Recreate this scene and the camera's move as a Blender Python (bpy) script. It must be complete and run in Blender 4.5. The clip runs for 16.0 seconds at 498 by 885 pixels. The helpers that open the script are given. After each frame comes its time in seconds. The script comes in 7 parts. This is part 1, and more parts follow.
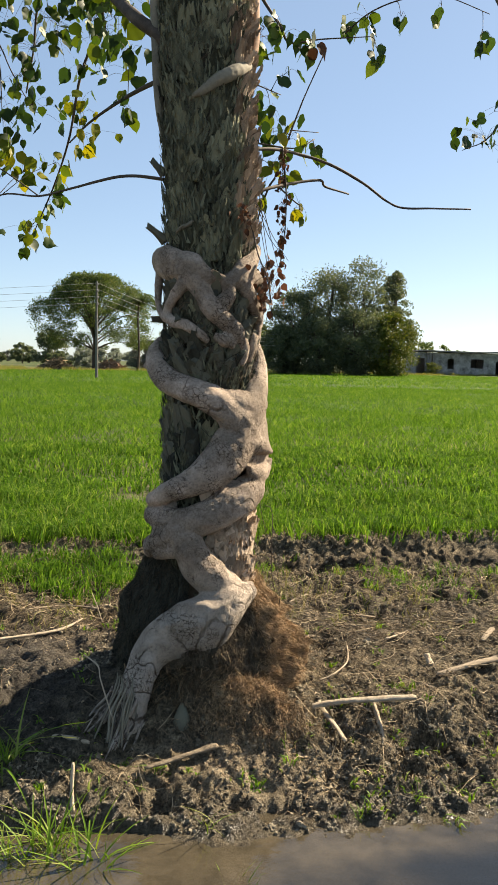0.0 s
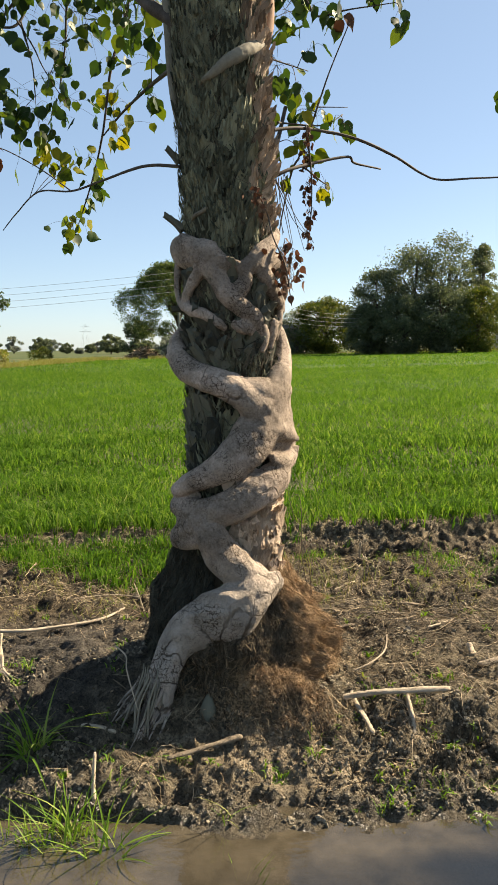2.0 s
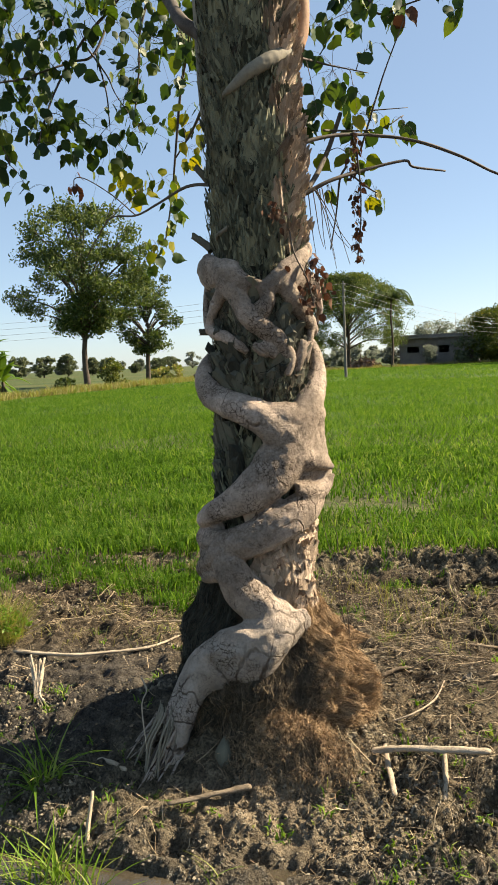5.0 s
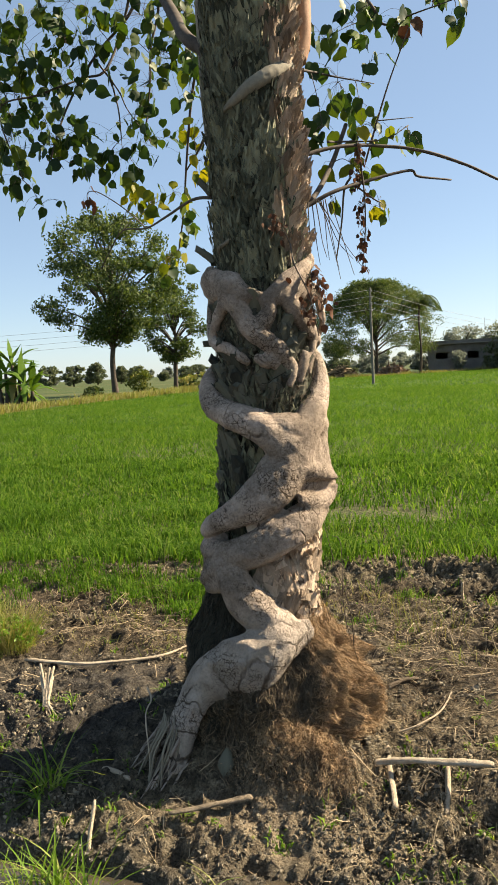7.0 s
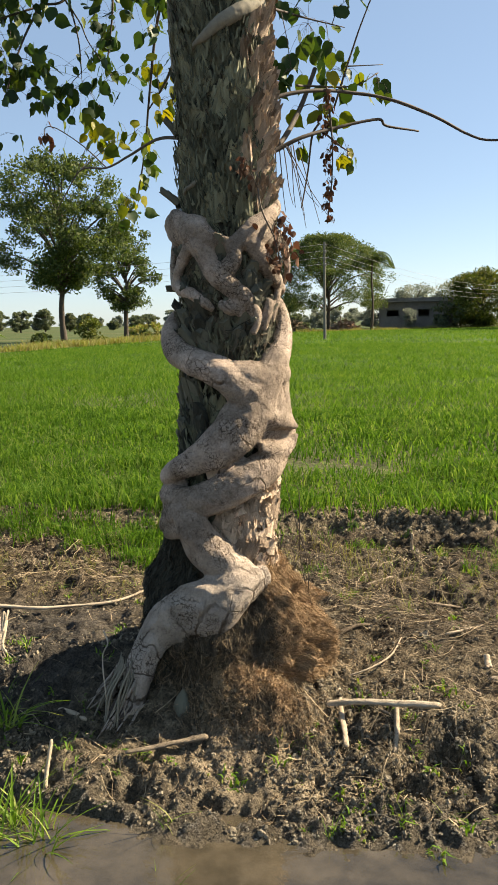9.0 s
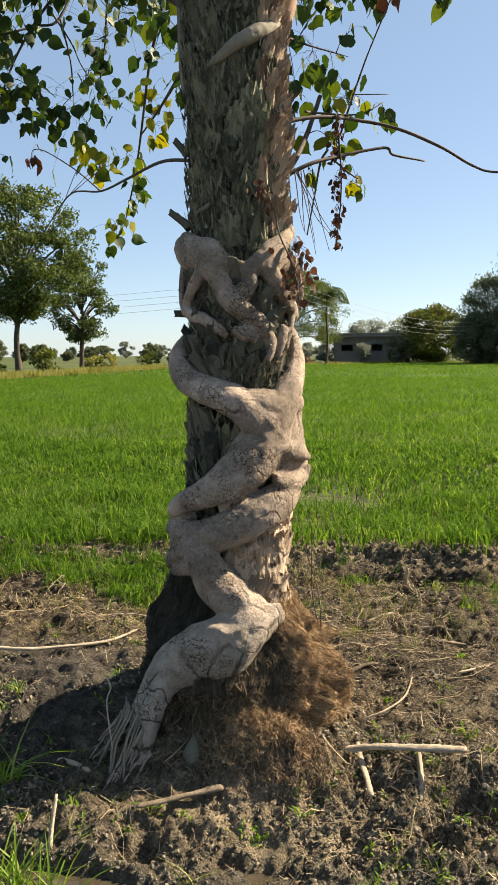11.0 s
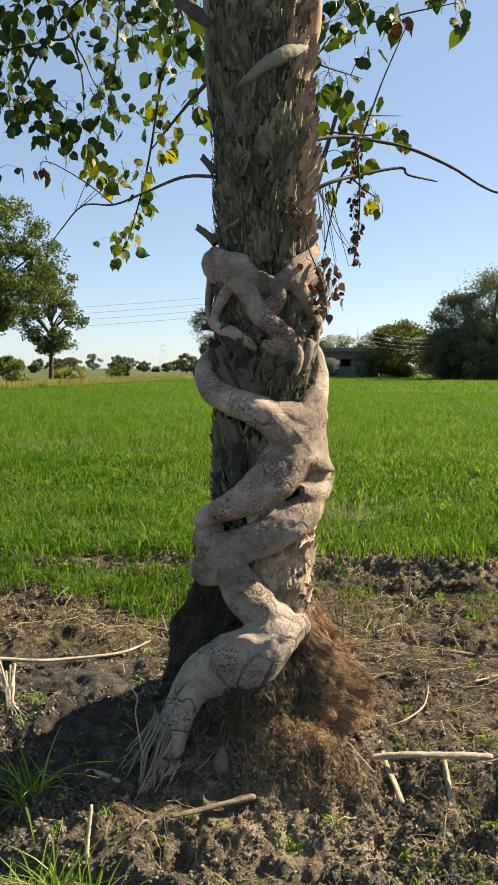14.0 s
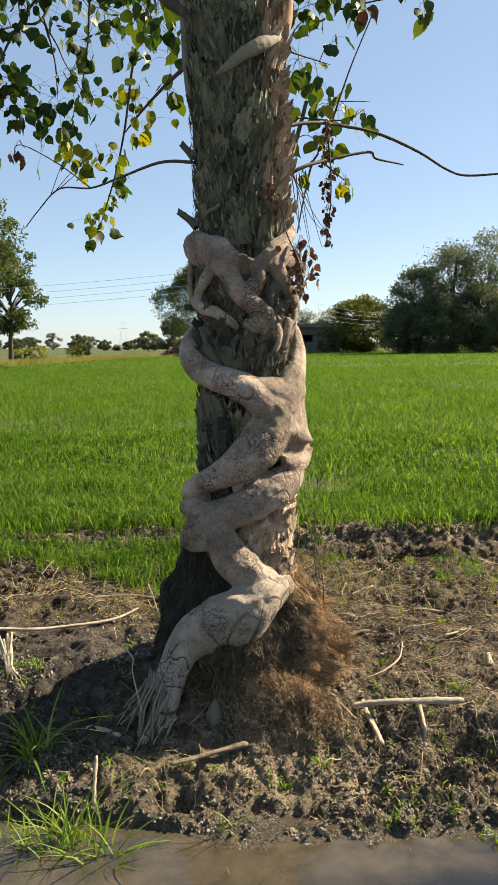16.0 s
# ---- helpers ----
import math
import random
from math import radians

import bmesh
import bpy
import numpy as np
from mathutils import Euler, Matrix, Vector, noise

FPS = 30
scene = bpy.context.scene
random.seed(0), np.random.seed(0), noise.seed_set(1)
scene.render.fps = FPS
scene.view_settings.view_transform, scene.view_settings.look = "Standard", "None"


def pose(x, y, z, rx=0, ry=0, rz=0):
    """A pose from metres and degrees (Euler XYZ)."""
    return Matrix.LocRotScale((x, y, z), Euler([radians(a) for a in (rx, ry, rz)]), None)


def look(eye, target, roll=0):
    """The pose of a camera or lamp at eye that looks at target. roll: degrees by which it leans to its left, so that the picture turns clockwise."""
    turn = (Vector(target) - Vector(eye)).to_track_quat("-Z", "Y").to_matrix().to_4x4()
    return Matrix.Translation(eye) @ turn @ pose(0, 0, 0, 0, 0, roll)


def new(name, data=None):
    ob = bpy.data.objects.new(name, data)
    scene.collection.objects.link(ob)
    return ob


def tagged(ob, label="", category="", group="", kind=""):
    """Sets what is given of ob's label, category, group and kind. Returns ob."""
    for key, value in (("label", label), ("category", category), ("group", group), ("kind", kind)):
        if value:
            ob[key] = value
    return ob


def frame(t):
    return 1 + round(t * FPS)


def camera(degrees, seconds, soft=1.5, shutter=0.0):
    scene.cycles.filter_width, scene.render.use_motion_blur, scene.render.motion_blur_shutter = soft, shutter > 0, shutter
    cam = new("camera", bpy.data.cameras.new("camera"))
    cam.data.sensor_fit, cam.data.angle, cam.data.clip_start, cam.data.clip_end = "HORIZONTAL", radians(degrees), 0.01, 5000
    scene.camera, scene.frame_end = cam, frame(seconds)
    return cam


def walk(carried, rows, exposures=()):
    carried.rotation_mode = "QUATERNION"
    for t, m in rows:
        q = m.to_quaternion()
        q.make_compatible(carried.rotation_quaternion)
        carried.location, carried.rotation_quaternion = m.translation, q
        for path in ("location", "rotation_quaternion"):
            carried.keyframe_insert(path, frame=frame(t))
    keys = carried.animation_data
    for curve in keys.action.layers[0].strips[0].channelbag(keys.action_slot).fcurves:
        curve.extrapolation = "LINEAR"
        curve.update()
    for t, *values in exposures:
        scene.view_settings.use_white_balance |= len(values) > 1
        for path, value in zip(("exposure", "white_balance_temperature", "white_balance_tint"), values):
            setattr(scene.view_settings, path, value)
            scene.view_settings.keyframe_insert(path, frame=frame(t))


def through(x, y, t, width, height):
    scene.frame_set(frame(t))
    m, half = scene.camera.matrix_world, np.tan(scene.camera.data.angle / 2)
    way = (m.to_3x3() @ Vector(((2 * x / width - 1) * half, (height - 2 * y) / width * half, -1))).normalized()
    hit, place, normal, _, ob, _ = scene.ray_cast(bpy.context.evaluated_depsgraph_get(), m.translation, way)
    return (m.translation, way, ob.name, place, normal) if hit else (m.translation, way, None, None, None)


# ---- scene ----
cam = camera(34.6, 16.0, soft=1.4)
METRES, EYE, TILT, LEAN, TURN = 1.769, 1.5, 3.8, -0.2, 0.0
ROWS = [
    (0.0, 0.0, 0.0, 0.0, 0.17, -9.46, -1.01),
    (0.5, -0.0113, 0.0037, -0.0007, 1.03, -10.03, -0.54),
    (1.0, -0.0071, 0.0066, -0.0014, 3.64, -10.34, 0.9),
    (1.5, 0.0569, 0.0207, 0.0002, 5.28, -10.48, 1.81),
    (2.0, 0.1375, 0.0337, 0.0045, 6.1, -10.6, 1.74),
    (2.5, 0.2051, 0.0427, 0.0039, 6.79, -10.91, 1.75),
    (3.0, 0.2287, 0.0549, 0.008, 8.03, -11.54, 2.81),
    (3.5, 0.2462, 0.0931, -0.0047, 10.19, -10.72, 2.88),
    (4.0, 0.2961, 0.1507, -0.0106, 13.19, -9.87, 3.36),
    (4.2, 0.324, 0.162, -0.0065, 14.5, -9.82, 3.45),
    (6.3, 0.4735, 0.2012, 0.0125, 20.35, -8.47, 4.6),
    (6.5, 0.4709, 0.2007, 0.0127, 20.28, -8.5, 4.53),
    (7.0, 0.4672, 0.1989, 0.0126, 20.31, -8.54, 4.49),
    (7.5, 0.4733, 0.1973, 0.0124, 20.35, -8.58, 4.45),
    (8.0, 0.4794, 0.1955, 0.009, 20.25, -9.24, 4.52),
    (8.5, 0.4742, 0.1922, 0.007, 19.3, -11.72, 3.43),
    (8.7, 0.4635, 0.189, 0.006, 18.35, -12.1, 2.95),
    (10.8, 0.327, 0.212, -0.008, 13.78, -10.03, 1.65),
    (11.0, 0.3146, 0.2185, -0.008, 13.76, -9.89, 1.57),
    (11.5, 0.2743, 0.2144, -0.0046, 13.65, -9.78, 1.4),
    (12.0, 0.2312, 0.1994, -0.0052, 13.06, -9.69, 1.41),
    (12.5, 0.2132, 0.1887, -0.0062, 12.85, -9.64, 1.38),
    (13.0, 0.2119, 0.1787, -0.0052, 12.19, -9.41, 1.23),
    (13.5, 0.2115, 0.1754, -0.0048, 11.71, -9.12, 1.05),
    (14.0, 0.2063, 0.1724, -0.0051, 11.52, -8.97, 0.84),
    (14.5, 0.2058, 0.1556, -0.0029, 11.31, -8.8, 0.59),
    (15.0, 0.2046, 0.1237, -0.0083, 10.61, -8.96, 0.37),
    (15.5, 0.201, 0.0776, 0.0009, 9.41, -10.21, 0.74),
    (16.0, 0.1833, 0.0722, 0.0036, 8.74, -10.67, 1.53),
]
walk(cam, [(t, pose(0, 0, EYE, TILT, LEAN, TURN) @ pose(METRES * x, METRES * y, METRES * z, 90 + pitch, roll, yaw)) for t, x, y, z, yaw, pitch, roll in ROWS])

# ---- light ----
SUN_AZ, SUN_EL = 53.0, 37.0          # azimuth from +y towards +x, elevation
world = bpy.data.worlds.new("sky")
scene.world = world
world.use_nodes = True
wn = world.node_tree.nodes
sky = wn.new("ShaderNodeTexSky")
sky.sky_type = "NISHITA"
sky.sun_disc = False
sky.sun_elevation, sky.sun_rotation = radians(SUN_EL), radians(SUN_AZ)
sky.air_density, sky.dust_density, sky.ozone_density, sky.altitude = 0.75, 0.35, 2.0, 0
wn["Background"].inputs["Strength"].default_value = 0.061
haze = wn.new("ShaderNodeMixRGB")                 # thin dry-season haze evens out the sky
haze.inputs[0].default_value, haze.inputs[2].default_value = 0.42, (2.15, 3.25, 4.85, 1)
world.node_tree.links.new(sky.outputs[0], haze.inputs[1])
world.node_tree.links.new(haze.outputs[0], wn["Background"].inputs["Color"])
sun = new("sun", bpy.data.lights.new("sun", "SUN"))
sun.data.energy, sun.data.angle, sun.data.color = 5.0, radians(0.5), (1.0, 0.89, 0.73)
sd = Vector((math.sin(radians(SUN_AZ)) * math.cos(radians(SUN_EL)), math.cos(radians(SUN_AZ)) * math.cos(radians(SUN_EL)), math.sin(radians(SUN_EL))))
sun.matrix_world = look(sd * 60, (0, 0, 0))
scene.view_settings.exposure = 1.63
scene.view_settings.use_white_balance = True
scene.view_settings.white_balance_temperature = 7300


# ---- materials ----
def nodes_of(name):
    m = bpy.data.materials.new(name)
    m.use_nodes = True
    nt = m.node_tree
    return m, nt, nt.nodes["Principled BSDF"]


def noise_node(nt, scale, detail=6.0, rough=0.6, vec=None):
    n = nt.nodes.new("ShaderNodeTexNoise")
    n.inputs["Scale"].default_value, n.inputs["Detail"].default_value, n.inputs["Roughness"].default_value = scale, detail, rough
    if vec is not None:
        nt.links.new(vec, n.inputs["Vector"])
    return n.outputs["Fac"]


def ramp(nt, fac, stops):
    r = nt.nodes.new("ShaderNodeValToRGB")
    while len(r.color_ramp.elements) < len(stops):
        r.color_ramp.elements.new(0.5)
    for e, (p, c) in zip(r.color_ramp.elements, stops):
        e.position, e.color = p, (*c, 1) if len(c) == 3 else c
    nt.links.new(fac, r.inputs[0])
    return r.outputs[0]


def mix(nt, a, b, fac, mode="MIX"):
    m = nt.nodes.new("ShaderNodeMix")
    m.data_type, m.blend_type = "RGBA", mode
    for sock, v in ((m.inputs["Factor"], fac), (m.inputs["A"], a), (m.inputs["B"], b)):
        if isinstance(v, (int, float)):
            sock.default_value = v
        elif isinstance(v, tuple):
            sock.default_value = (*v, 1)
        else:
            nt.links.new(v, sock)
    return m.outputs["Result"]


def maths(nt, op, a, b=0.0):
    m = nt.nodes.new("ShaderNodeMath")
    m.operation = op
    for sock, v in zip(m.inputs, (a, b)):
        if isinstance(v, (int, float)):
            sock.default_value = v
        else:
            nt.links.new(v, sock)
    return m.outputs[0]


def coords(nt, stretch=(1, 1, 1)):
    tc = nt.nodes.new("ShaderNodeTexCoord")
    mp = nt.nodes.new("ShaderNodeMapping")
    mp.inputs["Scale"].default_value = stretch
    nt.links.new(tc.outputs["Object"], mp.inputs["Vector"])
    return mp.outputs[0]


def bump(nt, bsdf, height, strength, dist):
    b = nt.nodes.new("ShaderNodeBump")
    b.inputs["Strength"].default_value, b.inputs["Distance"].default_value = strength, dist
    nt.links.new(height, b.inputs["Height"])
    nt.links.new(b.outputs[0], bsdf.inputs["Normal"])


def island(nt):
    return nt.nodes.new("ShaderNodeNewGeometry").outputs["Random Per Island"]


def objrand(nt):
    return nt.nodes.new("ShaderNodeObjectInfo").outputs["Random"]


def plain(name, dark, light, scale=8.0, rough=0.85, relief=0.3, dist=0.004, stretch=(1, 1, 1), vary=None, spec=0.3):
    """Grainy material: two colours mixed by two scales of noise, with relief; vary: per island or per object."""
    m, nt, b = nodes_of(name)
    v = coords(nt, stretch)
    big, fine = noise_node(nt, scale, 4, 0.6, v), noise_node(nt, scale * 9, 6, 0.65, v)
    f = maths(nt, "MULTIPLY_ADD", big, 0.6)
    nt.nodes[-1].inputs[2].default_value = 0.0
    f = maths(nt, "ADD", f, maths(nt, "MULTIPLY", fine, 0.4))
    if vary:
        r = island(nt) if vary == "island" else objrand(nt)
        f = maths(nt, "ADD", maths(nt, "MULTIPLY", f, 0.6), maths(nt, "MULTIPLY", r, 0.45))
    nt.links.new(ramp(nt, f, [(0.3, dark), (0.7, light)]), b.inputs["Base Color"])
    b.inputs["Roughness"].default_value = rough
    b.inputs["Specular IOR Level"].default_value = spec
    if relief:
        bump(nt, b, fine, relief, dist)
    return m


def foliage(name, stops, through=0.45, rough=0.45, vary="island", tint=None, spec=0.18, patches=0.0):
    """Leaves that let light through."""
    m, nt, b = nodes_of(name)
    r = island(nt) if vary == "island" else objrand(nt)
    v = coords(nt)
    if patches:                                       # stands of paler and darker growth
        r = maths(nt, "ADD", maths(nt, "MULTIPLY", r, 0.7), maths(nt, "MULTIPLY", noise_node(nt, patches, 4, 0.6, v), 0.36))
    c = ramp(nt, r, stops)
    c = mix(nt, c, mix(nt, c, (0.5, 0.5, 0.5), 0.9, "MULTIPLY"), maths(nt, "MULTIPLY", noise_node(nt, 14, 3, 0.5, v), 0.7))
    nt.links.new(c, b.inputs["Base Color"])
    b.inputs["Roughness"].default_value, b.inputs["Specular IOR Level"].default_value = rough, spec
    t = nt.nodes.new("ShaderNodeBsdfTranslucent")
    nt.links.new(mix(nt, c, tint or (1.0, 1.0, 0.35), 1.0, "MULTIPLY"), t.inputs["Color"])
    s = nt.nodes.new("ShaderNodeMixShader")
    s.inputs[0].default_value = through
    nt.links.new(b.outputs[0], s.inputs[1])
    nt.links.new(t.outputs[0], s.inputs[2])
    nt.links.new(s.outputs[0], nt.nodes["Material Output"].inputs["Surface"])
    return m


def fig_bark_material():
    """Smooth pale bark with winding fissures, flaked patches and fine wrinkles."""
    m, nt, b = nodes_of("fig_bark")
    v = coords(nt)
    big, mid, fine = noise_node(nt, 4, 5, 0.6, v), noise_node(nt, 17, 6, 0.65, v), noise_node(nt, 105, 7, 0.75, v)
    c = ramp(nt, big, [(0.3, (0.185, 0.145, 0.110)), (0.48, (0.325, 0.260, 0.202)), (0.7, (0.66, 0.530, 0.435))])
    c = mix(nt, c, ramp(nt, mid, [(0.34, (0.52, 0.50, 0.48)), (0.52, (1.0, 1.0, 1.0)), (0.7, (1.18, 1.12, 1.05))]), 0.5, "MULTIPLY")
    c = mix(nt, c, ramp(nt, fine, [(0.33, (0.46, 0.43, 0.40)), (0.52, (0.97, 0.96, 0.95)), (0.68, (1.2, 1.18, 1.14))]), 0.8, "MULTIPLY")

    def cracks(scale, width, stretch, warp):
        """Dark gaps between bark plates, with wandering edges."""
        w = coords(nt, stretch)
        n = nt.nodes.new("ShaderNodeTexNoise")
        n.inputs["Scale"].default_value, n.inputs["Detail"].default_value = scale * 0.7, 4.0
        nt.links.new(w, n.inputs["Vector"])
        m = nt.nodes.new("ShaderNodeVectorMath")
        m.operation = "MULTIPLY_ADD"
        nt.links.new(n.outputs["Color"], m.inputs[0])
        m.inputs[1].default_value = (warp, warp, warp)
        nt.links.new(w, m.inputs[2])
        cell = nt.nodes.new("ShaderNodeTexVoronoi")
        cell.feature = "DISTANCE_TO_EDGE"
        cell.inputs["Scale"].default_value = scale
        nt.links.new(m.outputs[0], cell.inputs["Vector"])
        thick = maths(nt, "MULTIPLY", cell.outputs["Distance"], ramp(nt, noise_node(nt, scale * 0.8, 3, 0.6, w), [(0.35, (0.7, 0.7, 0.7)), (0.6, (3.0, 3.0, 3.0))]))
        return ramp(nt, thick, [(0.0, (0, 0, 0)), (width * 0.5, (0.25, 0.25, 0.25)), (width, (1, 1, 1))])

    sep = nt.nodes.new("ShaderNodeSeparateXYZ")
    nt.links.new(v, sep.inputs[0])
    old = ramp(nt, sep.outputs["Z"], [(0.0, (0.18, 0.18, 0.18)), (0.40, (0.16, 0.16, 0.16)), (0.60, (0, 0, 0))])   # the oldest bark, at the foot, is cracked most

    def only(f, at, scale, more=0.0):
        where = ramp(nt, maths(nt, "ADD", noise_node(nt, scale, 4, 0.6, v), more), [(at, (0, 0, 0)), (at + 0.10, (1, 1, 1))])
        return mix(nt, (1.0, 1.0, 1.0), f, where)
    long = only(cracks(10, 0.085, (0.9, 0.9, 0.8), 0.14), 0.54, 3.1, old)
    short = mix(nt, only(cracks(38, 0.12, (1, 1, 1.4), 0.04), 0.53, 4.6), only(cracks(70, 0.13, (1, 1, 1), 0.03), 0.50, 5.9), 1.0, "MULTIPLY")
    gaps = mix(nt, long, short, 1.0, "MULTIPLY")
    pale = maths(nt, "MULTIPLY", old, maths(nt, "MULTIPLY", mid, 4.0))
    c = mix(nt, c, (0.40, 0.37, 0.32), pale)
    c = mix(nt, c, mix(nt, (0.22, 0.19, 0.16), (1.0, 1.0, 1.0), gaps), 1.0, "MULTIPLY")
    nt.links.new(c, b.inputs["Base Color"])
    b.inputs["Roughness"].default_value, b.inputs["Specular IOR Level"].default_value = 0.8, 0.2
    wrinkle = noise_node(nt, 24, 5, 0.65, coords(nt, (0.6, 0.6, 2.4)))
    h = maths(nt, "ADD", maths(nt, "MULTIPLY", fine, 1.1), maths(nt, "MULTIPLY", gaps, 0.9))
    h = maths(nt, "ADD", h, maths(nt, "MULTIPLY", wrinkle, 0.5))
    bump(nt, b, h, 0.9, 0.009)
    return m


def ground_material():
    """Wet and dry mud, litter strip and field soil; the land-cover masks are attributes of the sheet."""
    m, nt, b = nodes_of("mud_and_soil")
    v = coords(nt)

    def cover(name):
        a = nt.nodes.new("ShaderNodeAttribute")
        a.attribute_name = name
        return a.outputs["Fac"]
    big, fine, tiny = noise_node(nt, 2.2, 5, 0.6, v), noise_node(nt, 22, 8, 0.7, v), noise_node(nt, 130, 5, 0.7, v)
    mud = ramp(nt, fine, [(0.34, (0.026, 0.022, 0.015)), (0.50, (0.140, 0.116, 0.078)), (0.70, (0.370, 0.310, 0.215))])
    mud = mix(nt, mud, ramp(nt, big, [(0.35, (0.55, 0.55, 0.55)), (0.65, (1.15, 1.1, 1.0))]), 0.8, "MULTIPLY")
    dry = ramp(nt, fine, [(0.36, (0.012, 0.009, 0.006)), (0.52, (0.062, 0.046, 0.028)), (0.74, (0.175, 0.133, 0.082))])
    wet = ramp(nt, fine, [(0.3, (0.050, 0.042, 0.030)), (0.7, (0.165, 0.138, 0.098))])
    field = ramp(nt, noise_node(nt, 0.35, 8, 0.7, v), [(0.3, (0.026, 0.058, 0.005)), (0.7, (0.050, 0.096, 0.008))])
    far = ramp(nt, noise_node(nt, 0.06, 6, 0.6, coords(nt, (0.25, 1, 1))), [(0.35, (0.028, 0.052, 0.010)), (0.52, (0.050, 0.068, 0.016)), (0.68, (0.105, 0.088, 0.040))])
    c = mix(nt, mud, dry, maths(nt, "MULTIPLY", cover("litter"), ramp(nt, big, [(0.3, (0.3, 0.3, 0.3)), (0.6, (1, 1, 1))])))
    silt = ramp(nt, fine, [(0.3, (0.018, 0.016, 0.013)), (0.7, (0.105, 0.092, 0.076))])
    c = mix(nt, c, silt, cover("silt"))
    c = mix(nt, c, ramp(nt, fine, [(0.3, (0.110, 0.086, 0.056)), (0.7, (0.400, 0.320, 0.220))]), cover("sand"))
    c = mix(nt, c, wet, cover("wetness"))
    # Crevice shade put into the colour: low spots of the relief go darker.
    c = mix(nt, c, ramp(nt, tiny, [(0.36, (0.35, 0.33, 0.30)), (0.5, (0.95, 0.95, 0.95)), (0.66, (1.45, 1.42, 1.35))]), 0.85, "MULTIPLY")
    c = mix(nt, c, field, cover("field_cover"))
    c = mix(nt, c, far, cover("far_fields"))
    nt.links.new(c, b.inputs["Base Color"])
    rg = nt.nodes.new("ShaderNodeMapRange")
    nt.links.new(cover("wetness"), rg.inputs["Value"])
    rg.inputs["To Min"].default_value, rg.inputs["To Max"].default_value = 0.92, 0.24
    nt.links.new(rg.outputs[0], b.inputs["Roughness"])
    b.inputs["Specular IOR Level"].default_value = 0.2
    bump(nt, b, maths(nt, "ADD", fine, maths(nt, "MULTIPLY", tiny, 1.1)), 1.0, 0.019)
    return m


def water_material():
    m, nt, b = nodes_of("muddy_water")
    v = coords(nt)
    f = noise_node(nt, 5.0, 9, 0.7, v)
    a = nt.nodes.new("ShaderNodeAttribute")
    a.attribute_name = "deepness"
    shallow = ramp(nt, f, [(0.34, (0.028, 0.024, 0.016)), (0.66, (0.095, 0.078, 0.053))])
    nt.links.new(mix(nt, shallow, (0.012, 0.013, 0.013), a.outputs["Fac"]), b.inputs["Base Color"])
    b.inputs["Roughness"].default_value, b.inputs["IOR"].default_value = 0.035, 1.6
    b.inputs["Alpha"].default_value = 0.86
    bump(nt, b, noise_node(nt, 16, 4, 0.55, coords(nt, (0.6, 1.6, 1))), 0.16, 0.01)
    return m


FIG = fig_bark_material()
FIG_SMOOTH = plain("young_fig_bark", (0.105, 0.095, 0.068), (0.265, 0.235, 0.172), 9, 0.8, 0.35, 0.004)
GROUND, WATER = ground_material(), water_material()
CLOD = plain("clod_mud", (0.034, 0.029, 0.020), (0.270, 0.228, 0.160), 40, 0.93, 0.7, 0.008, vary="island")
HUSK = plain("torn_husk", (0.19, 0.135, 0.090), (0.70, 0.54, 0.39), 26, 0.9, 1.0, 0.01, (2.6, 2.6, 0.3), vary="object")
PALM = plain("palm_trunk_bark", (0.018, 0.017, 0.012), (0.075, 0.068, 0.047), 22, 0.95, 0.8, 0.01, (1, 1, 0.25))
SCALE = plain("palm_leaf_base", (0.053, 0.056, 0.034), (0.345, 0.338, 0.215), 34, 0.95, 1.0, 0.008, (3.0, 3.0, 0.3), vary="object")
FLAKE = plain("sheath_flake", (0.032, 0.036, 0.023), (0.165, 0.168, 0.108), 30, 0.95, 0.6, 0.004, vary="island")
STUB = plain("old_leaf_stub", (0.024, 0.025, 0.018), (0.135, 0.130, 0.092), 20, 0.93, 0.7, 0.006, (1, 1, 0.4), vary="object")
FIBRE = plain("root_fibre", (0.018, 0.015, 0.010), (0.150, 0.116, 0.076), 30, 0.95, 0.0, vary="island")
RUST = plain("rusty_rootlets", (0.095, 0.060, 0.031), (0.46, 0.315, 0.178), 30, 0.95, 0.0, vary="island")
SOILBIT = plain("soil_root_bit", (0.045, 0.033, 0.021), (0.24, 0.175, 0.105), 30, 0.95, 0.0, vary="island")
DARKFIBRE = plain("dark_root_fibre", (0.012, 0.013, 0.009), (0.085, 0.078, 0.055), 30, 0.95, 0.0, vary="island")
MATTE = plain("root_mat", (0.030, 0.022, 0.015), (0.185, 0.130, 0.080), 35, 0.97, 1.0, 0.02, (1, 1, 0.5))
STICK = plain("weathered_stick", (0.075, 0.054, 0.034), (0.46, 0.37, 0.26), 30, 0.9, 0.9, 0.006, (0.5, 1.4, 1.4), vary="object")
PALEWOOD = plain("bleached_stalk", (0.20, 0.155, 0.10), (0.55, 0.46, 0.34), 30, 0.85, 0.9, 0.005, (0.5, 1.4, 1.4))
STRAW = plain("dry_straw", (0.060, 0.042, 0.024), (0.38, 0.295, 0.185), 20, 0.85, 0.0, vary="island")
STEM = plain("fig_stem_bark", (0.16, 0.085, 0.045), (0.38, 0.23, 0.14), 10, 0.8, 0.4, 0.004)
TWIG = plain("fig_twig_bark", (0.026, 0.020, 0.015), (0.115, 0.092, 0.070), 25, 0.8, 0.4, 0.002)
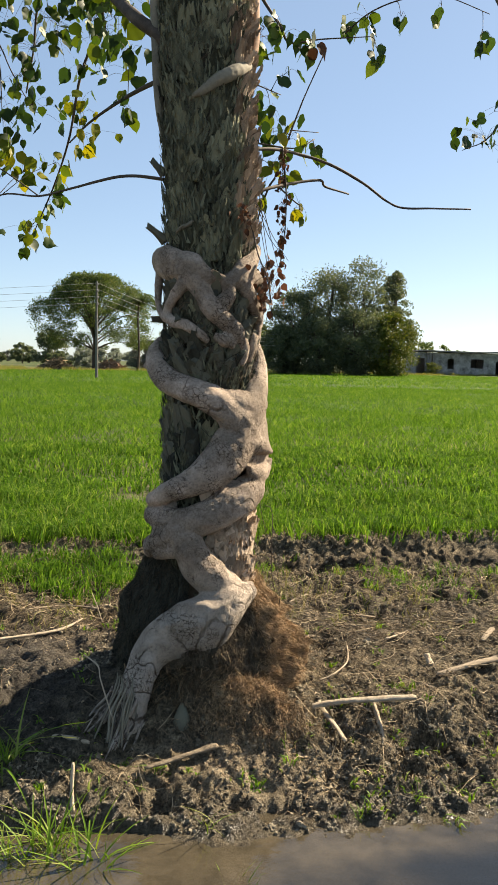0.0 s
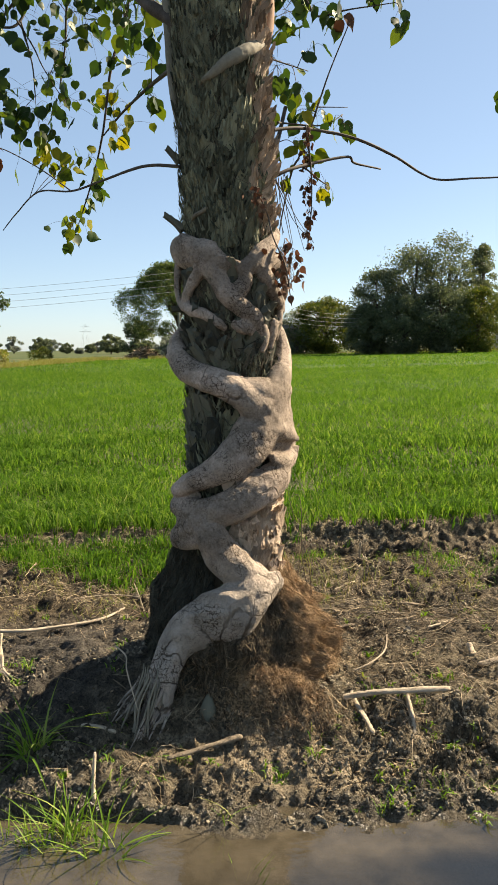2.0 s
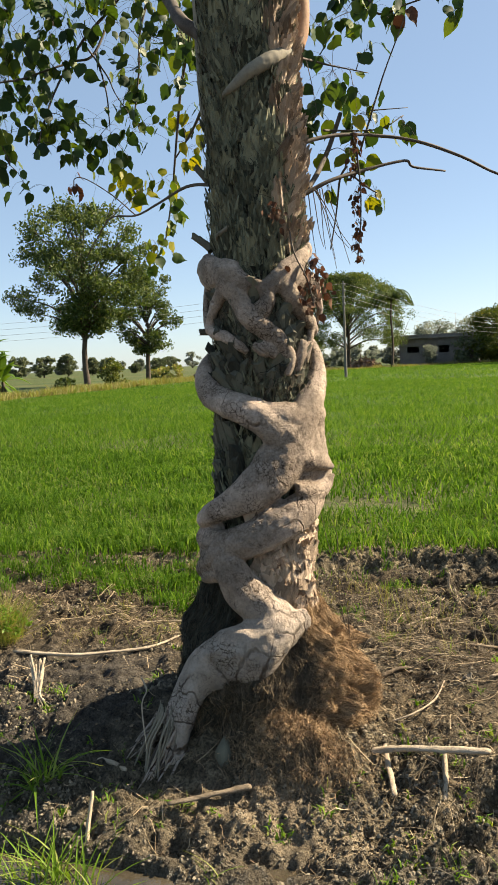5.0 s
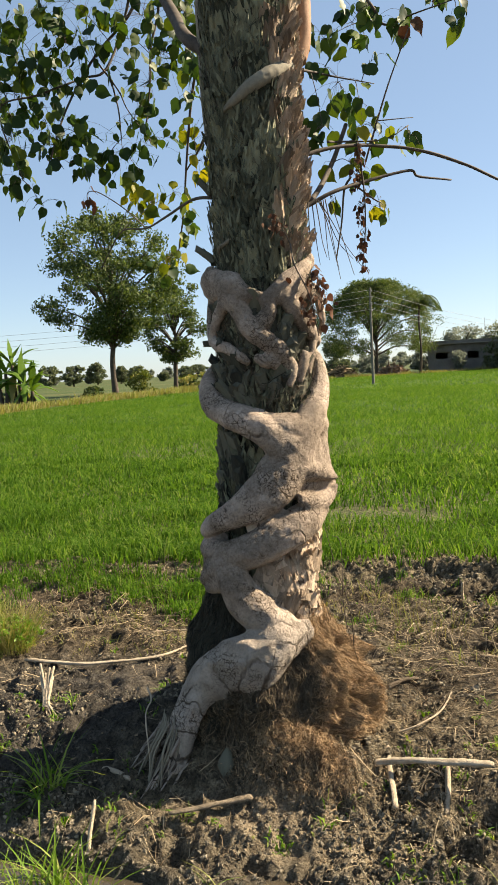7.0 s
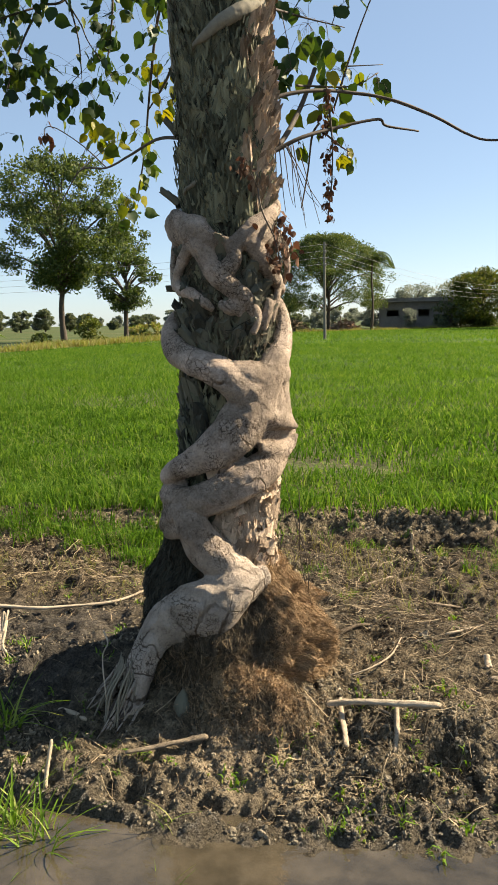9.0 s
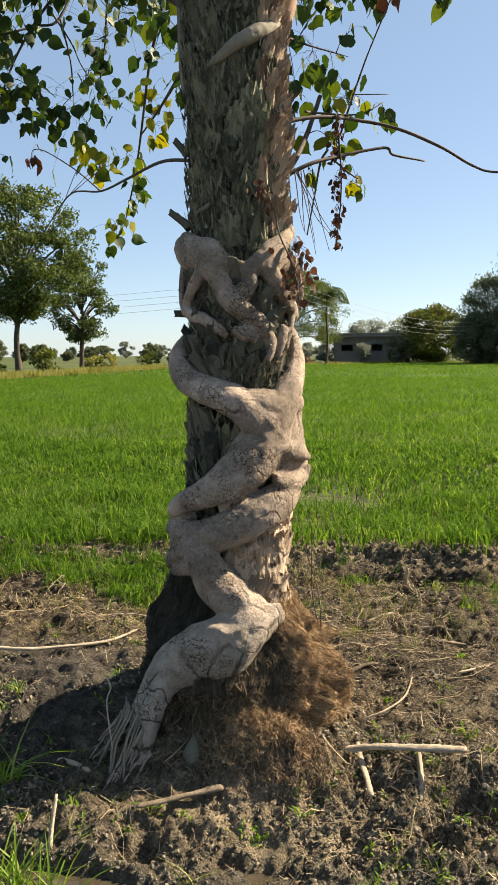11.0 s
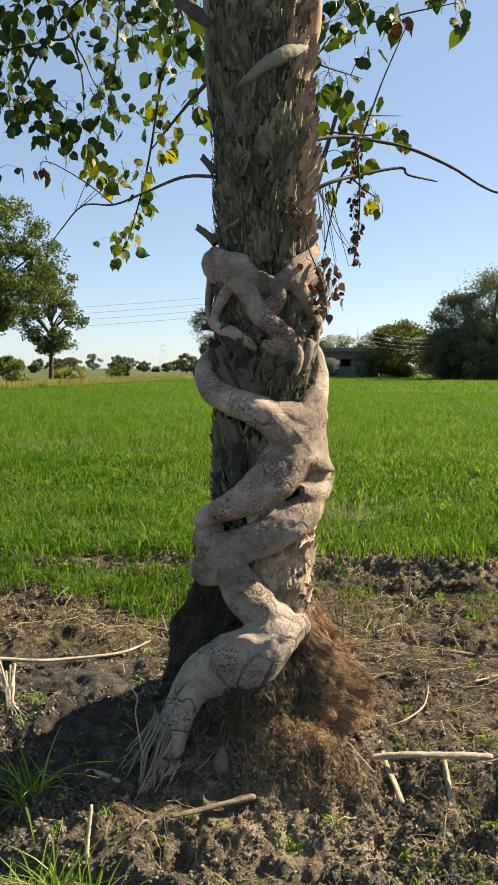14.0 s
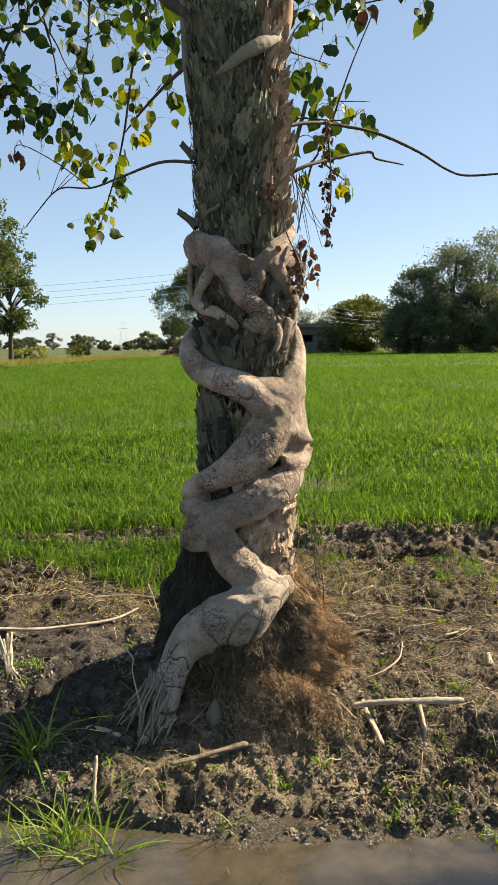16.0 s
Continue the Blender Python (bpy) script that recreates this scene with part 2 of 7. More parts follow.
BLADE = foliage("seedling_blade", [(0.0, (0.024, 0.066, 0.007)), (0.45, (0.070, 0.162, 0.018)), (0.8, (0.172, 0.288, 0.046)), (1.0, (0.350, 0.370, 0.155))], 0.55, 0.7, spec=0.05, patches=1.1, tint=(1.0, 1.0, 0.5))
WEED = foliage("weed_blade", [(0.0, (0.09, 0.19, 0.02)), (0.7, (0.19, 0.33, 0.04)), (1.0, (0.34, 0.36, 0.12))], 0.45)
TUFT = foliage("tuft_blade", [(0.0, (0.10, 0.20, 0.02)), (0.7, (0.20, 0.33, 0.035)), (1.0, (0.36, 0.38, 0.12))], 0.45, 0.5, "object")
LEAF = foliage("fig_leaf", [(0.0, (0.022, 0.050, 0.016)), (0.6, (0.046, 0.092, 0.020)), (1.0, (0.12, 0.17, 0.02))], 0.34, 0.5, "object", spec=0.22)
LEAF_MASS = foliage("fig_leaf_mass", [(0.0, (0.025, 0.055, 0.014)), (0.6, (0.055, 0.105, 0.018)), (1.0, (0.13, 0.17, 0.02))], 0.38, 0.5, spec=0.22)
YLEAF = foliage("yellow_fig_leaf", [(0.0, (0.08, 0.13, 0.018)), (0.55, (0.18, 0.21, 0.02)), (1.0, (0.36, 0.31, 0.025))], 0.45, 0.45, "object")
DEAD = foliage("withered_leaf", [(0.0, (0.05, 0.028, 0.018)), (1.0, (0.20, 0.105, 0.06))], 0.2, 0.8, "object", (1, 0.7, 0.5))
CROWN = foliage("far_crown", [(0.0, (0.045, 0.075, 0.030)), (0.6, (0.088, 0.128, 0.048)), (1.0, (0.15, 0.18, 0.065))], 0.42, 0.6)
# Lighter than far_crown: the haze over distant trees is mixed into this colour.
CROWN_HAZED = foliage("far_crown_hazed", [(0.0, (0.085, 0.110, 0.072)), (0.7, (0.150, 0.180, 0.110)), (1.0, (0.21, 0.225, 0.125))], 0.42, 0.6, tint=(1.0, 1.0, 0.6))
CROWN_LIGHT = foliage("far_crown_light", [(0.0, (0.06, 0.09, 0.02)), (0.6, (0.11, 0.14, 0.03)), (1.0, (0.20, 0.19, 0.05))], 0.35, 0.6)
# Paled foliage: distance haze is put into the leaf colour.
HAZE_PALE = foliage("haze_pale_crown", [(0.0, (0.17, 0.20, 0.175)), (0.6, (0.24, 0.27, 0.235)), (1.0, (0.30, 0.325, 0.28))], 0.65, 0.7, tint=(1.0, 1.0, 0.85))
ACACIA = foliage("acacia_crown", [(0.0, (0.058, 0.096, 0.036)), (0.6, (0.108, 0.155, 0.056)), (1.0, (0.18, 0.205, 0.08))], 0.4, 0.6)
BANANA = foliage("banana_leaf_green", [(0.0, (0.06, 0.13, 0.02)), (1.0, (0.15, 0.25, 0.04))], 0.4, 0.4)
DRYGRASS = foliage("dry_grass", [(0.0, (0.22, 0.20, 0.07)), (0.5, (0.36, 0.31, 0.14)), (1.0, (0.17, 0.26, 0.045))], 0.35, 0.8)
TRUNK = plain("far_trunk_bark", (0.03, 0.024, 0.018), (0.11, 0.086, 0.064), 4, 0.9, 0.5, 0.02)
POLE = plain("cement_pole", (0.09, 0.085, 0.078), (0.19, 0.18, 0.16), 6, 0.9, 0.3, 0.01)
WIRE = plain("wire_grey", (0.20, 0.20, 0.20), (0.30, 0.30, 0.30), 3, 0.6, 0.0)
PLASTER = plain("grey_plaster", (0.13, 0.12, 0.115), (0.24, 0.225, 0.21), 0.9, 0.95, 0.3, 0.02)
WHITEWASH = plain("peeling_whitewash", (0.03, 0.026, 0.022), (0.50, 0.48, 0.45), 1.1, 0.95, 0.4, 0.02)
ROOFING = plain("roof_sheet", (0.13, 0.12, 0.11), (0.34, 0.31, 0.28), 1.2, 0.9, 0.3, 0.02)
BRICKRUBBLE = plain("rubble_pile", (0.12, 0.075, 0.05), (0.34, 0.22, 0.15), 3, 0.95, 0.5, 0.02, vary="island")


# ---- mesh helpers ----
def vnoise(x, y, seed=0):
    """Smooth value noise on arrays, 0 to 1."""
    x, y = np.asarray(x, float), np.asarray(y, float)
    ix, iy = np.floor(x), np.floor(y)
    fx, fy = x - ix, y - iy
    fx, fy = fx * fx * (3 - 2 * fx), fy * fy * (3 - 2 * fy)

    def h(a, b):
        s = np.sin(a * 127.1 + b * 311.7 + seed * 74.7) * 43758.5453
        return s - np.floor(s)
    return (h(ix, iy) * (1 - fx) + h(ix + 1, iy) * fx) * (1 - fy) + (h(ix, iy + 1) * (1 - fx) + h(ix + 1, iy + 1) * fx) * fy


def fbm(x, y, octaves=4, seed=0):
    total, amp, norm = 0.0, 1.0, 0.0
    for k in range(octaves):
        total, norm = total + amp * vnoise(x * 2 ** k, y * 2 ** k, seed + k), norm + amp
        amp *= 0.5
    return total / norm


def smooth(a, b, v):
    u = np.clip((v - a) / (b - a), 0, 1)
    return u * u * (3 - 2 * u)


def mesh_of(name, verts, faces, material, soft=False):
    """A mesh from arrays of corners and of faces that all have the same number of corners."""
    verts, faces = np.asarray(verts, np.float32), np.asarray(faces, np.int32)
    me = bpy.data.meshes.new(name)
    n, k = faces.shape
    me.vertices.add(len(verts))
    me.vertices.foreach_set("co", verts.ravel())
    me.loops.add(n * k)
    me.loops.foreach_set("vertex_index", faces.ravel())
    me.polygons.add(n)
    me.polygons.foreach_set("loop_start", np.arange(0, n * k, k, dtype=np.int32))
    me.polygons.foreach_set("use_smooth", np.full(n, soft, dtype=bool))
    me.update(calc_edges=True)
    me.validate()
    me.materials.append(material)
    return me


def from_bm(name, bm, material, soft=True):
    me = bpy.data.meshes.new(name)
    bm.normal_update()
    bm.to_mesh(me)
    bm.free()
    me.polygons.foreach_set("use_smooth", np.full(len(me.polygons), soft, dtype=bool))
    me.materials.append(material)
    return me


def part(name, data, parent, label=""):
    ob = new(name, data)
    ob.parent = parent
    return tagged(ob, label)


def thing(name, label, category, at=(0, 0, 0), group="", kind=""):
    """An empty at the base of a thing that has parts."""
    ob = new(name)
    ob.location = at
    return tagged(ob, label, category, group, kind)


def spline(pts, radii, steps=6):
    """Points and radii along a smooth curve through the given points."""
    p = [Vector(q) for q in pts]
    p = [p[0] * 2 - p[1]] + p + [p[-1] * 2 - p[-2]]
    r = [radii[0]] + list(radii) + [radii[-1]]
    out = []
    for i in range(1, len(p) - 2):
        for s in range(steps):
            t = s / steps
            q = 0.5 * (2 * p[i] + (p[i + 1] - p[i - 1]) * t + (2 * p[i - 1] - 5 * p[i] + 4 * p[i + 1] - p[i + 2]) * t * t + (3 * p[i] - p[i - 1] - 3 * p[i + 1] + p[i + 2]) * t ** 3)
            out.append((q, r[i] * (1 - t) + r[i + 1] * t))
    out.append((p[-2], r[-2]))
    return out


def tube(bm, path, sides=8, wobble=0.0, seed=0):
    """Adds a capped tube along [(point, radius), ...]."""
    rings, prev = [], None
    side = None
    for i, (q, r) in enumerate(path):
        a, b = path[max(i - 1, 0)][0], path[min(i + 1, len(path) - 1)][0]
        d = (b - a).normalized()
        if side is None:
            side = d.orthogonal().normalized()
        side = (side - d * side.dot(d)).normalized()
        up = d.cross(side)
        ring = []
        for k in range(sides):
            ang = 2 * math.pi * k / sides
            rr = r * (1 + wobble * (noise.noise(Vector((q.x * 9 + k * 1.7, q.y * 9, q.z * 9 + seed))) if wobble else 0))
            ring.append(bm.verts.new(q + side * (rr * math.cos(ang)) + up * (rr * math.sin(ang))))
        rings.append(ring)
    for a, b in zip(rings, rings[1:]):
        for k in range(sides):
            bm.faces.new((a[k], a[(k + 1) % sides], b[(k + 1) % sides], b[k]))
    bm.faces.new(rings[0][::-1])
    bm.faces.new(rings[-1])


def box(bm, centre, size, turn=(0, 0, 0)):
    bmesh.ops.create_cube(bm, size=1, matrix=pose(*centre, *turn) @ Matrix.Diagonal((*size, 1)))


def blades(base, height, width, lean, rng, segments=2):
    """Corners and triangles of upright grass blades; each is its own island."""
    n = len(base)
    az, fa = rng.uniform(0, 2 * np.pi, n), rng.uniform(0, 2 * np.pi, n)
    out = np.stack([np.cos(az), np.sin(az), np.zeros(n)], 1)
    wid = np.stack([np.cos(fa), np.sin(fa), np.zeros(n)], 1) * width[:, None] / 2
    up = np.array([0, 0, 1.0])
    if segments == 1:
        tip = base + up * height[:, None] + out * (lean * height)[:, None]
        v = np.stack([base - wid, base + wid, tip], 1).reshape(-1, 3)
        f = np.arange(3 * n).reshape(n, 3)
        return v, f
    mid = base + up * (height * 0.62)[:, None] + out * (lean * height * 0.3)[:, None]
    tip = base + up * (height * (1 - 0.35 * lean))[:, None] + out * (lean * height)[:, None]
    v = np.stack([base - wid * 0.7, base + wid * 0.7, mid - wid, mid + wid, tip], 1).reshape(-1, 3)
    o = (np.arange(n) * 5)[:, None]
    f = np.concatenate([o + np.array([[0, 1, 3]]), o + np.array([[0, 3, 2]]), o + np.array([[2, 3, 4]])], 1).reshape(-1, 3)
    return v, f


def strands(paths, width, rng):
    """Thin flat strands: paths is an array (n, k, 3)."""
    n, k, _ = paths.shape
    w = rng.normal(size=(n, 1, 3))
    w = w / np.linalg.norm(w, axis=2, keepdims=True) * (width[:, None, None] / 2)
    v = np.stack([paths - w, paths + w], 2).reshape(-1, 3)
    o = (np.arange(n) * 2 * k)[:, None, None]
    j = (np.arange(k - 1) * 2)[None, :, None]
    f = (o + j + np.array([0, 1, 3, 2])[None, None, :]).reshape(-1, 4)
    return v, f


def crown_mesh(name, centre_z, half, shape, clumps, per, size, clump_r, material, rng):
    """Leaves gathered in clumps within an uneven crown; returns the mesh and the clumps' middles."""
    out = []
    while len(out) < clumps:
        v, a, q = rng.uniform(-1, 1), rng.uniform(0, 2 * np.pi), rng.uniform(0, 1) ** 0.45
        if shape == "umbrella":
            v = 1 - 2 * rng.uniform(0, 1) ** 1.7
            r = half[0] * np.clip(1.0 - 0.72 * max((v + 0.25) / 1.25, 0) ** 2.2 - 0.25 * max(-v - 0.25, 0), 0.1, 1)
            q = q ** 0.4
        elif shape == "tall":
            r = half[0] * np.sqrt(max(1 - abs(v) ** 2.2, 0))
        else:
            r = half[0] * np.sqrt(max(1 - v * v, 0))
        r *= q * (0.82 + 0.36 * vnoise(np.array([a * 1.6]), np.array([v * 3 + half[0]]), 3)[0])
        out.append((r * np.cos(a), r * np.sin(a), centre_z + half[1] * v))
    c = np.array(out)
    n = clumps * per
    d = rng.normal(size=(n, 3))
    d = d / np.linalg.norm(d, axis=1, keepdims=True) * (rng.uniform(0, 1, (n, 1)) ** 0.5) * np.array([1, 1, 0.7])
    p = np.repeat(c, per, 0) + d * np.repeat(rng.uniform(0.6, 1.35, clumps) * clump_r, per)[:, None]
    a, b = rng.normal(size=(n, 3)), rng.normal(size=(n, 3))
    a = a / np.linalg.norm(a, axis=1, keepdims=True)
    b = np.cross(a, b)
    b = b / np.linalg.norm(b, axis=1, keepdims=True)
    s = (rng.uniform(0.6, 1.3, n) * size)[:, None]
    v = np.stack([p - a * s, p - b * s * 0.45, p + a * s, p + b * s * 0.45], 1).reshape(-1, 3)
    return mesh_of(name, v, np.arange(4 * n).reshape(n, 4), material), c


# ---- ground ----
WATER_Z, FIELD_Z = 0.08, 0.30
AXIS_X = -0.165


def axis_x(z):
    return AXIS_X - 0.042 * np.maximum(z - 1.75, 0)


def axis(z):
    """The palm's middle at a height: it leans back a little."""
    return axis_x(z), 3.155 + 0.09 * (z - 1.45)


def shore(x):
    return 2.27 + 0.22 * np.maximum(x, 0) + 0.10 * (fbm(x * 2.1, x * 0 + 3, 3, 5) - 0.5)


def field_edge(x):
    return 5.06 + 0.22 * x + 0.55 * (fbm(x * 1.6, x * 0 + 1, 3, 9) - 0.5)


def worley(x, y, seed=0):
    """Distance to the nearest of scattered points, one in each unit cell."""
    x, y = np.asarray(x, float), np.asarray(y, float)
    ix, iy = np.floor(x), np.floor(y)
    best = np.full(np.broadcast(x, y).shape, 9.0)
    for i in (-1, 0, 1):
        for j in (-1, 0, 1):
            cx, cy = ix + i, iy + j
            s, t = np.sin(cx * 127.1 + cy * 311.7 + seed) * 43758.5453, np.sin(cx * 269.5 + cy * 183.3 + seed) * 43758.5453
            best = np.minimum(best, (cx + s - np.floor(s) - x) ** 2 + (cy + t - np.floor(t) - y) ** 2)
    return np.sqrt(best)


# hollows in the broken soil: middle, half sizes, depth
HOLLOWS = ((0.10, 4.76, 0.13, 0.09, 0.13), (0.52, 4.82, 0.26, 0.11, 0.25), (1.02, 4.90, 0.18, 0.09, 0.20), (1.50, 5.04, 0.22, 0.11, 0.22), (-1.50, 4.60, 0.24, 0.08, 0.16), (-1.10, 4.56, 0.18, 0.08, 0.17),
           (-0.70, 4.55, 0.28, 0.09, 0.18), (-2.20, 4.42, 0.12, 0.06, 0.07), (-1.62, 4.05, 0.10, 0.05, 0.05), (0.52, 3.88, 0.17, 0.06, 0.06), (1.14, 4.14, 0.15, 0.06, 0.06), (0.38, 3.42, 0.06, 0.04, 0.03), (0.62, 2.74, 0.13, 0.06, 0.05),
           (0.52, 2.56, 0.09, 0.05, 0.05), (0.06, 2.42, 0.10, 0.05, 0.05), (-0.28, 2.36, 0.07, 0.05, 0.05))


def ledge(x, y):
    """The dry sandy ledge in front of the root mat."""
    return np.exp(-(((x + 0.02) / 0.34) ** 2 + ((y - 2.56) / 0.12) ** 2) ** 1.5)


def ground_height(x, y):
    u = y - shore(x)
    top = FIELD_Z - 0.02 * smooth(-0.1, 0.9, x)
    bed = np.interp(u, [-2.2, -1.5, -0.9, -0.3, 0.0], [0.2, 0.05, -0.15, 0.03, 0.08])
    shaded = np.interp(u, [0.0, 0.04, 0.10, 0.30, 0.38, 0.50, 0.60, 0.85, 1.1], [0.075, 0.135, 0.163, 0.180, 0.195, 0.245, 0.278, 0.29, FIELD_Z])
    sunny = np.interp(u, [0.0, 0.06, 0.37, 0.6, 0.83, 1.1], [0.08, 0.105, 0.155, 0.205, 0.25, 0.28])
    w = smooth(-0.55, 0.05, x)
    h = np.where(u > 0, shaded * (1 - w) + sunny * w, bed)
    dx = x - AXIS_X
    d = np.hypot(dx * np.where(dx > 0, 1.5, 1.0), y - 3.12)
    h = h + 0.16 * np.exp(-(d / 0.36) ** 2)
    h = h + 0.085 * np.exp(-(((x - 0.02) / 0.17) ** 2 + ((y - 2.79) / 0.12) ** 2))
    h = h + 0.06 * np.exp(-(((x - 0.70) / 0.13) ** 2 + ((y - 2.92) / 0.11) ** 2))
    e = y - field_edge(x)
    h = h - 0.05 * np.exp(-((e + 0.10) / 0.12) ** 2) * smooth(0.42, 0.58, fbm(x * 1.9, y * 0.7, 3, 77)) + (FIELD_Z + 0.01 - top) * smooth(-0.05, 0.10, e) + 0.03 * np.exp(-((e - 0.12) / 0.16) ** 2)
    for hx, hy, rx, ry, deep in HOLLOWS:
        wx, wy = x + 0.16 * (fbm(x * 4, y * 4, 3, 71) - 0.5), y + 0.14 * (fbm(x * 4, y * 4, 3, 73) - 0.5)
        q = ((wx - hx) / rx) ** 2 + ((wy - hy) / ry) ** 2
        h = h - np.where(q < 9, deep * np.exp(-np.minimum(q, 9) ** 1.6) * (0.75 + 0.5 * vnoise(x * 8, y * 8, 51)), 0)
    near = smooth(-0.15, 0.1, u) * (1 - smooth(0.4, 1.6, e))
    rough = smooth(-0.02, 0.15, u) * (1 - smooth(0.55, 1.0, u)) * (1 - 0.7 * ledge(x, y))
    lump = fbm(x * 6, y * 6, 4, 3) - 0.5
    fine = fbm(x * 21, y * 21, 3, 8) - 0.5
    ridge = np.abs(fbm(x * 13, y * 13, 3, 15) - 0.5)
    crumb = fbm(x * 38, y * 38, 2, 33) - 0.5
    patchy = smooth(0.35, 0.65, fbm(x * 1.7, y * 1.7, 3, 61))
    strip = np.exp(-((e + 0.75) / 0.75) ** 4)
    h = h + near * (0.05 * lump + 0.055 * strip * (lump + 0.6 * fine) + (0.022 + 0.022 * patchy) * fine + (0.010 + 0.014 * patchy) * crumb) + rough * (0.036 * lump + 0.022 * fine + 0.008 * crumb - 0.03 * (ridge - 0.08))
    tilth = near * smooth(0.40, 0.56, fbm(x * 3.1, y * 3.1, 3, 83)) * (0.45 + 0.55 * rough)
    sx, sy = x + 0.02 * (vnoise(x * 40, y * 40, 5) - 0.5), y + 0.02 * (vnoise(x * 40, y * 40, 9) - 0.5)
    h = h + tilth * (0.016 * (0.55 - worley(sx * 52, sy * 52, 3)) + 0.017 * (0.5 - worley(sx * 22, sy * 22, 7)) - 0.022 * smooth(0.56, 0.72, fbm(x * 12, y * 12, 2, 87)))
    crumble = np.exp(-((e + 0.0) / 0.22) ** 2)
    h = h + crumble * (0.04 * lump + 0.03 * fine + 0.03 * crumb)
    far = smooth(9, 40, y)
    return h + far * 0.12 * (fbm(x * 0.2, y * 0.2, 3, 4) - 0.5)


FAR_EDGE = ((-24, 85), (-6, 104), (8, 110), (37, 124), (300, 240))


def left_edge(y):
    return np.interp(y, (4, 12, 31, 66, 85), (-12.0, -15.0, -21.5, -23.5, -25.0))


def rear_edge(x):
    return np.interp(x, [p[0] for p in FAR_EDGE], [p[1] for p in FAR_EDGE])


def in_field(x, y):
    return smooth(-0.05, 0.12, y - field_edge(x)) * smooth(-0.5, 0.5, x - left_edge(y)) * (1 - smooth(-0.5, 0.5, y - rear_edge(x)))


def grid_lines(fine0, fine1, step, limit0, limit1, grow=1.18):
    mid = list(np.arange(fine0, fine1 + step / 2, step))
    out, s, v = [], step, fine1
    while v < limit1:
        s *= grow
        v += s
        out.append(min(v, limit1))
    low, s, v = [], step, fine0
    while v > limit0:
        s *= grow
        v -= s
        low.append(max(v, limit0))
    return np.array(low[::-1] + mid + out)


def make_ground():
    xs = grid_lines(-1.5, 1.5, 0.0092, -3000, 3000)
    ys = np.concatenate([grid_lines(2.2, 3.2, 0.0075, -600, 3.2), grid_lines(3.2, 5.3, 0.0125, 3.2, 4000)[1:]])
    X, Y = np.meshgrid(xs, ys)
    Z = ground_height(X, Y)
    nx, ny = len(xs), len(ys)
    idx = np.arange(nx * ny).reshape(ny, nx)
    f = np.stack([idx[:-1, :-1], idx[:-1, 1:], idx[1:, 1:], idx[1:, :-1]], 2).reshape(-1, 4)
    me = mesh_of("ground", np.stack([X, Y, Z], 2).reshape(-1, 3), f, GROUND, True)
    u, e = (Y - shore(X)), (Y - field_edge(X))
    patch = fbm(X * 1.3, Y * 1.3, 4, 21)
    masks = {
        "field_cover": in_field(X, Y) * smooth(0.25, 2.0, e + 1.6 * (patch - 0.5)) * np.where(Y < 20, 0.45 + 0.55 * smooth(6, 20, Y), 1.0),
        "far_fields": (1 - in_field(X, Y)) * smooth(12, 30, Y),
        "wetness": np.clip(1 - smooth(0.04, 0.22, u + 0.12 * (patch - 0.5)), 0, 1) + 0.22 * smooth(0.62, 0.75, patch) * smooth(0.4, 0.8, u) * (1 - smooth(-0.8, -0.3, e)),
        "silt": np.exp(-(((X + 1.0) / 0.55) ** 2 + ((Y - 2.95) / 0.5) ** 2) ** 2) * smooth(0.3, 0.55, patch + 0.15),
        "sand": ledge(X, Y) * smooth(0.22, 0.5, patch),
        "litter": smooth(0.6, 1.2, u) * (1 - smooth(-0.35, 0.05, e)),
    }
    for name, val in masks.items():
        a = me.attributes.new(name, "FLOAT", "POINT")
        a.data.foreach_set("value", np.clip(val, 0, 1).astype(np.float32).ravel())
    tagged(new("ground", me), "muddy bank and flat farmland under a young green crop", "ground", kind="structure")


make_ground()


def make_water():
    xs, ys = np.unique(np.round(np.concatenate([np.linspace(-14, 14, 60), np.arange(-1.6, 1.9, 0.03)]), 4)), np.arange(0.45, 3.4, 0.03)
    X, Y = np.meshgrid(xs, ys)
    idx = np.arange(X.size).reshape(X.shape)
    f = np.stack([idx[:-1, :-1], idx[:-1, 1:], idx[1:, 1:], idx[1:, :-1]], 2).reshape(-1, 4)
    me = mesh_of("water", np.stack([X, Y, X * 0 + WATER_Z], 2).reshape(-1, 3), f, WATER, True)
    deep = smooth(0.10, 0.24, shore(X) - Y + 0.10 * (fbm(X * 3, Y * 5, 4, 91) - 0.5)) * smooth(0.25, 0.75, 0.5 + 0.45 * (X - 0.0) + 0.9 * (fbm(X * 1.3, Y * 1.8, 3, 93) - 0.5))
    a = me.attributes.new("deepness", "FLOAT", "POINT")
    a.data.foreach_set("value", deep.astype(np.float32).ravel())
    tagged(new("water", me), "shallow muddy irrigation water reflecting the sky", "water", kind="structure")


make_water()


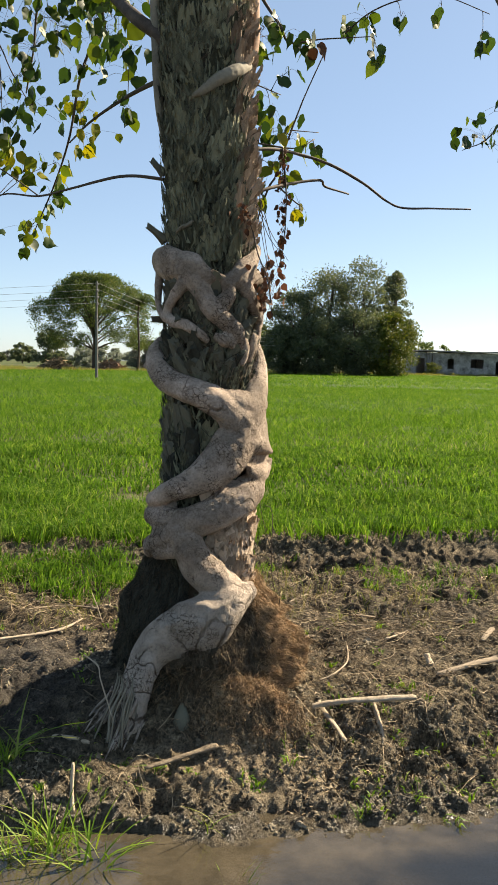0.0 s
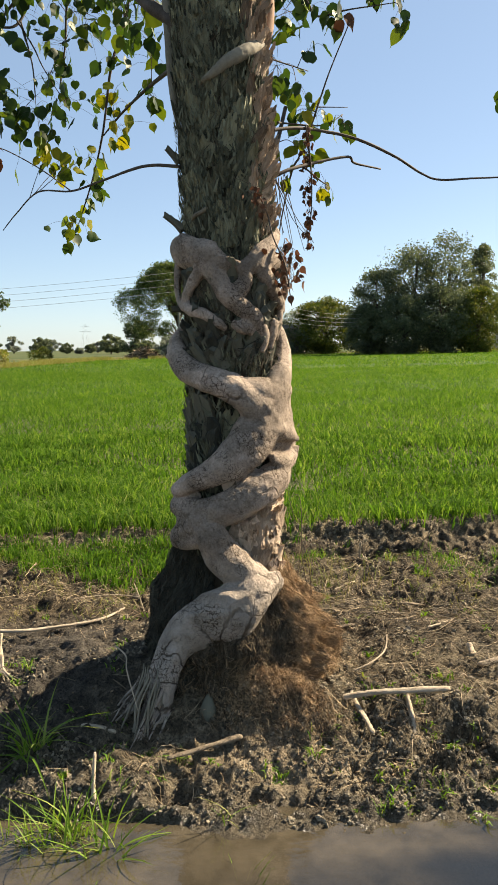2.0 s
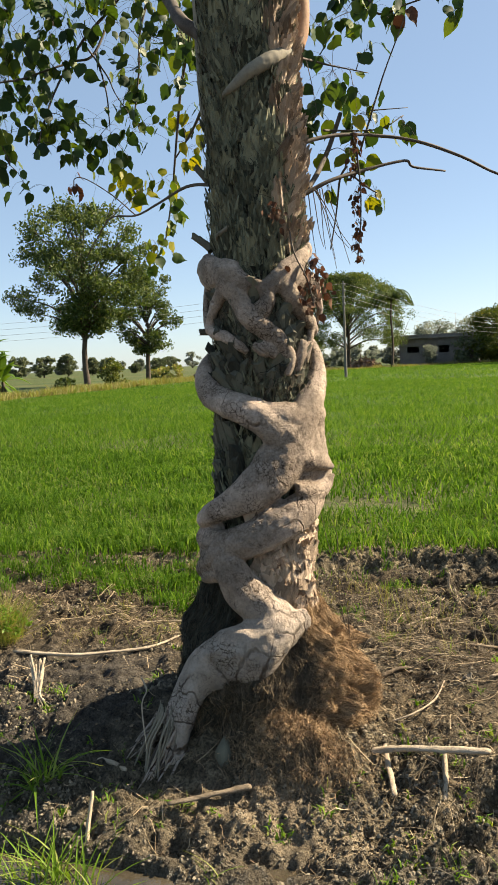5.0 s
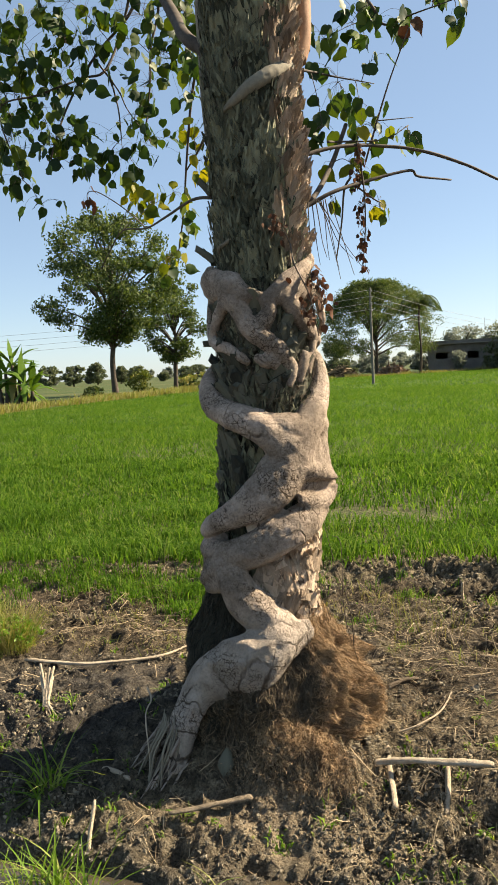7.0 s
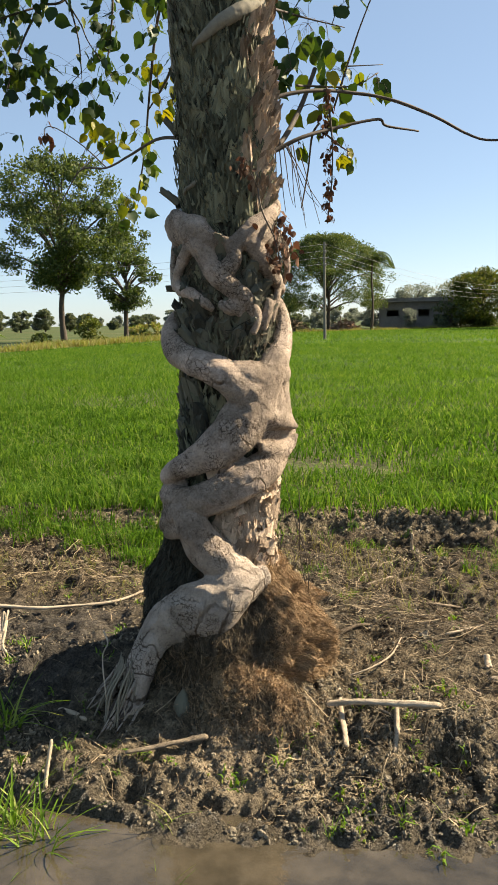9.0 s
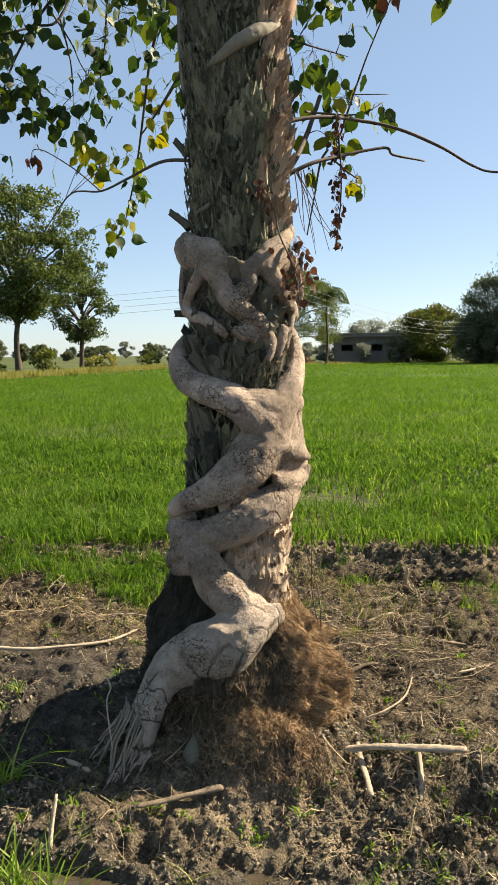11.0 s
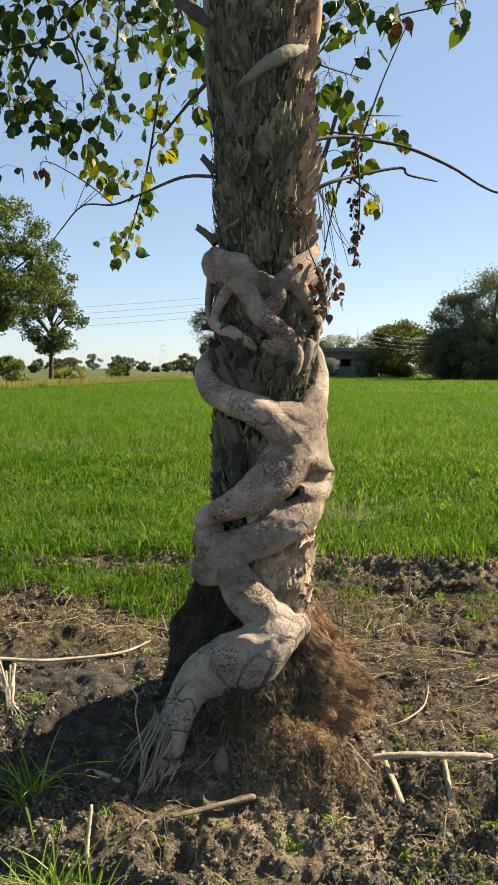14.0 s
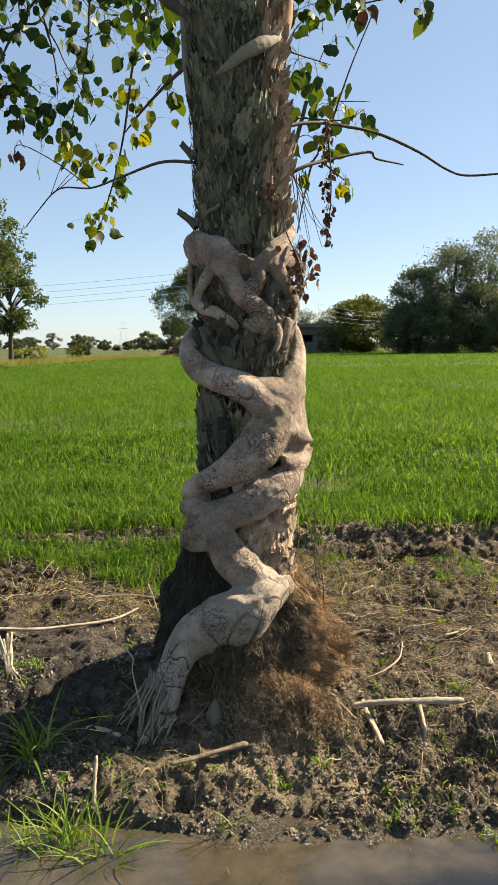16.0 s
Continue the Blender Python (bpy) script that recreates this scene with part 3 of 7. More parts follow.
# ---- field crop ----
def make_crop():
    rng = np.random.RandomState(4)
    vs, fs, off = [], [], 0
    bands = ((4.3, 7.0, 3000, 0.0072, 2, 1.0), (7.0, 11.0, 1350, 0.0115, 2, 0.82), (11.0, 20.0, 560, 0.016, 1, 0.72), (20.0, 42.0, 220, 0.020, 1, 0.75), (42.0, 112.0, 26, 0.05, 1, 0.9))
    for y0, y1, density, wid, seg, tall in bands:
        x0, x1 = (-0.86 * y1 - 0.6), (0.36 * y1 + 0.8)
        n = int(density * (y1 - y0) * (x1 - x0))
        x, y = rng.uniform(x0, x1, n), rng.uniform(y0, y1, n)
        keep = (in_field(x, y) > 0.5) & (x > -0.86 * y - 0.6) & (x < 0.37 * y + 0.8)
        e = y - field_edge(x)
        thin = fbm(x * 0.9, y * 0.9, 4, 31)
        keep &= rng.uniform(0, 1, n) < np.clip((thin - 0.28) * 6, 0.5, 1) * np.clip(0.34 + e / 0.6, 0, 1)
        bare = np.exp(-(((x + 2.03) / 0.36) ** 2 + ((y - 6.08) / 0.22) ** 2)) + np.exp(-(((x + 0.95) / 0.42) ** 2 + ((y - 6.8) / 0.30) ** 2)) + np.exp(-(((x + 0.30) / 0.50) ** 2 + ((y - 6.80) / 0.36) ** 2)) + np.exp(-(((x + 2.76) / 0.4) ** 2 + ((y - 6.66) / 0.3) ** 2))
        for hx, hy, rx, ry, _ in HOLLOWS[:7]:
            bare = bare + 1.2 * np.exp(-(((x - hx) / rx) ** 2 + ((y - hy + 0.05) / (ry + 0.05)) ** 2))
        keep &= rng.uniform(0, 1, n) > 1.15 * bare * (0.45 + fbm(x * 5, y * 5, 2, 66))
        x, y = x[keep], y[keep]
        # seedlings stand in small tufts
        if y1 < 21:
            gx, gy = np.round(x / 0.075) * 0.075, np.round(y / 0.075) * 0.075
            pull = rng.uniform(0.25, 0.8, len(x))
            jx, jy = vnoise(gx * 91, gy * 57, 2) - 0.5, vnoise(gx * 37, gy * 83, 6) - 0.5
            x, y = x + (gx + jx * 0.07 - x) * pull, y + (gy + jy * 0.07 - y) * pull
        n = len(x)
        h = tall * rng.uniform(0.07, 0.185, n) * (0.45 + 1.1 * fbm(x * 1.9, y * 1.9, 3, 12))
        base = np.stack([x, y, ground_height(x, y) - 0.01], 1)
        v, f = blades(base, h, rng.uniform(0.7, 1.35, n) * wid, rng.uniform(0.25, 1.4, n), rng, seg)
        vs.append(v), fs.append(f + off)
        off += len(v)
    me = mesh_of("seedling_crop", np.concatenate(vs), np.concatenate(fs), BLADE)
    tagged(new("seedling_crop", me), "dense bright green young cereal seedlings in the field", "crop", kind="stuff")


make_crop()


# ---- palm ----
def round_axis(angle, r, z):
    ax, ay = axis(z)
    a = radians(angle)
    return Vector((ax + r * math.sin(a), ay - r * math.cos(a), z))


palm = thing("palm_tree", "old date palm trunk rough with leaf bases, wrapped by fig", "tree", (AXIS_X, 3.1, 0.25))
palm_inv = Matrix.Translation((-AXIS_X, -3.1, -0.25))


def local(me, inv):
    me.transform(inv)
    return me


def trunk_core():
    bm = bmesh.new()
    path = []
    for i in range(60):
        z = 0.2 + i * 0.075
        r = 0.143 + 0.02 * math.exp(-((z - 0.5) / 0.4) ** 2)
        x, y = axis(z)
        path.append((Vector((x, y, z)), r))
    tube(bm, path, 36, 0.12, 3)
    return from_bm("trunk", bm, PALM)


part("trunk", local(trunk_core(), palm_inv), palm, "dark fibrous palm trunk")


def leaf_base_mesh(seed, material=SCALE):
    """The foot of a cut palm leaf: a thick ribbed tongue that widens downwards and ends in a torn, fibrous lip."""
    rng = random.Random(seed)
    bm = bmesh.new()
    rows, cols = [], 9
    tear, lop = rng.uniform(-0.5, 0.5), rng.uniform(-0.25, 0.25)
    ends = [rng.uniform(0.62, 1.08) + lop * (k / (cols - 1) - 0.5) for k in range(cols)]
    rib = [rng.uniform(-0.0022, 0.0022) for k in range(cols)]
    for v, w in ((0.0, 1.0), (0.25, 1.06), (0.5, 0.98), (0.78, 0.84), (1.0, 0.66)):
        row = []
        for k in range(cols):
            s = (k / (cols - 1) - 0.5) * w * rng.uniform(0.96, 1.04)
            x = s * 0.086 + tear * 0.016 * v * v
            z = v * (ends[k] if v > 0.9 else 1.0) * 0.112
            y = -0.013 * (1 - (2 * s) ** 2) - 0.017 * v ** 1.5 + rib[k] * (0.4 + v) + rng.uniform(-0.002, 0.002)
            thick = 0.014 - 0.007 * v
            row.append((bm.verts.new((x, y, z)), bm.verts.new((x * 0.96, y + thick, z - 0.003))))
        rows.append(row)
    for a, b in zip(rows, rows[1:]):
        for k in range(cols - 1):
            bm.faces.new((a[k][0], a[k + 1][0], b[k + 1][0], b[k][0]))
            bm.faces.new((a[k][1], b[k][1], b[k + 1][1], a[k + 1][1]))
        for k in (0, cols - 1):
            bm.faces.new((a[k][0], b[k][0], b[k][1], a[k][1]))
    for k in range(cols - 1):
        bm.faces.new((rows[-1][k][0], rows[-1][k + 1][0], rows[-1][k + 1][1], rows[-1][k][1]))
    bmesh.ops.recalc_face_normals(bm, faces=bm.faces)
    return from_bm("leaf_base", bm, material, False)


def stub_mesh(seed):
    """A thick broken leaf stalk with a split end."""
    rng = random.Random(seed)
    bm = bmesh.new()
    rows = []
    for j, v in enumerate((0.0, 0.4, 0.8, 1.0)):
        row = []
        for k in range(6):
            a = 2 * math.pi * k / 6
            w, d = 0.042 * (1 - 0.35 * v), 0.018 * (1 - 0.3 * v)
            cx, sy = math.cos(a + 0.52), math.sin(a + 0.52)
            cx, sy = math.copysign(abs(cx) ** 0.5, cx), math.copysign(abs(sy) ** 0.7, sy)
            row.append(bm.verts.new((w * cx, d * sy - 0.01 * v * v, v * 0.12 + (rng.uniform(-0.04, 0.03) if v == 1 else 0))))
        rows.append(row)
    for a, b in zip(rows, rows[1:]):
        for k in range(6):
            bm.faces.new((a[k], a[(k + 1) % 6], b[(k + 1) % 6], b[k]))
    bm.faces.new(rows[-1])
    return from_bm("leaf_stub", bm, STUB, False)


BASES = [leaf_base_mesh(s) for s in range(7)]
HUSKS = [leaf_base_mesh(s + 30, HUSK) for s in range(5)]
STUBS = [stub_mesh(s) for s in range(5)]


def place_on_trunk(me, name, angle, z, r, out, roll, size, rng, label=""):
    ob = part(name, me, palm, label)
    p = round_axis(angle, r, z)
    m = Matrix.Translation(p) @ pose(0, 0, 0, 0, 0, angle) @ pose(0, 0, 0, out, 0, 0) @ pose(0, 0, 0, 0, roll, 0)
    ob.matrix_local = palm_inv @ m @ Matrix.Diagonal((size[0], size[1], size[2], 1))
    return ob


def make_leaf_bases():
    rng = random.Random(11)
    z, k = 0.50, 0
    while z < 3.4:
        ang = k * 137.5 + rng.uniform(-6, 6)
        a = (ang + 180) % 360 - 180
        back = abs(a - 10) > 125
        messy = 1.02 < z < 1.9
        s = rng.uniform(0.7, 1.1) * (0.85 if messy else 1.0)
        if not (back and k % 2) and not (z < 1.05 and 18 < a < 112) and not (messy and a < 35 and k % 2):
            place_on_trunk(BASES[k % 7], "leaf_base", ang, z - 0.03, 0.138 + rng.uniform(-0.006, 0.006), rng.uniform(0, 7),
                           rng.uniform(-14, 14), (s, 1.0, rng.uniform(0.85, 1.35)), rng)
        z += 0.0064
        k += 1
    for i in range(235):                              # torn tan sheaths on the sunny side
        high = i < 145
        ang, z = (rng.uniform(54, 108), rng.uniform(1.95, 2.9)) if high else (rng.uniform(14, 100), rng.uniform(0.66, 1.03))
        place_on_trunk(HUSKS[i % 5], "torn_sheath", ang, z - 0.05, (0.142 if high else 0.178) + rng.uniform(0, 0.014), rng.uniform(2, 20) if high else rng.uniform(-26, -6), rng.uniform(-28, 28), (rng.uniform(0.3, 0.75), 1.0, rng.uniform(0.6, 1.3)) if high else (rng.uniform(0.5, 1.2), 1.0, rng.uniform(0.45, 1.0)), rng)
    for i in range(110):
        ang, z = rng.uniform(-80, 120), rng.uniform(1.48, 1.80)
        place_on_trunk(STUBS[i % 5], "leaf_stub", ang, z - 0.05, 0.152, rng.uniform(4, 24), rng.uniform(-30, 30), (rng.uniform(0.4, 0.85), rng.uniform(0.7, 1.2), rng.uniform(0.5, 0.9)), rng)
    for i in range(34):
        ang, z = rng.uniform(-80, -10), rng.uniform(1.02, 1.42)
        place_on_trunk(STUBS[i % 5], "leaf_stub", ang, z - 0.05, 0.148, rng.uniform(4, 16), rng.uniform(-25, 25), (rng.uniform(0.5, 0.9), 1, rng.uniform(0.6, 1.0)), rng)
    for ang, z, out, roll, s in ((-74, 1.965, 46, -10, 0.62), (-84, 1.96, 38, 12, 0.5), (-74, 1.66, 80, 0, 0.4), (-84, 1.49, 80, 0, 0.6), (-80, 2.22, 34, 0, 0.5), (62, 1.60, 20, 160, 1.0), (70, 1.62, 12, 175, 1.2)):
        place_on_trunk(STUBS[2], "leaf_stub", ang, z, 0.17, out, roll, (0.55 * s, 0.9, 1.05 * s), rng, "dark broken stalk sticking out")


make_leaf_bases()


def trunk_hair():
    rng = np.random.RandomState(8)
    n = 2600
    z0, a0 = rng.uniform(1.0, 3.4, n), np.radians(rng.uniform(-100, 130, n))
    steps = np.linspace(0, 1, 5)[None, :]
    lean = rng.normal(0, 0.25, (n, 1))
    z = z0[:, None] + steps * rng.uniform(0.02, 0.08, (n, 1))
    a = a0[:, None] + lean * steps + rng.normal(0, 0.02, (n, 5))
    r = 0.150 + rng.uniform(0, 0.024, (n, 1)) + steps ** 2 * rng.uniform(0, 0.010, (n, 1))
    p = np.stack([axis_x(z) + r * np.sin(a), 3.155 + 0.09 * (z - 1.45) - r * np.cos(a), z], 2)
    # tangled strands between the woven roots
    n2 = 1800
    z0, a0 = rng.uniform(1.46, 1.84, (n2, 1)), np.radians(rng.uniform(-85, 118, (n2, 1)))
    z = z0 + np.cumsum(rng.normal(0, 0.012, (n2, 5)), 1) - steps * 0.02
    a = a0 + rng.normal(0, 0.25, (n2, 1)) * steps + np.cumsum(rng.normal(0, 0.05, (n2, 5)), 1)
    r = 0.150 + rng.uniform(0, 0.036, (n2, 1)) + 0 * z
    p = np.concatenate([p, np.stack([AXIS_X + r * np.sin(a), 3.155 + 0.09 * (z - 1.45) - r * np.cos(a), z], 2)])
    v, f = strands(p, rng.uniform(0.0010, 0.0030, n + n2), rng)
    return mesh_of("trunk_fibre", v, f, FIBRE)


tagged(part("trunk_fibre", local(trunk_hair(), palm_inv), palm, "loose dry fibres"), kind="stuff")


def bark_flakes():
    """Small torn flakes of old leaf sheath all over the trunk."""
    rng = np.random.RandomState(18)
    n = 9000
    z, a = rng.uniform(0.7, 3.4, n), np.radians(rng.uniform(-105, 135, n))
    r = 0.150 + rng.uniform(0, 0.030, n)
    torn = (z < 1.05) & (a > 0.3)
    z, a, r, n = z[~torn], a[~torn], r[~torn], int((~torn).sum())
    c = np.stack([axis_x(z) + r * np.sin(a), 3.155 + 0.09 * (z - 1.45) - r * np.cos(a), z], 1)
    out, side = np.stack([np.sin(a), -np.cos(a), 0 * a], 1), np.stack([np.cos(a), np.sin(a), 0 * a], 1)
    up = np.array([0, 0, 1.0]) + side * rng.normal(0, 0.35, (n, 1)) + out * rng.uniform(0.0, 0.35, (n, 1))
    h, w = rng.uniform(0.012, 0.050, (n, 1)), rng.uniform(0.0015, 0.006, (n, 1))
    v = np.stack([c - side * w, c + side * w, c + up * h + side * w * rng.uniform(-0.2, 0.9, (n, 1)), c + up * h * rng.uniform(0.5, 1.1, (n, 1)) - side * w * 0.7], 1)
    v = v + rng.normal(0, 0.0025, v.shape)
    return mesh_of("bark_flake", v.reshape(-1, 3), np.arange(4 * n).reshape(n, 4), FLAKE)


tagged(part("bark_flake", local(bark_flakes(), palm_inv), palm, "torn grey-brown flakes of old sheath"), kind="stuff")


def mat_radius(a, z):
    """Radius of the root mat round the palm's foot."""
    base = np.interp(z, [0.08, 0.17, 0.22, 0.28, 0.35, 0.5, 0.65, 0.8], [0.31, 0.305, 0.30, 0.295, 0.285, 0.255, 0.17, 0.14])
    bulge = np.interp(z, [0.12, 0.25, 0.38, 0.5, 0.62, 0.75], [0.03, 0.03, 0.04, 0.04, 0.02, 0.0]) * np.exp(-((a - 1.62) / 0.55) ** 2)
    left = np.interp(z, [0.2, 0.45, 0.6, 0.74, 0.8], [0.02, 0.03, 0.10, 0.07, 0.0]) * np.exp(-((a + 1.45) / 0.6) ** 2)
    tuftiness = 0.16 * smooth(0.7, 1.2, a) * smooth(0.2, 0.35, z) * (1 - smooth(0.55, 0.7, z)) * (fbm(a * 7 + 4, z * 22, 3, 17) - 0.45)
    return base + bulge + left + tuftiness + np.interp(z, [0.2, 0.5, 0.8], [0.16, 0.10, 0.0]) * (fbm(a * 3 + 9, z * 9, 4, 7) - 0.5)


def root_mat():
    za, aa = np.linspace(0.10, 0.8, 60), np.linspace(-math.pi, math.pi, 121)
    A, Z = np.meshgrid(aa, za)
    R = mat_radius(A, Z) + 0.025 * (vnoise(A * 40, Z * 60, 2) - 0.5)
    v = np.stack([AXIS_X + R * np.sin(A), 3.155 + 0.09 * (Z - 1.45) - R * np.cos(A), Z], 2).reshape(-1, 3)
    idx = np.arange(A.size).reshape(A.shape)
    f = np.stack([idx[:-1, :-1], idx[:-1, 1:], idx[1:, 1:], idx[1:, :-1]], 2).reshape(-1, 4)
    return mesh_of("root_mat", v, f, MATTE, True)


def root_hairs(n, a_range, z_range, length, material, name, seed, out=0.03, wid=(0.0015, 0.004), drop=1.0, curl=1.0):
    rng = np.random.RandomState(seed)
    a0, z0 = rng.uniform(*a_range, n), rng.uniform(*z_range, n)
    s = np.linspace(0, 1, 6)[None, :]
    ln = rng.uniform(*length, n)[:, None]
    walk_z, walk_a = np.cumsum(rng.normal(0, 0.010 * curl, (n, 6)), 1), np.cumsum(rng.normal(0, 0.028 * curl, (n, 6)), 1)
    z = np.maximum(z0[:, None] - drop * rng.uniform(0.2, 1.0, (n, 1)) * s * ln + walk_z, 0.10)
    a = a0[:, None] + rng.normal(0, 0.5, (n, 1)) * s * ln * 4 + walk_a
    r = mat_radius(a, z) + rng.uniform(0, out, (n, 1)) + s * (1 - s) * rng.uniform(0, out * 2, (n, 1))
    p = np.stack([AXIS_X + r * np.sin(a), 3.155 + 0.09 * (z - 1.45) - r * np.cos(a), z], 2)
    v, f = strands(p, rng.uniform(*wid, n), rng)
    return mesh_of(name, v, f, material)


part("root_mat", local(root_mat(), palm_inv), palm, "dark matted mass of palm roots")
tagged(part("root_fibre", local(root_hairs(9000, (-2.4, -0.30), (0.22, 0.76), (0.015, 0.06), DARKFIBRE, "root_fibre", 4, 0.016, (0.0010, 0.0026), 1.6, 0.9), palm_inv), palm, "blackish matted root fibres"), kind="stuff")
tagged(part("root_fibre", local(root_hairs(13000, (-0.40, 1.5), (0.22, 0.60), (0.015, 0.06), FIBRE, "root_fibre", 3, 0.016, (0.0008, 0.0022), 1.6, 0.7), palm_inv), palm, "hanging brown root fibres"), kind="stuff")
tagged(part("rootlet", local(root_hairs(24000, (0.95, 2.4), (0.28, 0.66), (0.004, 0.018), RUST, "rootlet", 5, 0.034, (0.0004, 0.0011), 0.25, 0.9), palm_inv), palm, "rust-brown tangle of fine rootlets"), kind="stuff")

tagged(part("curled_root", local(root_hairs(1300, (-0.75, 1.0), (0.15, 0.40), (0.02, 0.07), SOILBIT, "curled_root", 6, 0.025, (0.0012, 0.0028), 0.6, 2.2), palm_inv), palm, "pale curling roots hanging loose"), kind="stuff")


def rootlet_clump():
    """A loose tan tangle of rootlets on the ledge below the mat."""
    rng = np.random.RandomState(41)
    n = 6000
    x, y = rng.normal(0.02, 0.085, n), rng.normal(2.76, 0.05, n)
    keep = fbm(x * 11, y * 11, 3, 19) > 0.42
    x, y = x[keep], y[keep]
    n = len(x)
    lift = 0.045 * fbm(x * 9, y * 9, 3, 23) * rng.uniform(0.1, 1.2, n)
    p = np.stack([x, y, ground_height(x, y) + lift], 1)[:, None, :] + np.cumsum(rng.normal(0, 0.0055, (n, 6, 3)), 1)
    v, f = strands(p, rng.uniform(0.0007, 0.0018, n), rng)
    return mesh_of("rootlet_clump", v, f, RUST)


tagged(part("rootlet_clump", local(rootlet_clump(), palm_inv), palm, "loose tan tangle of rootlets"), kind="stuff")


# ---- strangler fig ----
fig = thing("strangler_fig", "pale grey strangler fig coiling round the palm with leafy twigs", "tree", (AXIS_X, 3.0, 0.2))
fig_inv = Matrix.Translation((-AXIS_X, -3.0, -0.2))


def strap(bm, path, sides=18, wobble=0.08, seed=0, tilt=0.0):
    """A root pressed flat against the palm: [(point on its outer face, half width, half depth), ...]."""
    rings = []
    for i, (q, w, d) in enumerate(path):
        t = (path[min(i + 1, len(path) - 1)][0] - path[max(i - 1, 0)][0]).normalized()
        ax, ay = axis(q.z)
        out = Vector((q.x - ax, q.y - ay, 0)).normalized() + Vector((0, 0, tilt))
        out = (out - t * out.dot(t)).normalized()
        side, c = t.cross(out), q - out * d
        ring = []
        for k in range(sides):
            ang = 2 * math.pi * k / sides
            f = 1 + wobble * noise.noise(Vector((q.x * 11 + k * 1.3, q.y * 11, q.z * 11 + seed)))
            ring.append(bm.verts.new(c + side * (w * f * math.cos(ang)) + out * (d * f * math.sin(ang))))
        rings.append(ring)
    for a, b in zip(rings, rings[1:]):
        for k in range(sides):
            bm.faces.new((a[k], a[(k + 1) % sides], b[(k + 1) % sides], b[k]))
    bm.faces.new(rings[0][::-1])
    bm.faces.new(rings[-1])


def strap_through(bm, pts, widths, flat, wobble=0.08, seed=0, tilt=0.0):
    path = spline(pts, widths, 7)
    strap(bm, [(q, w, w * flat) for q, w in path], 18, wobble, seed, tilt)


def coil(bm, *steps, flat=0.80, wobble=0.10, tilt=0.0):
    """A root laid round the palm: angle, distance of its outer face from the palm's middle, height, half width."""
    strap_through(bm, [round_axis(a, r, z) for a, r, z, _ in steps], [w for *_, w in steps], flat, wobble, len(steps), tilt)


def fused(bm, name, voxel, rounds, rough, seed, material=FIG):
    """Melts overlapping roots into one living surface."""
    ob = part(name, local(from_bm(name, bm, material), fig_inv), fig)
    m = ob.modifiers.new("melt", "REMESH")
    m.mode, m.voxel_size, m.use_smooth_shade = "VOXEL", voxel, True
    m = ob.modifiers.new("ease", "SMOOTH")
    m.factor, m.iterations = 0.5, rounds
    tex = bpy.data.textures.new(name + "_lumps", "CLOUDS")
    tex.noise_scale, tex.noise_depth = 0.11, 2
    m = ob.modifiers.new("lumps", "DISPLACE")
    m.texture, m.strength, m.mid_level, m.texture_coords = tex, rough, 0.5, "LOCAL"
    tex = bpy.data.textures.new(name + "_wrinkles", "CLOUDS")
    tex.noise_scale, tex.noise_depth = 0.028, 3
    m = ob.modifiers.new("wrinkles", "DISPLACE")
    m.texture, m.strength, m.mid_level, m.texture_coords = tex, 0.0045, 0.5, "LOCAL"
    return ob


def on_ground(x, y):
    return float(ground_height(np.array([float(x)]), np.array([float(y)]))[0])


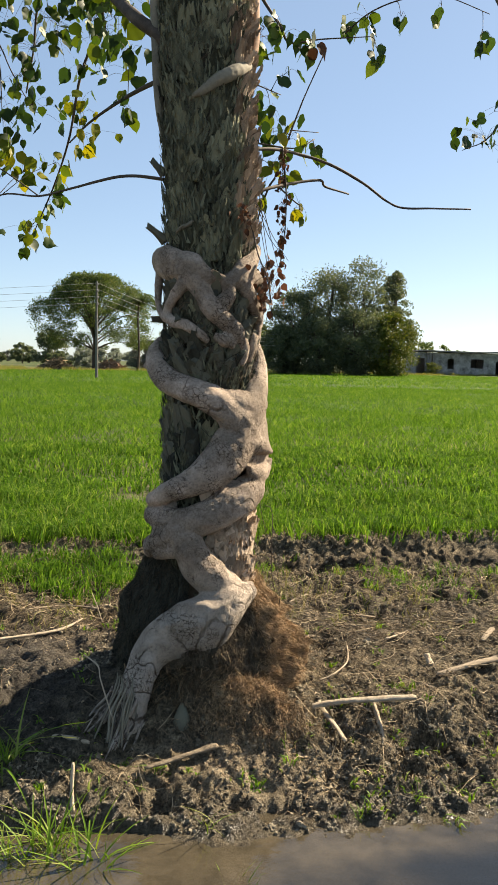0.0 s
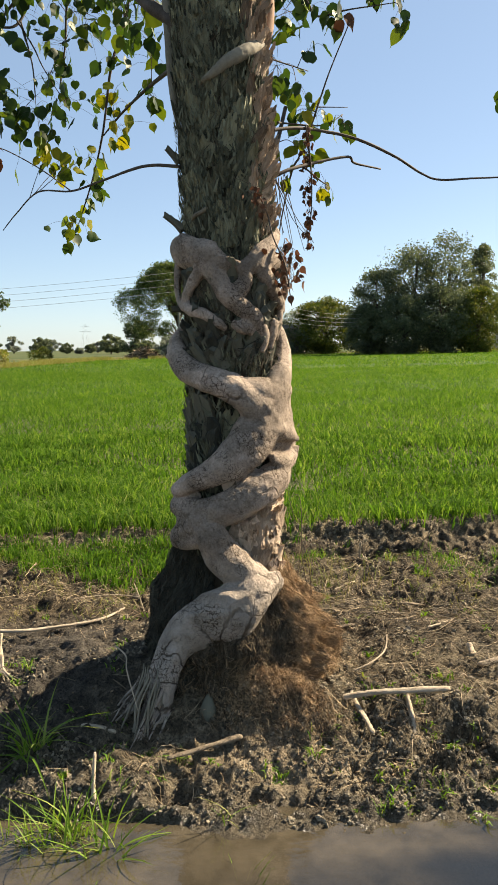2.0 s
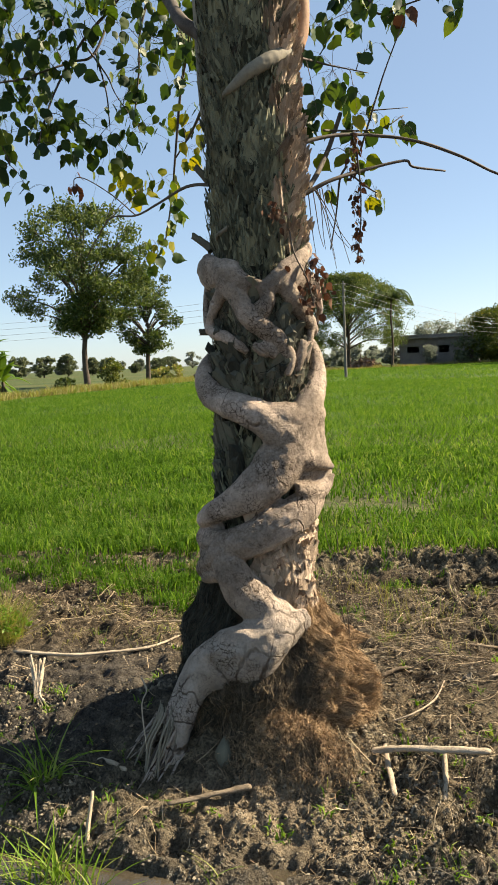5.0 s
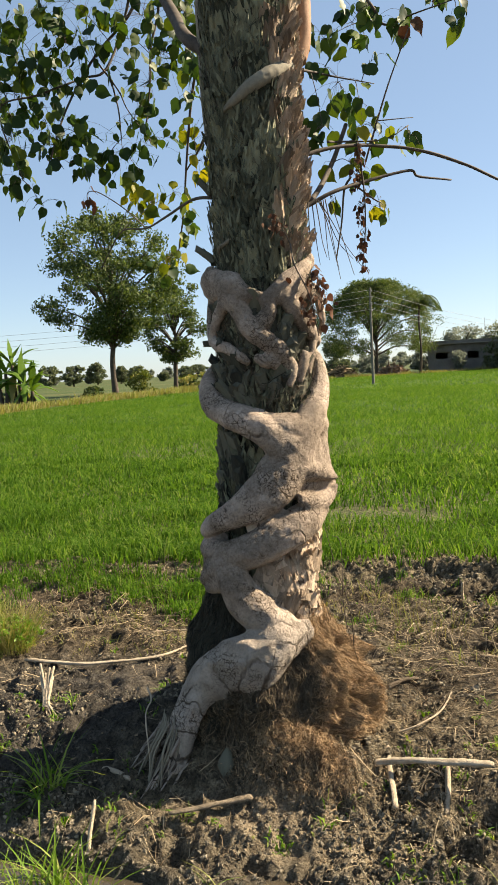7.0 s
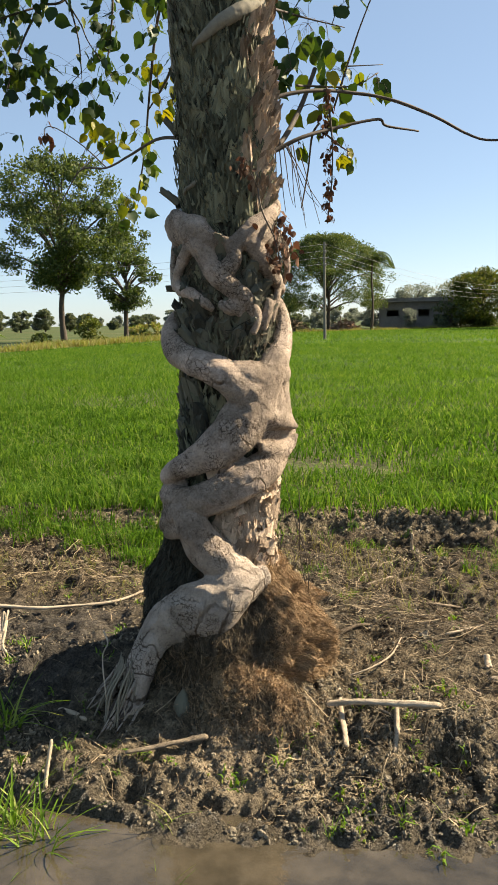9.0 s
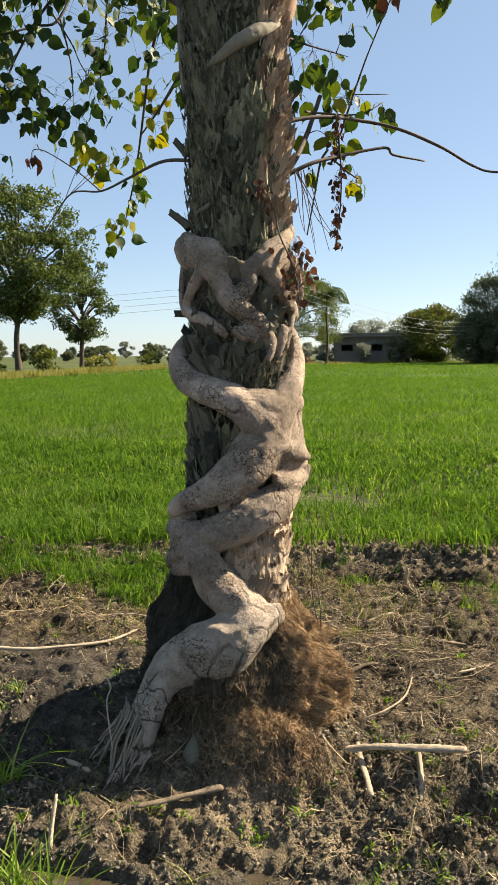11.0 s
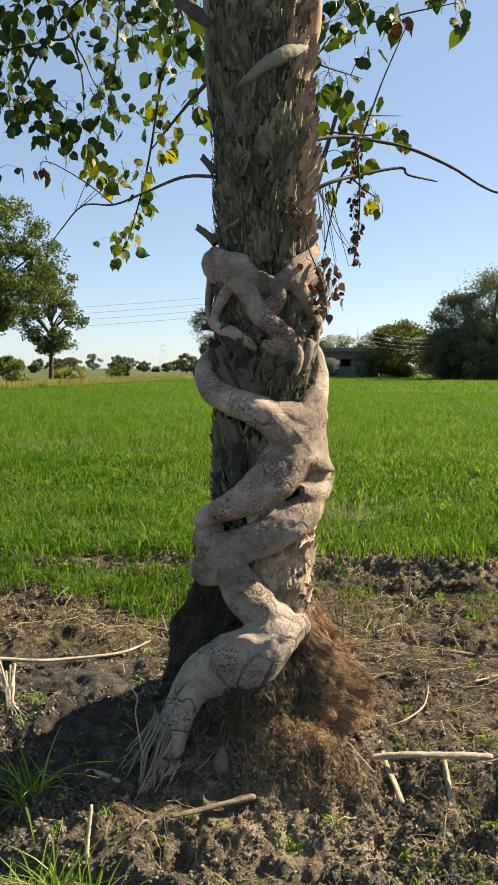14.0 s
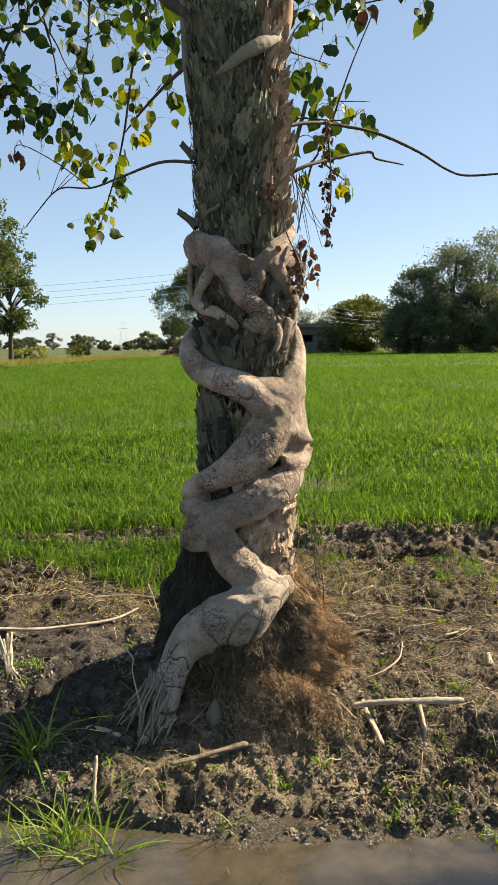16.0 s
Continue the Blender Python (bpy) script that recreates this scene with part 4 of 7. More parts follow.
def make_roots():
    bm = bmesh.new()
    # the stem on the lit side swells into a shoulder and sweeps down across the front
    coil(bm, (150, 0.20, 1.66, 0.036), (128, 0.220, 1.60, 0.038), (112, 0.232, 1.538, 0.042), (101, 0.238, 1.471, 0.048), (82, 0.234, 1.394, 0.062), (60, 0.234, 1.31, 0.074), (44, 0.240, 1.232, 0.088), (26, 0.250, 1.168, 0.088), (9, 0.259, 1.117, 0.073), (-9, 0.264, 1.070, 0.052), (-30, 0.268, 1.030, 0.040), (-54, 0.256, 0.992, 0.031), (-85, 0.225, 0.97, 0.02), (-110, 0.20, 0.97, 0.018), tilt=0.2)
    # the arm that comes round from the shaded side
    coil(bm, (-105, 0.19, 1.61, 0.026), (-84, 0.225, 1.565, 0.032), (-68, 0.240, 1.513, 0.042), (-44, 0.228, 1.455, 0.050), (-9, 0.220, 1.415, 0.056), (15, 0.222, 1.383, 0.062), (34, 0.228, 1.335, 0.068), (49, 0.234, 1.27, 0.070), tilt=0.8)
    coil(bm, (26, 0.206, 1.385, 0.045), (47, 0.214, 1.378, 0.054), (68, 0.218, 1.370, 0.052), (94, 0.222, 1.38, 0.046), (120, 0.20, 1.40, 0.04), tilt=0.9)
    coil(bm, (18, 0.214, 1.375, 0.058), (36, 0.222, 1.345, 0.068), (50, 0.228, 1.31, 0.07), (62, 0.230, 1.26, 0.06), tilt=0.8)
    coil(bm, (-92, 0.262, 1.478, 0.005), (-80, 0.250, 1.482, 0.014), (-62, 0.230, 1.475, 0.02))
    # brow, nose and lips: a fold with a dark slit between
    coil(bm, (56, 0.218, 1.36, 0.05), (58, 0.226, 1.30, 0.05), (60, 0.232, 1.22, 0.05))
    coil(bm, (94, 0.231, 1.40, 0.044), (92, 0.232, 1.31, 0.046), (91, 0.240, 1.245, 0.042), (92, 0.248, 1.198, 0.032), (94, 0.262, 1.164, 0.018), (97, 0.268, 1.150, 0.011))
    coil(bm, (72, 0.216, 1.37, 0.048), (74, 0.226, 1.29, 0.050), (80, 0.238, 1.22, 0.046), (86, 0.248, 1.185, 0.030))
    coil(bm, (46, 0.240, 1.225, 0.046), (64, 0.236, 1.198, 0.042), (82, 0.246, 1.180, 0.030), (96, 0.264, 1.154, 0.013))
    coil(bm, (-34, 0.238, 0.962, 0.034), (-60, 0.228, 0.96, 0.034), (-95, 0.20, 0.955, 0.03))
    coil(bm, (44, 0.218, 1.14, 0.045), (68, 0.206, 1.132, 0.05), (86, 0.214, 1.134, 0.046), (102, 0.252, 1.137, 0.034), (112, 0.252, 1.138, 0.034), (128, 0.225, 1.14, 0.05))
    coil(bm, (98, 0.268, 1.122, 0.010), (94, 0.254, 1.096, 0.026), (78, 0.244, 1.082, 0.034), (62, 0.240, 1.086, 0.030), (50, 0.234, 1.104, 0.020), tilt=0.3)
    # the second coil under it
    coil(bm, (126, 0.19, 1.09, 0.03), (98, 0.226, 1.072, 0.038), (67, 0.242, 1.044, 0.058), (46, 0.249, 1.018, 0.068), (26, 0.250, 0.988, 0.067), (8, 0.258, 0.955, 0.062), (-9, 0.266, 0.933, 0.060), (-27, 0.268, 0.930, 0.050), (-56, 0.256, 0.930, 0.042), (-85, 0.234, 0.915, 0.026), (-110, 0.20, 0.92, 0.02), tilt=0.35)
    # down to the bend above the foot
    coil(bm, (-36, 0.262, 0.945, 0.036), (-20, 0.280, 0.895, 0.054), (-10, 0.290, 0.842, 0.060), (-1, 0.278, 0.784, 0.067), (13, 0.258, 0.733, 0.074), (29, 0.248, 0.687, 0.070), (44, 0.242, 0.652, 0.056), (58, 0.23, 0.625, 0.040), (75, 0.21, 0.60, 0.024), tilt=0.45)
    coil(bm, (-16, 0.280, 0.895, 0.048), (-32, 0.280, 0.862, 0.050), (-52, 0.260, 0.825, 0.046), (-74, 0.242, 0.79, 0.038), (-96, 0.22, 0.75, 0.03), tilt=0.2)
    coil(bm, (-30, 0.264, 0.93, 0.05), (-40, 0.262, 0.89, 0.055), (-42, 0.262, 0.84, 0.05))
    coil(bm, (-12, 0.288, 0.83, 0.04), (-30, 0.272, 0.812, 0.036), (-48, 0.255, 0.79, 0.028))
    # the foot: a broad shin that drops into the ground
    shin = [(0.045, 2.955, 0.645), (-0.02, 2.84, 0.615), (-0.10, 2.768, 0.572), (-0.19, 2.747, 0.548), (-0.28, 2.757, 0.515), (-0.35, 2.762, 0.470), (-0.393, 2.743, 0.405), (-0.408, 2.712, 0.33), (-0.42, 2.68, 0.25), (-0.44, 2.645, 0.18), (-0.455, 2.615, 0.12)]
    strap_through(bm, [Vector(p) for p in shin], [0.040, 0.078, 0.104, 0.096, 0.082, 0.070, 0.064, 0.064, 0.056, 0.040, 0.020], 0.66, 0.22, 3)
    coil(bm, (14, 0.295, 0.62, 0.06), (30, 0.282, 0.645, 0.062), (44, 0.256, 0.650, 0.052), (58, 0.236, 0.635, 0.036), tilt=0.3)
    rng = random.Random(5)
    fused(bm, "coiling_root", 0.0048, 8, 0.012, 1)
    for k in range(30):                               # fine ribs that run down the ankle and part into toes
        u = k / 29 + rng.uniform(-0.04, 0.04)
        w = rng.uniform(0.003, 0.0065)
        arc = math.sin(math.pi * min(max(u, 0), 1))
        top = Vector((-0.462 + 0.118 * u, 2.750 - 0.074 * arc, rng.uniform(0.18, 0.37)))
        low = Vector((-0.560 + 0.19 * u + rng.gauss(0, 0.014), 2.686 - 0.092 * arc + rng.gauss(0, 0.006), 0.12))
        rib = bmesh.new()
        path = [top + Vector((0, 0.02, 0.03)), top, top.lerp(low, 0.35) + Vector((rng.gauss(-0.004, 0.008), -0.012, 0.01)), top.lerp(low, 0.7) + Vector((rng.gauss(0, 0.008), -0.007, 0.006)), low]
        tube(rib, spline(path, [w * 0.4, w * 0.9, w, w * 0.8, w * 0.35], 6), 7, 0.5, k + 30)
        part("ankle_root", local(from_bm("ankle_root", rib, FIG_SMOOTH if k % 3 else TWIG), fig_inv), fig)

    for i in range(30):
        s = rng.random() ** 1.3                       # thin toe roots, most of them fanning out on the shaded side
        x0 = -0.465 + 0.15 * s
        x1 = -0.56 + 0.20 * s + rng.uniform(-0.025, 0.025)
        y1 = 2.74 - 0.15 * min(1, s * 1.4) + rng.uniform(-0.04, 0.04)
        e = max(on_ground(x1, y1) - 0.012, 0.10)
        top = rng.uniform(0.20, 0.36)
        b = Vector((x0 + 0.03 * (top - 0.27), 2.745 - 0.03 * s, top))
        q = Vector((x1, y1, e))
        p = [b, b.lerp(q, 0.3) + Vector((rng.gauss(0, 0.008), -0.010, 0.010)), b.lerp(q, 0.65) + Vector((rng.gauss(0, 0.010), 0, 0.006 + rng.gauss(0, 0.005))), q]
        r = rng.uniform(0.0035, 0.008)
        toe = bmesh.new()
        tube(toe, spline(p, [r * 1.5, r * 1.15, r, r * 0.4], 7), 7, 0.5, i)
        if i % 2:
            k = p[1].lerp(p[2], rng.random())
            tube(toe, spline([k, k + Vector((rng.gauss(-0.02, 0.03), -0.02, -0.03)), Vector((x1 + rng.gauss(0, 0.05), y1 - 0.03, e))], [r * 0.7, r * 0.6, r * 0.3], 5), 6, 0.4, i + 50)
        part("toe_root", local(from_bm("toe_root", toe, FIG), fig_inv), fig)
    knob = bmesh.new()                                # stump of a dead root in the mat
    tube(knob, spline([(-0.216, 2.73, 0.10), (-0.216, 2.715, 0.18), (-0.216, 2.72, 0.245), (-0.216, 2.75, 0.285)], [0.030, 0.030, 0.025, 0.008], 5), 12, 0.3, 7)
    part("root_stump", local(from_bm("root_stump", knob, STUB), fig_inv), fig, "rounded grey stump of a root")

    bm = bmesh.new()
    # woven collar higher up
    coil(bm, (-115, 0.18, 1.93, 0.037), (-84, 0.220, 1.895, 0.049), (-58, 0.226, 1.868, 0.059), (-20, 0.219, 1.845, 0.059), (-1, 0.213, 1.818, 0.037), (14, 0.211, 1.812, 0.018), (26, 0.213, 1.788, 0.029))
    coil(bm, (-58, 0.214, 1.91, 0.032), (-42, 0.220, 1.88, 0.044), (-19, 0.219, 1.825, 0.048), (-6, 0.218, 1.759, 0.038), (5, 0.218, 1.698, 0.034), (20, 0.215, 1.656, 0.035), (37, 0.21, 1.615, 0.031), (47, 0.203, 1.574, 0.026), (53, 0.19, 1.54, 0.022))
    coil(bm, (22, 0.213, 1.798, 0.029), (25, 0.215, 1.756, 0.029), (17, 0.216, 1.715, 0.034), (6, 0.214, 1.683, 0.032))
    coil(bm, (22, 0.213, 1.785, 0.033), (38, 0.214, 1.825, 0.038), (53, 0.21, 1.862, 0.040), (70, 0.208, 1.896, 0.033), (95, 0.204, 1.945, 0.024), (120, 0.17, 1.99, 0.013))
    coil(bm, (42, 0.212, 1.80, 0.033), (70, 0.209, 1.827, 0.032), (94, 0.222, 1.826, 0.027), (102, 0.228, 1.771, 0.021), (103, 0.229, 1.714, 0.015), (112, 0.21, 1.66, 0.013))
    coil(bm, (45, 0.212, 1.80, 0.034), (59, 0.213, 1.744, 0.034), (76, 0.212, 1.691, 0.029), (98, 0.214, 1.653, 0.022), (115, 0.19, 1.62, 0.015))
    coil(bm, (-26, 0.214, 1.80, 0.034), (-42, 0.214, 1.735, 0.023), (-52, 0.213, 1.68, 0.022), (-40, 0.214, 1.65, 0.021), (-24, 0.213, 1.637, 0.023), (-6, 0.207, 1.599, 0.021), (3, 0.19, 1.574, 0.011))
    coil(bm, (-84, 0.21, 1.86, 0.024), (-80, 0.214, 1.77, 0.017), (-70, 0.214, 1.70, 0.014), (-52, 0.214, 1.66, 0.015))
    coil(bm, (42, 0.203, 1.60, 0.027), (52, 0.198, 1.55, 0.021), (48, 0.185, 1.49, 0.014))
    coil(bm, (72, 0.203, 1.61, 0.022), (67, 0.20, 1.556, 0.021), (64, 0.185, 1.50, 0.014))
    coil(bm, (88, 0.206, 1.66, 0.015), (80, 0.205, 1.60, 0.013), (78, 0.19, 1.53, 0.011))
    coil(bm, (8, 0.198, 1.60, 0.013), (18, 0.205, 1.585, 0.029), (28, 0.205, 1.575, 0.029), (34, 0.196, 1.555, 0.015))
    fused(bm, "woven_root", 0.005, 4, 0.011, 2)

    bm = bmesh.new()
    coil(bm, (-22, 0.168, 2.468, 0.007), (-14, 0.178, 2.482, 0.010), (-1, 0.190, 2.50, 0.018), (18, 0.196, 2.546, 0.024), (43, 0.196, 2.59, 0.029), (73, 0.192, 2.636, 0.029), (100, 0.19, 2.69, 0.028), (116, 0.195, 2.74, 0.028), flat=0.85)
    tagged(fused(bm, "clasping_root", 0.005, 4, 0.004, 3, FIG_SMOOTH), "smooth root clasping the palm high up")
    bm = bmesh.new()
    coil(bm, (-44, 0.172, 1.985, 0.006), (-33, 0.186, 1.997, 0.008), (-19, 0.190, 2.012, 0.009), (-11, 0.182, 2.03, 0.005), flat=0.9)
    ob = fused(bm, "clasping_root", 0.003, 2, 0.002, 4, FIG_SMOOTH)
    tagged(ob, "short thin root clasping the palm")
    bm = bmesh.new()
    tube(bm, spline([round_axis(116, 0.185, 2.70), round_axis(118, 0.205, 2.78), round_axis(119, 0.212, 2.95), round_axis(120, 0.215, 3.3), round_axis(122, 0.215, 3.7)], [0.034, 0.036, 0.038, 0.04, 0.045], 6), 12, 0.08)
    part("stem", local(from_bm("stem", bm, STEM), fig_inv), fig, "warm brown rising fig stem")
    bm = bmesh.new()
    tube(bm, spline([round_axis(-88, 0.165, 2.34), round_axis(-92, 0.180, 2.46), round_axis(-96, 0.188, 2.62), round_axis(-98, 0.19, 2.9), round_axis(-100, 0.19, 3.3), round_axis(-100, 0.19, 3.7)], [0.008, 0.016, 0.022, 0.025, 0.028, 0.030], 6), 12, 0.10)
    part("stem", local(from_bm("stem", bm, FIG_SMOOTH), fig_inv), fig, "grey-brown fig stem pressed to the palm")


make_roots()


def leaf_mesh(seed, material, curl=0.15):
    """A heart-shaped fig leaf with a long drip tip, hanging from its stalk at the origin."""
    rng = random.Random(seed)
    bm = bmesh.new()
    prof = ((0.0, 0.0), (0.02, 0.16), (0.07, 0.33), (0.17, 0.445), (0.3, 0.485), (0.43, 0.46), (0.56, 0.375), (0.67, 0.26), (0.76, 0.145), (0.86, 0.045), (1.0, 0.0))
    mids, left, right = [], [], []
    bend = rng.uniform(-curl, curl)
    for v, w in prof:
        y = bend * v * v
        mids.append(bm.verts.new((0, y, -v)))
        fold = 0.16 * w
        if w > 0:
            up = 0.06 if v < 0.1 else 0
            left.append(bm.verts.new((-w * rng.uniform(0.96, 1.03), y + fold + 0.03 * math.sin(v * 17), -v + up)))
            right.append(bm.verts.new((w * rng.uniform(0.96, 1.03), y + fold - 0.03 * math.sin(v * 15), -v + up)))
    for s in (left, right):
        bm.faces.new((mids[0], mids[1], s[0]))
        for k in range(len(s) - 1):
            bm.faces.new((mids[k + 1], mids[k + 2], s[k + 1], s[k]))
        bm.faces.new((mids[-2], mids[-1], s[-1]))
    bmesh.ops.recalc_face_normals(bm, faces=bm.faces)
    return from_bm("leaf", bm, material, True)


GREEN = [leaf_mesh(s, LEAF) for s in range(4)]
YELLOW = [leaf_mesh(s + 10, YLEAF) for s in range(3)]
BROWN = [leaf_mesh(s + 20, DEAD, 0.6) for s in range(3)]


def branch(name, pts, r0, r1, label="", knots=0.0):
    bm = bmesh.new()
    n = len(pts)
    path = spline(pts, [r0 + (r1 - r0) * i / (n - 1) for i in range(n)], 6)
    tube(bm, path, 7, 0.25 if knots else 0.12)
    ob = part(name, local(from_bm(name, bm, TWIG), fig_inv), fig, label)
    return ob, [q for q, _ in path]


def leaves(owner, at, count, spread, seed, kinds, size=(0.048, 0.094), mass=False):
    """A bunch of leaves on thin stalks, hung from the owner's nearest twig."""
    ob, line = owner
    rng = random.Random(seed)
    c = Vector(at)
    count = int(count * 2.2 + 0.5)
    bm = bmesh.new()
    start = min(line, key=lambda q: (q - c).length)
    far = (start - c).length > 0.03
    spine = spline([start, start.lerp(c, 0.5) + Vector((0, 0, 0.02)), c], [0.0022, 0.0017, 0.0011], 4) if far else [(start, 0.002), (start + Vector((0, 0, -0.02)), 0.0015)]
    tube(bm, spine, 5)
    for i in range(count):
        p = c + Vector((rng.gauss(0, spread * 0.75), rng.gauss(0, spread * 0.9), rng.gauss(0, spread * 0.75)))
        root = min((q for q, _ in spine), key=lambda q: (q - p).length)
        mid = root.lerp(p, 0.55) + Vector((0, 0, 0.02))
        tube(bm, spline([root, mid, p], [0.0009, 0.0008, 0.0006], 2), 3)
        kind = kinds[rng.randrange(len(kinds))]
        s = rng.uniform(*size)
        turn = pose(*p, rng.gauss(0, 24), rng.gauss(0, 28), rng.uniform(0, 360))
        m = fig_inv @ turn @ Matrix.Diagonal((s * rng.uniform(0.62, 0.95), s, s, 1))
        if mass:
            piece = kind.copy()
            piece.transform(m)
            MASS.append(piece)
        else:
            part("leaf", kind, ob).matrix_local = m
    tagged(part("twig_spray", local(from_bm("twig_spray", bm, TWIG), fig_inv), ob), kind="stuff")


MASS = []


def leaf_mass():
    """The leaves of the dense upper crown, joined."""
    bm = bmesh.new()
    for piece in MASS:
        bm.from_mesh(piece)
        bpy.data.meshes.remove(piece)
    tagged(part("upper_foliage", from_bm("upper_foliage", bm, LEAF_MASS), fig, "dense dark green hanging fig leaves"), kind="stuff")


def make_crown():
    G, Y, M, B = GREEN, YELLOW, GREEN + YELLOW, BROWN
    limb = branch("limb", [(-0.22, 3.22, 2.60), (-0.32, 3.25, 2.70), (-0.40, 3.30, 2.79), (-0.50, 3.36, 2.88), (-0.66, 3.6, 3.10), (-1.08, 4.1, 3.68)], 0.030, 0.024, "thick dark fig limb")
    low = branch("branch", [(-0.20, 3.22, 2.18), (-0.38, 3.3, 2.23), (-0.57, 3.5, 2.28), (-0.84, 3.8, 2.29), (-1.05, 4.0, 2.29), (-1.29, 4.19, 2.33), (-1.5, 4.4, 2.26), (-1.62, 4.5, 2.19)], 0.008, 0.0025)
    curl = branch("twig", [(-1.05, 4.0, 2.29), (-1.28, 4.2, 2.45), (-1.54, 4.4, 2.6), (-1.61, 4.4, 2.61), (-1.62, 4.4, 2.56)], 0.0035, 0.002)
    droop = branch("branch", [(-0.70, 3.8, 3.28), (-0.72, 4.1, 3.37), (-0.8, 4.2, 3.16), (-0.92, 4.35, 2.98), (-0.99, 4.4, 2.68), (-1.11, 4.6, 2.5), (-1.24, 4.8, 2.35), (-1.31, 4.9, 2.27)], 0.010, 0.003)
    side = branch("branch", [(-0.22, 3.25, 2.62), (-0.4, 3.45, 2.66), (-0.63, 3.9, 2.72), (-0.86, 4.3, 2.73), (-0.99, 4.4, 2.65)], 0.013, 0.004)
    hang = branch("branch", [(-1.0, 4.05, 3.62), (-1.1, 4.4, 3.54), (-1.16, 4.4, 3.32), (-1.18, 4.4, 3.12), (-1.22, 4.4, 2.9)], 0.009, 0.004)
    outer = branch("branch", [(-1.06, 4.08, 3.64), (-1.15, 4.2, 3.45), (-1.39, 4.2, 3.25), (-1.5, 4.1, 3.01), (-1.54, 4.0, 2.79), (-1.58, 4.0, 2.68)], 0.010, 0.003)
    cross = branch("branch", [(-1.08, 4.1, 3.66), (-1.29, 4.4, 3.55), (-1.38, 4.3, 3.22), (-1.48, 4.2, 3.15), (-1.63, 4.0, 3.03), (-1.8, 3.9, 2.95), (-1.72, 3.95, 2.6)], 0.009, 0.003)
    fork = branch("twig", [(-1.39, 4.2, 3.23), (-1.32, 4.3, 3.09), (-1.27, 4.3, 2.98), (-1.2, 4.4, 2.84)], 0.005, 0.002)
    fork2 = branch("twig", [(-1.38, 4.3, 3.22), (-1.33, 4.3, 3.01), (-1.32, 4.3, 2.84)], 0.005, 0.003)
    leaves(outer, (-1.54, 4.0, 3.13), 9, 0.11, 1, G)
    leaves(outer, (-1.54, 4.0, 2.79), 12, 0.11, 2, G)
    leaves(outer, (-1.43, 4.1, 2.80), 7, 0.08, 3, G)
    leaves(outer, (-1.50, 4.05, 2.68), 6, 0.08, 4, G)
    leaves(outer, (-1.38, 4.1, 3.28), 9, 0.12, 5, G)
    leaves(fork2, (-1.32, 4.3, 2.76), 12, 0.12, 6, G)
    leaves(fork, (-1.22, 4.3, 2.95), 9, 0.10, 7, G)
    leaves(fork, (-1.17, 4.35, 2.79), 6, 0.08, 8, G)
    leaves(hang, (-1.04, 4.3, 3.24), 12, 0.14, 9, G)
    leaves(hang, (-1.21, 4.2, 3.31), 9, 0.13, 10, G)
    leaves(droop, (-0.83, 4.2, 3.19), 13, 0.12, 11, G)
    leaves(droop, (-0.89, 4.3, 3.01), 4, 0.08, 12, M)
    leaves(side, (-0.58, 3.8, 2.89), 7, 0.07, 13, G)
    leaves(side, (-0.62, 3.9, 2.69), 4, 0.04, 14, G)
    leaves(side, (-0.94, 4.4, 2.84), 7, 0.08, 15, M)
    leaves(droop, (-0.92, 4.4, 2.69), 4, 0.06, 16, Y)
    leaves(low, (-1.19, 4.4, 2.52), 6, 0.09, 17, Y, (0.06, 0.10))
    leaves(low, (-1.08, 4.4, 2.54), 4, 0.07, 18, Y, (0.06, 0.10))
    leaves(low, (-1.30, 4.4, 2.58), 3, 0.05, 19, Y, (0.05, 0.09))
    leaves(droop, (-1.15, 4.7, 2.41), 6, 0.07, 20, G)
    leaves(droop, (-1.31, 4.8, 2.26), 9, 0.09, 21, M)
    leaves(curl, (-1.60, 4.4, 2.56), 3, 0.03, 22, B, (0.04, 0.07))
    leaves(cross, (-1.73, 4.0, 3.36), 11, 0.12, 23, G)
    leaves(cross, (-1.76, 4.0, 3.05), 9, 0.11, 24, G)
    leaves(cross, (-1.81, 4.0, 2.83), 8, 0.10, 25, G)
    leaves(cross, (-1.66, 4.0, 2.48), 4, 0.07, 26, G)
    leaves(cross, (-1.78, 4.0, 2.60), 3, 0.07, 27, G)
    leaves(cross, (-1.61, 4.1, 3.17), 7, 0.10, 28, G)
    # dense upper crown
    for k, (owner, at, n, s) in enumerate(((outer, (-1.50, 4.1, 3.30), 12, 0.15), (outer, (-1.40, 4.0, 3.45), 12, 0.16), (hang, (-1.10, 4.2, 3.40), 14, 0.15), (hang, (-1.16, 4.35, 3.12), 8, 0.11), (droop, (-0.75, 4.1, 3.30), 14, 0.13), (droop, (-0.92, 4.2, 3.42), 14, 0.15),
                                           (limb, (-0.62, 3.75, 3.10), 9, 0.09), (limb, (-0.70, 3.9, 3.0), 8, 0.09), (cross, (-1.75, 4.0, 3.25), 12, 0.13), (cross, (-1.80, 4.0, 2.95), 12, 0.13), (cross, (-1.90, 4.0, 3.10), 10, 0.13), (outer, (-1.62, 4.05, 2.90), 9, 0.11), (cross, (-1.95, 4.0, 2.78), 9, 0.11), (fork2, (-1.40, 4.2, 2.66), 7, 0.09), (cross, (-1.60, 4.0, 3.50), 12, 0.16), (cross, (-1.95, 4.0, 3.40), 12, 0.15))):
        leaves(owner, at, n, s, 130 + k, G, mass=True)
